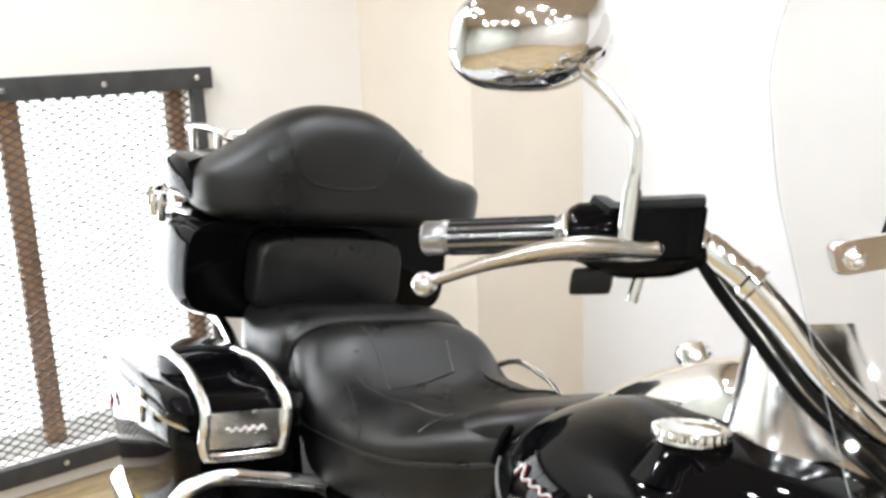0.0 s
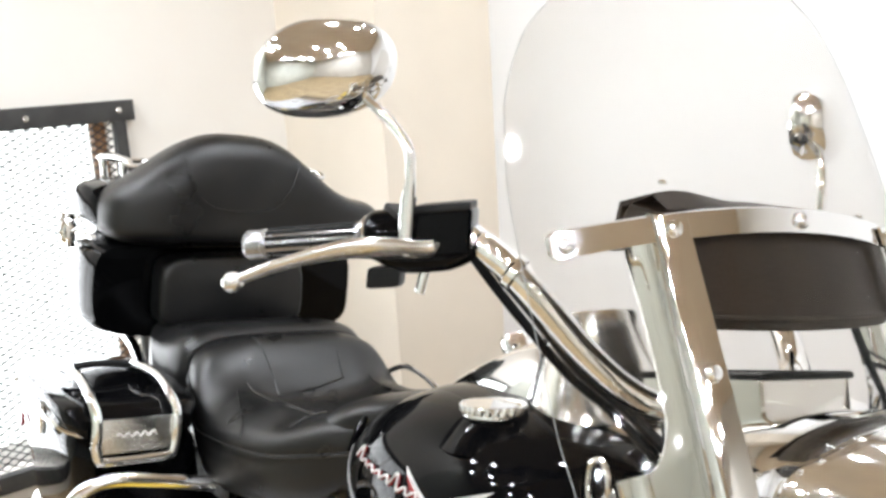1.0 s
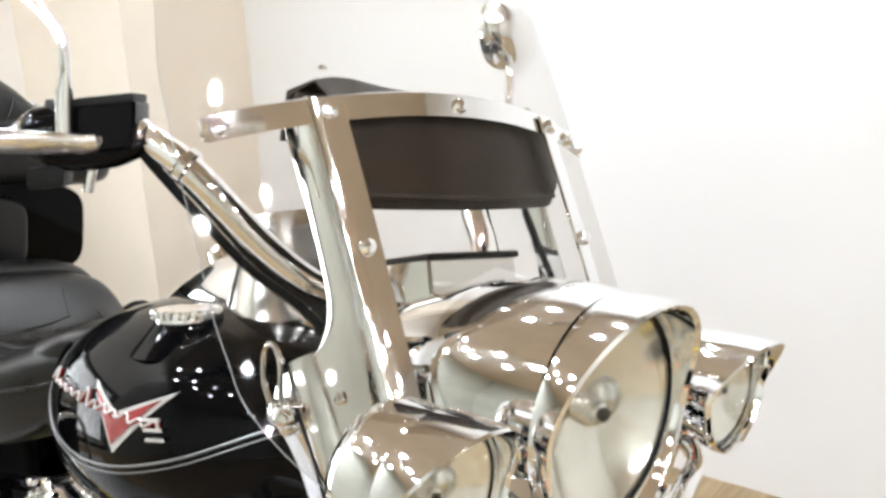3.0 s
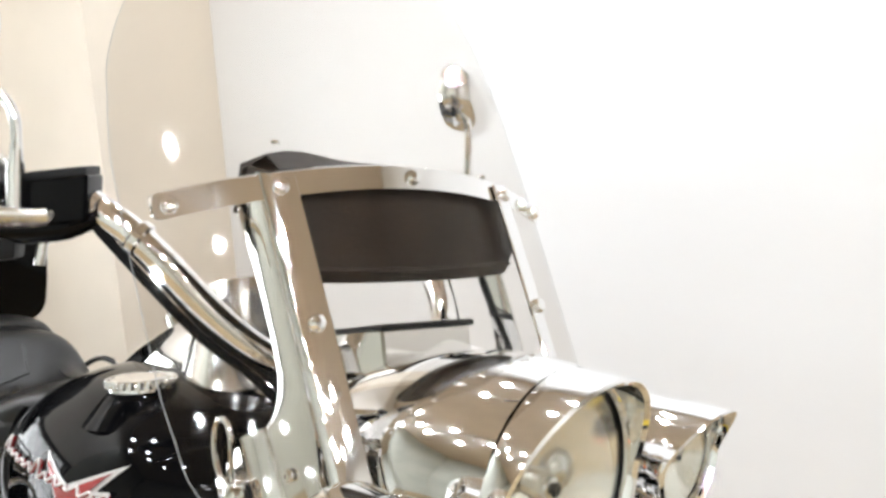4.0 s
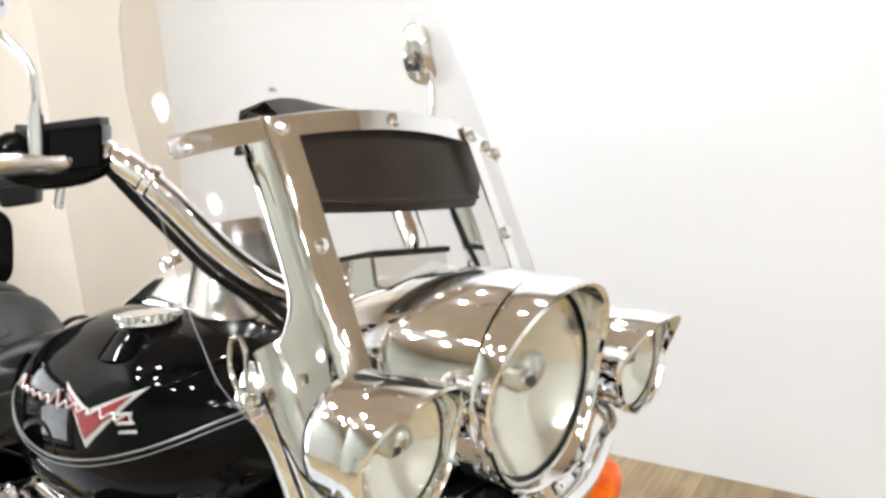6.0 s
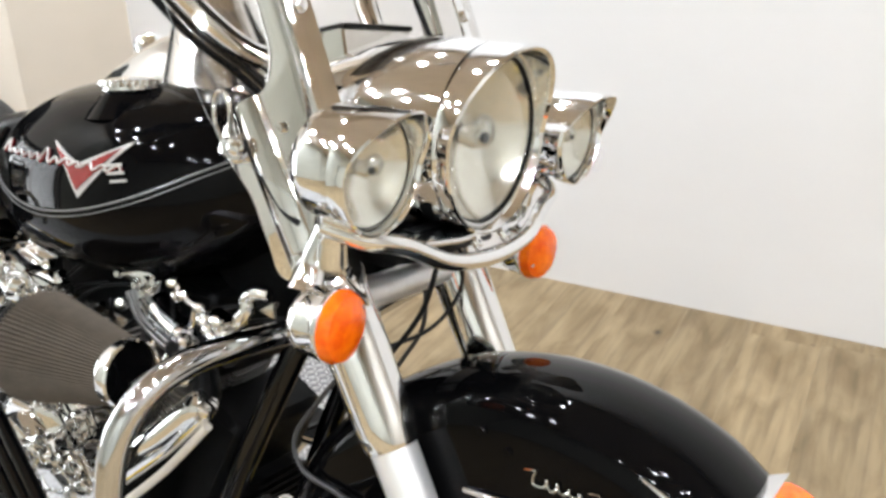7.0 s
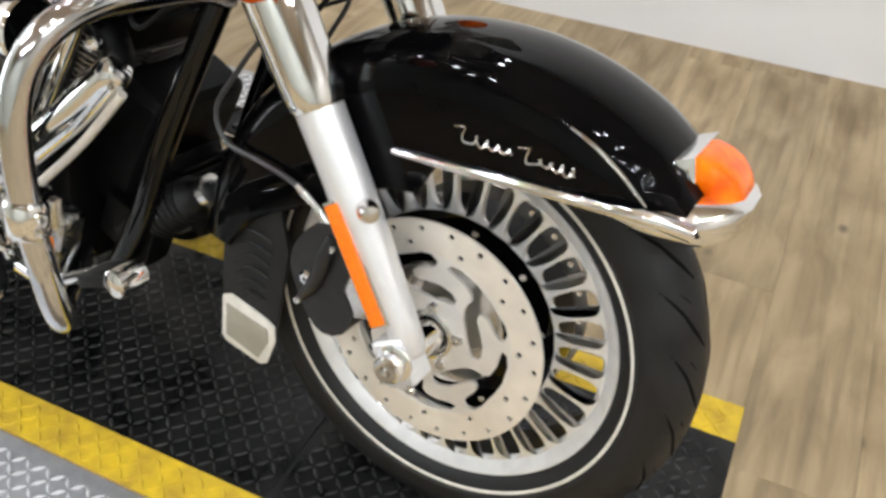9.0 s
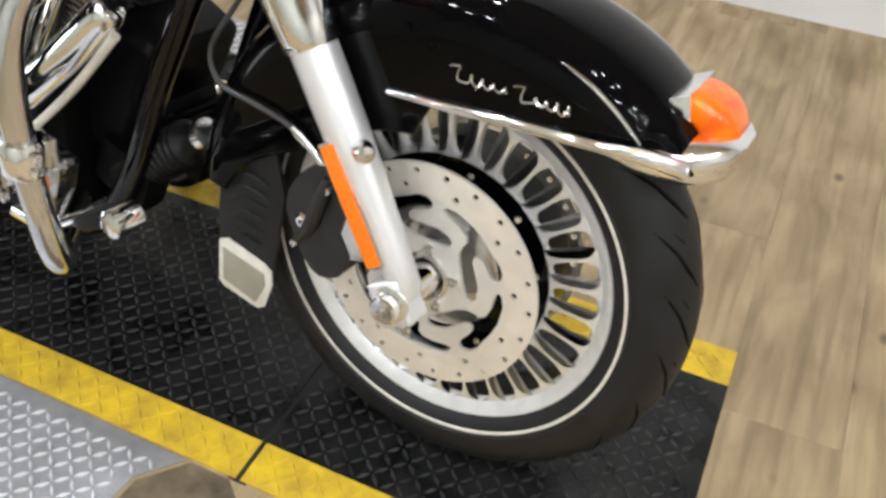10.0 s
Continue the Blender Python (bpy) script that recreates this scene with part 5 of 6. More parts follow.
    # console along the spine with the speedometer
    rows = spline([(-0.93, 0.020, 0.842, 0.79), (-0.86, 0.036, 0.886, 0.82), (-0.80, 0.050, 0.928, 0.85), (-0.73, 0.062, 0.970, 0.88), (-0.66, 0.068, 1.004, 0.90), (-0.61, 0.068, 1.014, 0.90), (-0.54, 0.066, 1.004, 0.90), (-0.47, 0.056, 0.984, 0.89), (-0.42, 0.040, 0.950, 0.87)], np.linspace(-0.93, -0.42, 34))
    con = part("console", loft([oval(w, zt, zb, x, 32, 0.9, 1.0, 0.3) for x, w, zt, zb in rows]), CHROME, tank, "chrome tank console")
    part("speedometer", lathe([(0.092, -0.06), (0.080, -0.025), (0.067, 0.008), (0.0560, 0.040), (0.0535, 0.058), (0.0510, 0.063), (0.0470, 0.060), (0.0455, 0.048), (0.001, 0.046)], (-0.570, 0.0, 0.992), (-0.28, 0, 0.96), 40), CHROME_SOFT, con, "chrome speedometer housing")
    part("ignition_switch", lathe([(0.020, -0.01), (0.022, 0.008), (0.018, 0.016), (0.008, 0.019), (0.001, 0.019)], (-0.715, 0, 0.980), (-0.5, 0, 0.85), 20), CHROME, con, "chrome ignition switch")
    part("tank_strap", tube([(-0.880, -0.145, 0.80), (-0.885, -0.12, 0.845), (-0.89, -0.05, 0.862), (-0.89, 0, 0.866)], 0.006, 8), BLACK, tank)
    return tank


# x, half width, crown, welt, lower edge
SEAT_KEYS = [(-1.515, 0.140, 0.797, 0.782, 0.770), (-1.48, 0.176, 0.824, 0.772, 0.755), (-1.43, 0.197, 0.836, 0.752, 0.732), (-1.39, 0.206, 0.826, 0.728, 0.698), (-1.345, 0.212, 0.786, 0.702, 0.655), (-1.30, 0.215, 0.752, 0.700, 0.624), (-1.26, 0.216, 0.745, 0.706, 0.619), (-1.18, 0.214, 0.752, 0.718, 0.630),
             (-1.10, 0.209, 0.778, 0.733, 0.648), (-1.03, 0.199, 0.806, 0.748, 0.668), (-0.96, 0.176, 0.836, 0.770, 0.694), (-0.90, 0.142, 0.858, 0.790, 0.740), (-0.86, 0.102, 0.868, 0.812, 0.785), (-0.835, 0.055, 0.866, 0.832, 0.822)]


def seat_rows(xs):
    a = spline([(k[0], k[1], k[2], k[4]) for k in SEAT_KEYS], xs)
    b = spline([(k[0], k[1], k[2], k[3]) for k in SEAT_KEYS], xs)
    return [(x, w, zt, q[3], zb) for (x, w, zt, zb), q in zip(a, b)]


def dish(x, u):
    """The thigh rolls that stand higher than the middle of the rider's seat."""
    return 0.032 * math.exp(-((x + 1.20) / 0.13) ** 4) * math.exp(-((u - 0.66) / 0.24) ** 2)


def seat_ring(x, w, zt, zw, zb):
    """Cushion over the welt, an upright skirt under it that rounds in at its foot."""
    out = []
    for k in range(25):
        a = math.pi * k / 24
        c, q = math.cos(a), math.sin(a)
        u = abs(c) ** 0.55
        out.append(Vector((x, w * math.copysign(u, c), zw + (zt - zw) * q ** 0.70 + dish(x, u) * min(1.0, 2.2 * q))))
    drop = zw - zb
    for f, y in ((0.06, 0.985), (0.20, 0.995), (0.55, 0.985), (0.82, 0.965), (0.95, 0.925), (1.0, 0.84)):
        out.append(Vector((x, -w * y, zw - drop * f)))
    for f, y in ((1.0, 0.84), (0.95, 0.925), (0.82, 0.965), (0.55, 0.985), (0.20, 0.995), (0.06, 0.985)):
        out.append(Vector((x, w * y, zw - drop * f)))
    return out


def seat():
    rows = seat_rows(np.linspace(-1.515, -0.835, 64))
    st = part("seat", loft([seat_ring(*r) for r in rows]), LEATHER, bike, "wide black leather two-up saddle", 60)

    def top(x, y):
        _, w, zt, zw, zb = seat_rows([x])[0]
        c = min(0.999, abs(y) / w) ** (1 / 0.55)
        q = math.sin(math.acos(c))
        return zw + (zt - zw) * q ** 0.70 + dish(x, abs(y) / w) * min(1.0, 2.2 * q)
    for y0, pts in (("a", [(-1.43, -0.080), (-1.38, -0.072), (-1.34, -0.068), (-1.30, -0.070)]), ("b", [(-1.375, 0.082), (-1.35, 0.076), (-1.325, 0.072)]), ("c", [(-1.300, -0.070), (-1.310, 0.0), (-1.325, 0.072)]),
                    ("d", [(-1.32, -0.124), (-1.20, -0.12), (-1.12, -0.135), (-1.04, -0.118)]), ("e", [(-1.32, 0.124), (-1.20, 0.12), (-1.12, 0.135), (-1.04, 0.118)]), ("f", [(-1.30, -0.150), (-1.24, -0.168), (-1.17, -0.190), (-1.13, -0.2085)]), ("g", [(-1.06, -0.095), (-1.035, -0.135), (-1.02, -0.175)])):
        part("seam", tube([(x, y, top(x, y) + 0.0004) for x, y in [(q.x, q.y) for q in curve([(a, b, 0) for a, b in pts], 8)]], 0.0024, 6, 1), LEATHER, st, "stitched seam")
    part("welt", tube([(x, -w * 0.999, zw) for x, w, zt, zw, zb in rows[4:-4:3]], 0.0030, 8), LEATHER, st, "leather piping")
    part("rear_welt", tube([q + Vector((-0.012 * abs(q.y) / 0.2, 0, 0.0015)) for q in seat_ring(*seat_rows([-1.455])[0])[0:25]], 0.0046, 8, 2), LEATHER, st, "leather piping round the rear of the seat")
    pas = [(-1.80, 0.160, 0.812, 0.69), (-1.74, 0.185, 0.812, 0.67), (-1.66, 0.200, 0.816, 0.65), (-1.58, 0.206, 0.832, 0.63), (-1.525, 0.205, 0.844, 0.625), (-1.48, 0.196, 0.838, 0.64), (-1.45, 0.170, 0.815, 0.68)]
    pr = spline(pas, np.linspace(-1.80, -1.45, 30))
    part("passenger_pad", loft([oval(w, zt, zb, x, 40, 0.5, 0.55, 0.55) for x, w, zt, zb in pr]), LEATHER, st, "black leather passenger pad")
    nose = [(-1.005, 0.120, 0.812, 0.74), (-0.975, 0.146, 0.842, 0.735), (-0.94, 0.150, 0.860, 0.75), (-0.90, 0.136, 0.872, 0.785), (-0.865, 0.108, 0.878, 0.82), (-0.84, 0.070, 0.876, 0.845)]
    part("seat_nose", loft([oval(w, zt, zb, x, 40, 0.6, 0.7, 0.5) for x, w, zt, zb in spline(nose, np.linspace(-1.005, -0.84, 24))]), LEATHER, st, "padded black leather seat nose")
    part("seat_strap", tube([(-1.38, 0.208, 0.760), (-1.33, 0.214, 0.782), (-1.25, 0.214, 0.780), (-1.19, 0.208, 0.766), (-1.165, 0.20, 0.735)], 0.0055, 8), CHROME, st, "thin chrome passenger rail")
    return st


def pad(outline_fn, x0, thick, n=56, puff=0.6, edge=0.045):
    rings = []
    base = [outline_fn(2 * math.pi * k / n) for k in range(n)]
    cy, cz = sum(q[0] for q in base) / n, sum(q[1] for q in base) / n
    for f in np.linspace(0, 1, 12):
        a = f * math.pi / 2
        inset = edge * (1 - math.cos(a) ** puff)
        ring = []
        for y, z in base:
            away = Vector((cy - y, cz - z))
            away.x, away.y = math.copysign(min(abs(away.x), inset), away.x), math.copysign(min(abs(away.y), inset * min(1.0, abs(away.y) / 0.03)), away.y)
            ring.append((y + away.x, z + away.y))
        rings.append([Vector((x0 + thick * math.sin(a), y, z)) for y, z in ring])
    last = ring
    for k in (0.8, 0.6, 0.4, 0.2, 0.02):
        rings.append([Vector((x0 + thick + 0.012 * (1 - k * k), cy + (y - cy) * k, cz + (z - cz) * k)) for y, z in last])
    rings.insert(0, [Vector((x0 - 0.02, y, z)) for y, z in base])
    return loft(rings)


def backrest():
    rings, n = [], 30
    for u in np.sin(np.linspace(-math.pi / 2, math.pi / 2, 61)) * 0.9995:
        y = 0.322 * u
        fall = (1 - abs(u) ** 12) ** 0.32
        top, low_z = 1.084 + 0.134 * math.exp(-(abs(y + 0.048) / 0.198) ** 3), 0.972
        mid = 1.032
        ring = []
        for k in range(n + 1):
            v = -math.cos(math.pi * k / n)
            z = mid + (top - mid if v > 0 else mid - low_z) * v * fall
            puff = (1 - abs(v) ** 4.5) ** 0.45 * (1 - abs(u) ** 10) ** 0.42
            ring.append(Vector((-1.735 + 0.088 * puff - 0.9 * max(0.0, abs(y) - 0.12) ** 2, y + 0.026, z)))
        back = [Vector((-1.775 - 0.9 * max(0.0, abs(y) - 0.12) ** 2, q.y, mid + (q.z - mid) * 0.97)) for q in ring[::-1]]
        rings.append(ring + back)
    br = part("backrest", loft(rings), LEATHER, bike, "broad black leather passenger backrest", 60)
    face = -1.6475
    for y0, y1 in ((-0.125, -0.095), (0.125, 0.095)):
        part("seam", tube([(face - 0.010, y0 * 1.02 - 0.028, 1.165), (face - 0.004, y0 - 0.028, 1.150), (face, (y0 + y1) / 2 - 0.028, 1.11), (face + 0.001, y1 * 0.95 - 0.028, 1.08), (face + 0.001, y1 * 0.72 - 0.028, 1.064)], 0.0022, 6), LEATHER, br, "stitched seam")
    part("seam", tube([(face + 0.001, -0.096, 1.064), (face + 0.001, -0.058, 1.056), (face + 0.001, 0.002, 1.056), (face + 0.001, 0.040, 1.064)], 0.0022, 6), LEATHER, br, "stitched seam")

    def low(a):
        c, s = math.cos(a), math.sin(a)
        y = 0.165 * math.copysign(abs(c) ** 0.4, c)
        return (y * (1.0 - 0.03 * s) - 0.018, 0.872 + 0.084 * math.copysign(abs(s) ** 0.4, s))
    part("lower_pad", pad(low, -1.735, 0.050, 64, 0.4, 0.018), LEATHER, br, "square black leather lumbar pad")
    return br


def top_box():
    tb = part("top_box", loft([oval(w, zt, zb, x, 40, 0.38, 0.42) for x, w, zt, zb in ((-2.16, 0.20, 0.93, 0.82), (-2.13, 0.255, 0.965, 0.785), (-2.05, 0.295, 0.975, 0.765), (-1.90, 0.315, 0.978, 0.755), (-1.80, 0.312, 0.978, 0.755), (-1.765, 0.300, 0.974, 0.762))]), BLACK, bike, "gloss black top box behind the backrest")
    part("lid", loft([oval(w, zt, zb, x, 40, 0.4, 0.5) for x, w, zt, zb in ((-2.16, 0.20, 1.00, 0.935), (-2.12, 0.265, 1.06, 0.975), (-2.02, 0.305, 1.095, 0.983), (-1.90, 0.318, 1.105, 0.985), (-1.80, 0.310, 1.10, 0.985), (-1.765, 0.290, 1.06, 0.985))]), BLACK, tb, "gloss black lid")
    part("lid_trim", tube([Vector((x, y, 0.981)) for x, y in ((-1.765, -0.305), (-1.85, -0.319), (-1.95, -0.316), (-2.06, -0.302), (-2.135, -0.262), (-2.168, -0.19), (-2.168, 0.19), (-2.135, 0.262), (-2.06, 0.302), (-1.95, 0.316), (-1.85, 0.319), (-1.765, 0.305))], 0.006, 8, 4), CHROME, tb, "chrome trim between box and lid")
    for x, y in ((-1.93, -0.320), (-2.09, -0.292)):
        l = part("latch", box((0.045, 0.020, 0.060), pose(x, y, 0.968), 0.006), CHROME, tb, "chrome latch")
        part("latch_hook", tube([(x, y - 0.010, 0.995), (x + 0.004, y - 0.016, 0.975), (x, y - 0.012, 0.948)], 0.006, 8), CHROME, l)
    rack = part("luggage_rack", tube([(-1.80, -0.21, 1.128), (-1.82, -0.225, 1.140), (-1.92, -0.232, 1.146), (-2.08, -0.225, 1.138), (-2.12, -0.18, 1.13), (-2.12, 0.18, 1.13), (-2.08, 0.225, 1.138), (-1.92, 0.232, 1.146), (-1.82, 0.225, 1.140), (-1.80, 0.21, 1.128), (-1.79, 0, 1.128)], 0.006, 10, 5, closed=True), CHROME, tb, "chrome luggage rack")
    for y in (-0.12, 0.0, 0.12):
        part("rack_bar", tube([(-1.79, y, 1.13), (-1.95, y, 1.142), (-2.12, y, 1.13)], 0.006, 8), CHROME, rack)
    for x, y in ((-1.86, -0.228), (-2.06, -0.226), (-1.86, 0.228), (-2.06, 0.226)):
        part("rack_foot", tube([(x, y, 1.138), (x, y * 0.97, 1.09)], 0.008, 10, 1), CHROME, rack)
    for s in (-1, 1):
        part("mount_tube", tube([(-1.50, s * 0.20, 0.60), (-1.62, s * 0.21, 0.68), (-1.78, s * 0.21, 0.745), (-1.95, s * 0.21, 0.75)], 0.012, 10), CHROME, tb, "chrome mounting tube")
    return tb


def saddlebag(s):
    keys = [(-1.90, 0.080, 0.645, 0.42), (-1.85, 0.108, 0.662, 0.38), (-1.70, 0.118, 0.690, 0.36), (-1.50, 0.118, 0.712, 0.38), (-1.38, 0.112, 0.724, 0.42), (-1.315, 0.100, 0.716, 0.47), (-1.29, 0.075, 0.700, 0.52)]

    def shifted(rows, dy):
        return [[q + Vector((0, dy - s * 0.17 * max(0.0, 0.73 - q.z), 0)) for q in oval(w, zt, zb, x, 40, 0.38, 0.36, 0.55)] for x, w, zt, zb in rows]
    bag = part("saddlebag", loft(shifted(spline(keys, np.linspace(-1.90, -1.29, 26)), s * 0.328)), BLACK, bike, "gloss black hard saddlebag")
    if s > 0:
        bag.location = (0, -0.03, -0.12)
    lid = [(-1.905, 0.045, 0.668, 0.654), (-1.885, 0.088, 0.688, 0.654), (-1.84, 0.112, 0.706, 0.664), (-1.70, 0.121, 0.732, 0.692), (-1.50, 0.121, 0.752, 0.714), (-1.38, 0.117, 0.762, 0.722), (-1.315, 0.108, 0.760, 0.720), (-1.285, 0.090, 0.745, 0.712)]
    part("lid", loft(shifted(spline(lid, np.linspace(-1.905, -1.285, 26)), s * 0.328)), BLACK, bag, "curved gloss black lid")
    part("lid_trim", tube([(-1.29, s * 0.250, 0.716), (-1.285, s * 0.335, 0.712), (-1.30, s * 0.418, 0.718), (-1.38, s * 0.452, 0.727), (-1.60, s * 0.450, 0.704), (-1.84, s * 0.440, 0.664), (-1.90, s * 0.40, 0.652)], 0.004, 8), CHROME, bag)
    part("latch", box((0.030, 0.014, 0.055), pose(-1.45, s * 0.447, 0.705), 0.005), CHROME, bag, "chrome bag latch")
    part("reflector", box((0.040, 0.008, 0.022), pose(-1.78, s * 0.428, 0.60), 0.003), RED, bag, "small red reflector")
    # guard: two rails joined by a bright plate
    for y0, y1, y2 in ((0.266, 0.270, 0.282), (0.394, 0.398, 0.402)) if s < 0 else ():
        part("guard_rail", tube([(-1.272, s * y0, 0.700), (-1.268, s * y0, 0.725), (-1.274, s * y0, 0.752), (-1.302, s * y1, 0.774), (-1.37, s * y1, 0.787), (-1.45, s * y2, 0.786), (-1.51, s * y2, 0.772)], 0.0085, 12), CHROME, bag, "chrome bag guard rail")
    if s < 0:
        part("guard_cross", tube([(-1.272, s * 0.266, 0.706), (-1.270, s * 0.270, 0.686), (-1.269, s * 0.284, 0.678), (-1.269, s * 0.376, 0.678), (-1.270, s * 0.390, 0.686), (-1.272, s * 0.394, 0.706)], 0.0085, 12, 5), CHROME, bag)
        part("guard_bar", tube([(-1.51, s * 0.275, 0.772), (-1.505, s * 0.34, 0.780), (-1.51, s * 0.405, 0.772)], 0.007, 10), PLASTIC, bag)
        ins = part("guard_plate", box((0.006, 0.118, 0.056), pose(-1.273, s * 0.330, 0.718, 0, -6, 0), 0.002), CHROME_SOFT, bag, "bright metal plate with a raised script line")
        part("plate_script", tube([(-1.2685, s * (0.362 - 0.0045 * k), 0.720 + 0.004 * math.sin(k * 2.1)) for k in range(15)], 0.0016, 6, 3), SILVER_PAINT, ins)
    part("lower_guard", tube([(-1.25, s * 0.20, 0.622), (-1.260, s * 0.30, 0.640), (-1.264, s * 0.365, 0.648), (-1.268, s * 0.408, 0.634), (-1.276, s * 0.434, 0.595), (-1.288, s * 0.444, 0.53), (-1.30, s * 0.440, 0.46), (-1.31, s * 0.40, 0.41)], 0.0135, 14), CHROME, bag, "chrome lower bag guard")
    return bag


def casting(name, eng, at, size, turn, rng, bosses=3, mat=None):
    """A small chromed cover on the engine's side: rounded body, raised bosses, a rib and bolts round its rim."""
    x, y, z = at
    w, d, h = size
    m = pose(x, y, z, 0, turn, 0)
    cover = part(name, box((w, d, h), None, min(w, d, h) * 0.34, 4), mat or CHROME, eng)
    cover.matrix_local = m
    for k in range(bosses):
        bx, bz = w * rng.uniform(-0.34, 0.34), h * rng.uniform(-0.34, 0.34)
        r = min(w, h) * rng.uniform(0.13, 0.24)
        part("boss", lathe([(r * 1.15, 0.0), (r, 0.004), (r * 0.92, 0.011), (r * 0.6, 0.014), (0.001, 0.0145)], (bx, -d * 0.48, bz), (rng.uniform(-0.2, 0.4), -1, rng.uniform(-0.1, 0.4)), 16), CHROME, cover)
    part("rib", tube([(-w * 0.40, -d * 0.50, -h * 0.30), (0, -d * 0.53, h * 0.05), (w * 0.40, -d * 0.50, h * 0.36)], min(w, h) * 0.06, 8), CHROME_SOFT, cover)
    for sx in (-0.42, 0.42):
        for sz in (-0.40, 0.40):
            b = part("bolt", bolt(0.0055, 0.007), CHROME, cover)
            b.matrix_local = aim((w * sx, -d * 0.46, h * sz), (0, -1, 0))
    return cover


def engine():
    eng = part("engine", box((0.46, 0.24, 0.24), pose(-0.80, 0, 0.31), 0.05, 4), BLACK_SATIN, bike, "black and chrome V-twin engine")
    part("cam_cover", lathe([(0.115, 0.0), (0.118, 0.018), (0.105, 0.036), (0.075, 0.046), (0.03, 0.050), (0.001, 0.050)], (-0.80, -0.115, 0.375), (0, -1, 0), 40, squash=(1.15, 0.9)), CHROME, eng, "chrome cam cover")
    part("timer_cover", lathe([(0.052, 0), (0.055, 0.010), (0.046, 0.018), (0.02, 0.022), (0.001, 0.022)], (-0.72, -0.155, 0.345), (0, -1, 0), 32), CHROME, eng)
    part("oil_pump", box((0.13, 0.05, 0.10), pose(-0.63, -0.125, 0.27, 0, 18, 0), 0.018, 3), CHROME_CAST, eng)
    screw = part("screw", bolt(0.0065, 0.006), CHROME, eng)
    screw.matrix_local = aim((-0.69, -0.16, 0.39), (0, -1, 0))
    for k in range(12):
        a = 2 * math.pi * k / 12
        again(screw, aim((-0.80 + 0.122 * math.cos(a), -0.138, 0.375 + 0.095 * math.sin(a)), (0, -1, 0)))
    for tilt, x in ((26, -0.655), (-22, -0.80)):
        base = Matrix.Translation((x, 0, 0.40)) @ pose(0, 0, 0, 0, tilt, 0)
        cyl = part("cylinder", lathe([(0.066, 0.0), (0.066, 0.20)], (0, 0, 0), (0, 0, 1), 32), BLACK_SATIN, eng, "black finned cylinder")
        cyl.matrix_local = base
        fin = None
        for k in range(19):
            m = pose(0, 0, 0.012 + 0.0100 * k)
            if fin is None:
                fin = part("fin", slab([(0.085 * math.copysign(abs(math.cos(q)) ** 0.7, math.cos(q)), 0.092 * math.copysign(abs(math.sin(q)) ** 0.7, math.sin(q))) for q in (2 * math.pi * i / 28 for i in range(28))], (0, 0, 0), (1, 0, 0), (0, 1, 0), 0.0028, 0.0008), FIN_EDGE, cyl)
                fin.matrix_local = m
            else:
                again(fin, m)
        head = part("cylinder_head", box((0.16, 0.17, 0.055), pose(0, 0, 0.222), 0.014, 3), BLACK_SATIN, cyl)
        part("rocker_cover", box((0.150, 0.165, 0.045), pose(0, 0, 0.270), 0.016, 3), BLACK, cyl, "gloss black rocker cover")
        for sx in (-0.058, 0.058):
            for sy in (-0.066, 0.066):
                b = part("bolt", bolt(0.008, 0.008), CHROME, cyl)
                b.matrix_local = pose(sx, sy, 0.290)
        for dy, dx in ((-0.098, -0.018), (-0.098, 0.020)):
            rod = part("pushrod_tube", tube([(dx * 0.5, dy - 0.012, -0.05), (dx, dy, 0.21)], [0.0115, 0.0105], 14, 1), CHROME, cyl, "chrome pushrod tube")
            part("collar", lathe([(0.015, 0), (0.017, 0.006), (0.017, 0.020), (0.014, 0.026)], (dx * 0.55, dy - 0.011, -0.03), (0, 0, 1), 16), CHROME, cyl)
        plug = part("spark_plug", tube([(0.02, -0.085, 0.235), (0.03, -0.115, 0.245), (0.05, -0.14, 0.262)], [0.010, 0.009, 0.0085], 10), PLASTIC, cyl, "black spark plug cap")
    # Two black blocks added to fill the engine's gaps and keep them dark.
    part("air_box", box((0.44, 0.17, 0.10), pose(-0.70, 0.0, 0.640, 0, 3, 0), 0.02, 3), BLACK_SATIN, eng)
    part("front_cover", box((0.10, 0.18, 0.22), pose(-0.525, 0.02, 0.40, 0, 24, 0), 0.03, 3), BLACK_SATIN, eng)
    # intake with a conical filter that points ahead on the right
    a, b = Vector((-0.662, -0.222, 0.592)), Vector((-0.490, -0.214, 0.603))
    d = (b - a).normalized()
    up = d.orthogonal().normalized()
    v = d.cross(up)
    n, rings = 216, []
    for f in (0.0, 0.03, 0.97, 1.0):
        r0 = 0.0765 + (0.043 - 0.0765) * f
        ring = []
        for k in range(n):
            q = 2 * math.pi * k / n
            rr = r0 * (1.0 if k % 3 == 0 else 0.915 if f < 0.5 else 0.94)
            ring.append(a + (b - a) * f + (up * math.cos(q) + v * math.sin(q)) * rr)
        rings.append(ring)
    filt = part("air_filter", loft(rings), FILTER, eng, "tan pleated conical air filter", 20)
    part("filter_ring", lathe([(0.050, -0.036), (0.064, -0.022), (0.070, -0.010), (0.071, -0.001), (0.060, 0.002)], a, d, 48), BLACK_SATIN, filt, "black base ring")
    part("filter_cap", lathe([(0.043, -0.010), (0.0445, -0.004), (0.0445, 0.008), (0.042, 0.011), (0.040, 0.008), (0.039, -0.006)], b, d, 40, ring=True), CHROME, filt, "chrome end ring")
    part("filter_dish", lathe([(0.043, 0.004), (0.036, -0.004), (0.014, -0.008), (0.001, -0.008)], b, d, 32), BLACK, filt, "black end dish")
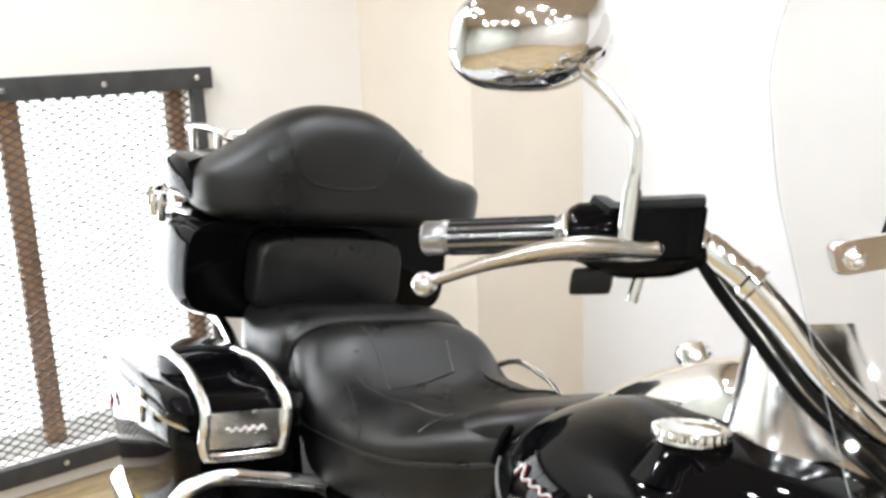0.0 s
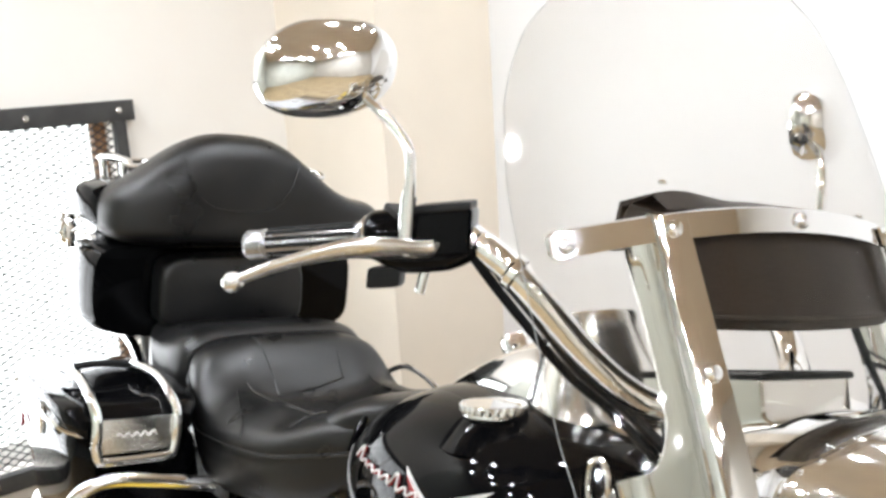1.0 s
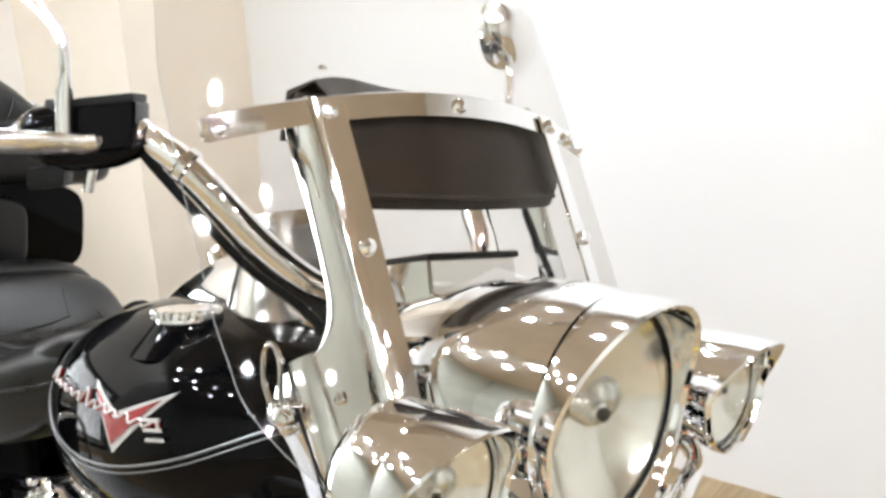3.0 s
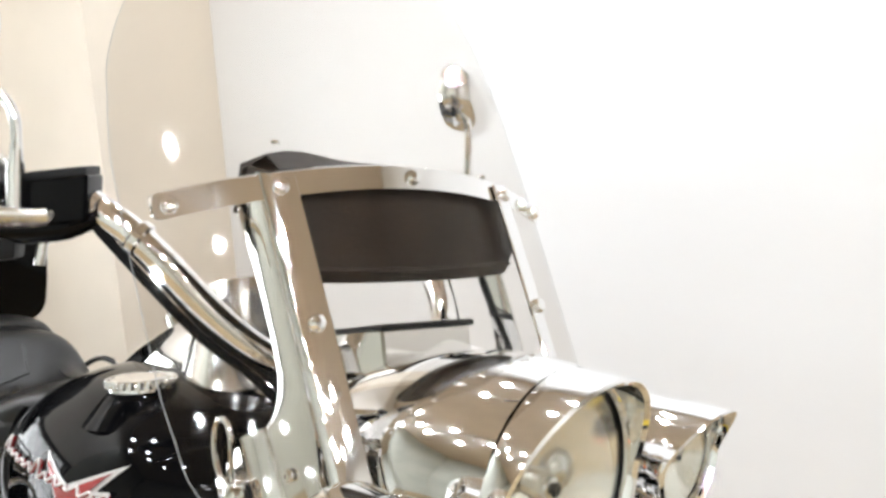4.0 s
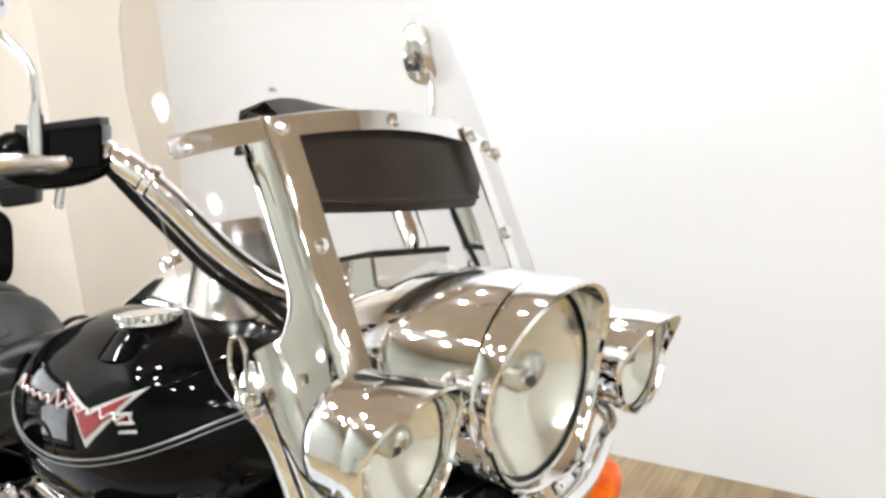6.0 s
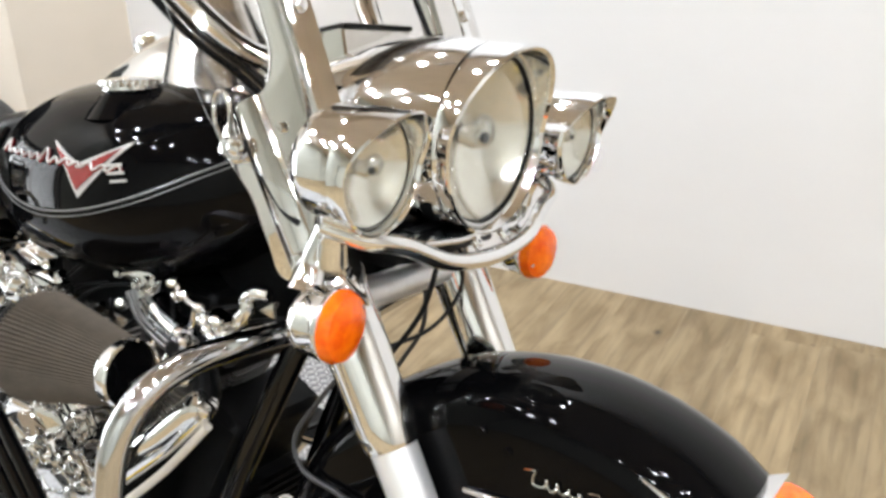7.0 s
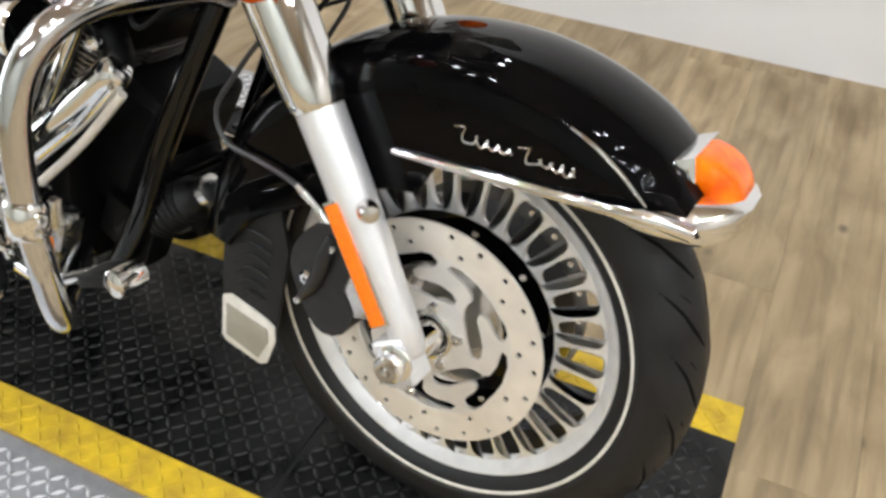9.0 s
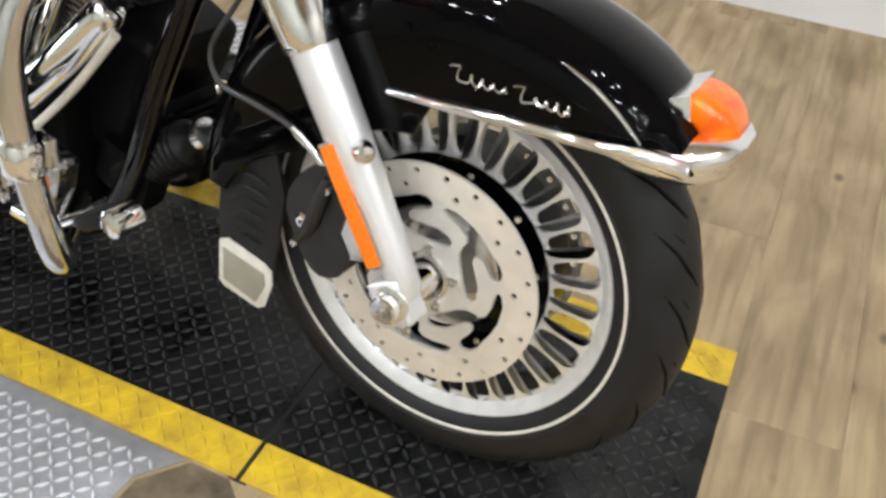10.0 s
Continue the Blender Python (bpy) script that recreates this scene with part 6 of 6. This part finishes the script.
    part("intake_elbow", tube([a, a - d * 0.05, (-0.76, -0.17, 0.57), (-0.80, -0.09, 0.56), (-0.80, 0, 0.56)], [0.056, 0.046, 0.040, 0.036, 0.035], 20), CHROME_CAST, eng, "chrome intake elbow")
    part("throttle_body", box((0.09, 0.08, 0.07), pose(-0.80, -0.05, 0.565), 0.012, 3), CHROME_CAST, eng)
    # exhaust
    ex = part("exhaust_pipe", tube([(-0.60, -0.06, 0.600), (-0.52, -0.085, 0.590), (-0.452, -0.120, 0.572), (-0.442, -0.138, 0.548), (-0.50, -0.145, 0.478), (-0.60, -0.150, 0.385), (-0.72, -0.17, 0.295), (-0.90, -0.18, 0.235), (-1.15, -0.20, 0.225), (-1.35, -0.24, 0.225)], 0.0195, 18), BLACK_SATIN, bike, "black exhaust pipe with a chrome heat shield")
    part("heat_shield", tube([(-0.420, -0.145, 0.566), (-0.432, -0.146, 0.554), (-0.50, -0.152, 0.484), (-0.58, -0.157, 0.410), (-0.655, -0.162, 0.345), (-0.665, -0.162, 0.336)], [0.010, 0.023, 0.0265, 0.0265, 0.0265, 0.024], 18), CHROME, ex, "chrome heat shield")
    part("shield_strip", tube([(-0.412, -0.152, 0.534), (-0.486, -0.158, 0.445), (-0.566, -0.164, 0.365)], 0.0065, 10), STEEL, ex, "tan edge of the heat shield")
    part("muffler", tube([(-1.33, -0.24, 0.225), (-1.40, -0.25, 0.228), (-1.50, -0.265, 0.232), (-2.10, -0.29, 0.250), (-2.16, -0.292, 0.252)], [0.026, 0.036, 0.048, 0.050, 0.044], 28), CHROME, ex, "chrome muffler")
    for s in (-1, 1):
        part("engine_mount", box((0.10, 0.05, 0.08), pose(-0.50, s * 0.06, 0.28, 0, 20, 0), 0.012), BLACK_SATIN, eng)
    part("oil_filter", lathe([(0.034, 0), (0.038, 0.004), (0.038, 0.075), (0.030, 0.085), (0.001, 0.086)], (-0.585, -0.015, 0.265), (1, 0, 0.1), 30), BLACK_SATIN, eng, "black oil filter")
    reg = part("regulator", box((0.030, 0.12, 0.10), pose(-0.475, 0.03, 0.33, 0, -22, 0), 0.004), BLACK_SATIN, eng, "finned black regulator")
    for k in range(7):
        part("cooling_fin", box((0.022, 0.110, 0.0045), pose(-0.452, 0.03, 0.29 + 0.0135 * k, 0, -22, 0)), BLACK_SATIN, reg)
    # clutter under the tank: bracket plates, fittings and wires
    rng = random.Random(21)
    coil = part("coil_cover", slab([(-0.598, 0.695), (-0.556, 0.686), (-0.543, 0.672), (-0.514, 0.688), (-0.506, 0.706), (-0.530, 0.712), (-0.564, 0.708)], (0, -0.128, 0), (1, 0, 0), (0, 0, 1), 0.022, 0.006), CHROME, eng, "chrome coil bracket")
    for bx, bz in ((-0.586, 0.697), (-0.551, 0.690), (-0.530, 0.702), (-0.536, 0.682), (-0.514, 0.703)):
        b = part("bolt", bolt(0.0060, 0.009), CHROME, coil)
        b.matrix_local = aim((bx, -0.150, bz), (0.15, -1, 0.15))
    # five polished ridges of the front rocker box over a black body
    part("ridge_body", slab([(-0.596, 0.655), (-0.568, 0.620), (-0.495, 0.592), (-0.448, 0.628), (-0.525, 0.648), (-0.556, 0.676)], (0, -0.105, 0), (1, 0, 0), (0, 0, 1), 0.020, 0.006), BLACK, eng, "gloss black rocker box")
    for k in range(5):
        f = k / 4
        a0, a1, a2 = ((p[0] + (q[0] - p[0]) * f, -0.130 - 0.004 * f, p[1] + (q[1] - p[1]) * f) for p, q in (((-0.600, 0.664), (-0.563, 0.680)), ((-0.574, 0.627), (-0.532, 0.655)), ((-0.499, 0.598), (-0.452, 0.632))))
        part("head_ridge", tube([a0, a1, a2], 0.0036, 10), FIN_EDGE, eng, "polished cooling ridge")
    part("ridge_strap", tube([(-0.541, -0.136, 0.661), (-0.512, -0.137, 0.643), (-0.462, -0.136, 0.628)], 0.0048, 8, flat=0.6), STEEL, eng, "tan metal strap")
    brace = part("chrome_brace", tube([(-0.502, -0.130, 0.706), (-0.486, -0.132, 0.690), (-0.466, -0.132, 0.682), (-0.446, -0.130, 0.676), (-0.428, -0.130, 0.664)], 0.0060, 10), CHROME, eng, "forked chrome brace")
    part("brace_arm", tube([(-0.462, -0.130, 0.676), (-0.466, -0.131, 0.654), (-0.474, -0.131, 0.632)], 0.0045, 8), CHROME, brace)
    for at in ((-0.497, -0.137, 0.704), (-0.488, -0.137, 0.688), (-0.478, -0.137, 0.692), (-0.448, -0.136, 0.682), (-0.439, -0.137, 0.668), (-0.428, -0.138, 0.658), (-0.417, -0.137, 0.672), (-0.410, -0.136, 0.660), (-0.398, -0.135, 0.656), (-0.421, -0.137, 0.650)):
        knob = part("knob", lathe([(0.006, -0.006), (0.0085, 0.0), (0.0085, 0.005), (0.005, 0.009), (0.001, 0.010)], (0, 0, 0), (0, 0, 1), 12), CHROME, brace)
        knob.matrix_local = aim(at, (rng.uniform(0, 0.8), -1, rng.uniform(0, 0.6)))
    casting("head_bracket", eng, (-0.420, -0.122, 0.663), (0.042, 0.024, 0.030), 12, rng, 2)
    part("elbow", tube([(-0.402, -0.122, 0.662), (-0.388, -0.122, 0.680), (-0.379, -0.121, 0.694), (-0.380, -0.120, 0.708), (-0.364, -0.120, 0.719), (-0.344, -0.118, 0.721)], [0.008, 0.011, 0.010, 0.010, 0.010, 0.008], 12), CHROME, eng, "chrome hose elbow")
    part("neck_plate", slab([(-0.356, 0.700), (-0.330, 0.717), (-0.328, 0.697)], (0, -0.122, 0), (1, 0, 0), (0, 0, 1), 0.005, 0.0015), CHROME_SOFT, eng)
    # chrome castings beside and under the filter
    casting("inlet_cover", eng, (-0.808, -0.150, 0.645), (0.070, 0.040, 0.050), 14, rng)
    casting("inlet_cover", eng, (-0.738, -0.155, 0.643), (0.062, 0.034, 0.026), 4, rng, 2)
    casting("inlet_cover", eng, (-0.868, -0.150, 0.655), (0.060, 0.040, 0.034), -20, rng, 2)
    casting("tappet_block", eng, (-0.760, -0.140, 0.452), (0.075, 0.040, 0.030), -14, rng)
    casting("tappet_block", eng, (-0.668, -0.140, 0.452), (0.050, 0.040, 0.034), -30, rng, 2)
    casting("gear_cover", eng, (-0.800, -0.172, 0.372), (0.080, 0.036, 0.080), 20, rng, 4)
    casting("gear_cover", eng, (-0.722, -0.176, 0.392), (0.075, 0.036, 0.060), -24, rng, 4)
    casting("gear_cover", eng, (-0.648, -0.168, 0.388), (0.060, 0.036, 0.070), -36, rng, 4)
    casting("gear_cover", eng, (-0.690, -0.168, 0.318), (0.085, 0.034, 0.045), -30, rng, 3)
    casting("pump_cover", eng, (-0.600, -0.160, 0.345), (0.060, 0.034, 0.040), -36, rng, 3)
    casting("pump_cover", eng, (-0.770, -0.165, 0.290), (0.070, 0.034, 0.045), -10, rng, 3)
    part("corner_bracket", slab([(-0.850, 0.697), (-0.858, 0.644), (-0.734, 0.684), (-0.75, 0.692)], (0, -0.128, 0), (1, 0, 0), (0, 0, 1), 0.008, 0.002), CHROME, eng, "bright triangular bracket")
    part("linkage", tube([(-0.862, -0.15, 0.640), (-0.855, -0.152, 0.615), (-0.825, -0.155, 0.606), (-0.79, -0.155, 0.622), (-0.752, -0.15, 0.630)], [0.010, 0.012, 0.014, 0.016, 0.010], 10), CHROME, eng)
    # ribbed rubber bellows low at the front
    a, b = Vector((-0.512, -0.055, 0.268)), Vector((-0.372, -0.055, 0.378))
    d = (b - a).normalized()
    span = (b - a).length
    prof = [(0.030, 0.0), (0.036, 0.004), (0.036, span * 0.25)]
    for k in range(8):
        h = span * (0.28 + 0.075 * k)
        prof += [(0.027, h), (0.034, h + span * 0.022), (0.034, h + span * 0.045), (0.027, h + span * 0.065)]
    part("bellows", lathe(prof + [(0.020, span * 0.92), (0.018, span)], a, d, 24), PLASTIC, eng, "black ribbed rubber bellows")
    part("bellows_end", lathe([(0.018, 0), (0.022, 0.004), (0.022, 0.018), (0.012, 0.022)], b, d, 18), CHROME_SOFT, eng)
    for dx, dz in ((0.0, 0.0), (-0.018, -0.026), (-0.036, -0.052)):
        part("shift_rod", tube([(-0.80 + dx, -0.245, 0.545 + dz), (-0.625 + dx, -0.262, 0.405 + dz), (-0.552 + dx, -0.268, 0.340 + dz)], 0.0095, 12, 1), BLACK_TUBE, eng, "straight black rod")
    part("rod_mount", box((0.055, 0.03, 0.035), pose(-0.535, -0.262, 0.330, 0, 30, 0), 0.010, 3), CHROME, eng)
    rng = random.Random(4)
    for k in range(26):
        x, z = -0.93 + 0.50 * rng.random(), 0.43 + 0.25 * rng.random()
        y = -0.10 - 0.05 * rng.random()
        b = part("fitting", lathe([(0.007, 0), (0.010, 0.004), (0.010, 0.012), (0.006, 0.018), (0.001, 0.019)], (0, 0, 0), (0, 0, 1), 10), CHROME if k % 3 else CHROME_SOFT, eng)
        b.matrix_local = aim((x, y, z), (rng.uniform(-0.5, 0.8), -1, rng.uniform(-0.4, 0.6)))
    for k in range(9):
        x, z = -0.90 + 0.45 * rng.random(), 0.62 + 0.06 * rng.random()
        part("wire", tube([(x, -0.10, z), (x + 0.05, -0.13, z - 0.03), (x + 0.10, -0.11, z + 0.01), (x + 0.16, -0.06, z + 0.02)], 0.0035, 6), PLASTIC, eng)
    return eng


def frame_tubes():
    fr = part("frame", tube([(-0.335, 0, 0.80), (-0.50, 0, 0.70), (-0.75, 0, 0.655), (-1.05, 0, 0.63), (-1.40, 0, 0.60)], 0.030, 14), BLACK, bike, "black steel frame")
    part("steering_head", tube([fork_at(0.70, 0) + Vector((-0.055, 0, 0)), fork_at(0.92, 0) + Vector((-0.055, 0, 0))], 0.035, 18, 1), BLACK_SATIN, fr)
    part("neck_gusset", slab([(-0.30, 0.86), (-0.46, 0.86), (-0.52, 0.70), (-0.40, 0.62), (-0.30, 0.68)], (0, -0.045, 0), (1, 0, 0), (0, 0, 1), -0.09, 0.006), BLACK_SATIN, fr)
    for s in (-1, 1):
        part("down_tube", tube([(-0.315, s * 0.035, 0.74), (-0.345, s * 0.075, 0.62), (-0.41, s * 0.090, 0.45), (-0.46, s * 0.095, 0.31), (-0.53, s * 0.10, 0.20), (-0.65, s * 0.10, 0.165), (-1.1, s * 0.10, 0.16)], 0.0175, 14), BLACK_TUBE, fr, "black frame down tube")
        part("side_cover", slab([(-1.02, 0.62), (-1.24, 0.60), (-1.27, 0.45), (-1.18, 0.34), (-1.05, 0.36), (-0.98, 0.50)], (0, s * 0.150 + (0.02 if s > 0 else 0), 0), (1, 0, 0), (0, 0, 1), 0.02, 0.006), BLACK, fr, "black side cover")
        part("seat_rail", tube([(-0.95, s * 0.12, 0.62), (-1.15, s * 0.165, 0.585), (-1.35, s * 0.18, 0.56), (-1.6, s * 0.18, 0.58)], 0.012, 10), BLACK, fr)
        guard = part("engine_guard", tube([(-0.335, s * 0.055, 0.655), (-0.315, s * 0.115, 0.680), (-0.312, s * 0.20, 0.688), (-0.312, s * 0.275, 0.688), (-0.316, s * 0.325, 0.668), (-0.324, s * 0.352, 0.625), (-0.328, s * 0.360, 0.560), (-0.325, s * 0.358, 0.480), (-0.321, s * 0.350, 0.410), (-0.324, s * 0.338, 0.355), (-0.342, s * 0.315, 0.322), (-0.40, s * 0.27, 0.300), (-0.50, s * 0.16, 0.275)], 0.0160, 18), CHROME_TUBE, fr, "chrome engine guard hoop")
        part("guard_collar", lathe([(0.0205, -0.020), (0.023, -0.016), (0.023, 0.016), (0.0205, 0.020)], (-0.326, s * 0.358, 0.482), (0.02, 0.05, 1), 20), CHROME, guard, "chrome clamp on the hoop")
        for dz in (-0.009, 0.009):
            b = part("bolt", bolt(0.006, 0.008), CHROME, guard)
            b.matrix_local = aim((-0.304, s * 0.362, 0.482 + dz), (1, 0, 0))
        part("clamp_tab", box((0.012, 0.012, 0.034), pose(-0.312, s * 0.336, 0.482), 0.003), CHROME_SOFT, guard)
        part("guard_reflector", box((0.004, 0.008, 0.030), pose(-0.3135, s * 0.345, 0.440, 0, 0, s * -20), 0.0015), REFLECTOR, guard, "small orange reflector")
        fb = part("floorboard", slab([(-0.48, 0.045), (-0.50, 0.0), (-0.60, -0.02), (-0.86, -0.02), (-0.90, 0.0), (-0.90, 0.075), (-0.60, 0.085), (-0.52, 0.08)], (0, s * 0.31 - 0.035, 0.285), (1, 0, 0), (0, 1, 0), 0.012, 0.004, res=3), BLACK_SATIN, fr, "black rider footboard with a chrome edge")
        part("board_edge", tube([(-0.485, s * 0.31 + 0.01, 0.288), (-0.50, s * 0.31 - 0.035, 0.288), (-0.62, s * 0.31 - 0.057, 0.288), (-0.88, s * 0.31 - 0.055, 0.288), (-0.905, s * 0.31, 0.288), (-0.88, s * 0.31 + 0.042, 0.288), (-0.60, s * 0.31 + 0.052, 0.288)], 0.006, 8, 6, closed=True), CHROME, fb)
        for k in range(6):
            part("board_rib", box((0.008, 0.075, 0.005), pose(-0.56 - 0.055 * k, s * 0.31, 0.2995)), RUBBER, fb)
        part("board_bracket", tube([(-0.62, s * 0.10, 0.22), (-0.62, s * 0.20, 0.25), (-0.62, s * 0.27, 0.28)], 0.013, 10), CHROME, fb)
    ped = part("brake_pedal", tube([(-0.53, -0.235, 0.275), (-0.44, -0.262, 0.305), (-0.36, -0.280, 0.355), (-0.315, -0.288, 0.385)], [0.010, 0.009, 0.008, 0.008], 10), CHROME, fr, "chrome brake pedal with a rubber pad")
    part("pedal_pad", box((0.055, 0.046, 0.016), pose(-0.292, -0.292, 0.394, 0, -24, 0), 0.006), RUBBER, ped)
    part("pedal_tip", lathe([(0.010, -0.022), (0.016, -0.018), (0.017, 0.0), (0.016, 0.018), (0.010, 0.022)], (-0.262, -0.293, 0.402), (0, 1, 0), 20), CHROME, ped)
    part("link_rod", tube([(-0.36, -0.20, 0.33), (-0.33, -0.255, 0.352), (-0.318, -0.280, 0.375)], 0.007, 8), PLASTIC, ped)
    part("side_stand", tube([(-0.62, 0.13, 0.20), (-0.66, 0.20, 0.12), (-0.70, 0.262, 0.0505)], [0.014, 0.012, 0.011], 12), CHROME, fr, "chrome side stand")
    return fr


def rear_end():
    c = Vector((-1.72, 0, 0.318))
    w = part("rear_wheel", lathe([(0.05, -0.05), (0.20, -0.03), (0.206, -0.055), (0.225, -0.060), (0.225, 0.060), (0.206, 0.055), (0.20, 0.03), (0.05, 0.05)], c, ROT_Y, 48, ring=True), BLACK_SATIN, bike, "black rear wheel")
    prof = [(0.222, -0.05), (0.25, -0.076), (0.28, -0.078), (0.302, -0.06), (0.314, -0.03)]
    part("tyre", lathe(prof + [(r, -y) for r, y in prof[::-1]] + [(0.215, 0.03), (0.215, -0.03)], c, ROT_Y, 64, ring=True), RUBBER, w)
    rings = []
    for deg in np.linspace(60, 195, 30):
        a = radians(deg)
        ring = []
        for k in range(17):
            f = -1 + 2 * k / 16
            y = 0.115 * math.copysign(abs(f) ** 0.6, f)
            r = 0.365 - 0.10 * abs(f) ** 4
            ring.append(c + Vector((r * math.cos(a), y, r * math.sin(a))))
        ring += [q - (q - c) * 0.02 for q in ring[::-1]]
        rings.append(ring)
    part("rear_mudguard", loft(rings), BLACK, bike, "gloss black rear mudguard")


front_wheel()
front_mudguard()
for side in (-1, 1):
    fork_leg(side)
    passing_lamp(side)
    turn_signal(side)
headlight()
light_bar()
windshield()
screen_pouch()
handlebar()
fuel_tank()
seat()
backrest()
top_box()
for side in (-1, 1):
    saddlebag(side)
engine()
frame_tubes()
rear_end()

# no part of the motorcycle lies deeper than two levels under it
for ob in bike.children_recursive:
    while ob.parent != bike and ob.parent.parent != bike:
        up = ob.parent
        ob.matrix_basis = up.matrix_basis @ ob.matrix_basis
        ob.parent = up.parent

# ---- floor boards ----
rng = random.Random(11)
BW = 0.185
meshes = {}
row = 0
x = X0 - 0.02
while x < X1:
    y = Y0 - 1.2 * rng.random()
    while y < Y1:
        length = (0.92, 1.22, 1.52)[rng.randrange(3)]
        a, b = max(y, Y0), min(y + length, Y1)
        if b - a > 0.03:
            kind = rng.randrange(4)
            key = (round(b - a, 3), kind)
            if key not in meshes:
                bm = box((BW - 0.0003, b - a - 0.0003, 0.012), None, 0.0003, 1)
                bm.transform(pose(kind * 3.7 + len(meshes) * 0.31, kind * 1.9, 0))
                me = bpy.data.meshes.new("plank")
                bm.to_mesh(me)
                bm.free()
                me.materials.append(WOOD)
                meshes[key] = (me, kind * 3.7 + len(meshes) * 0.31, kind * 1.9)
            me, ox, oy = meshes[key]
            p = new("plank", me)
            p.parent = ground
            p.location = (x + BW / 2 - ox, (a + b) / 2 - oy, FLOOR_Z - 0.006 + rng.uniform(-0.0003, 0))
        y += length
    x += BW
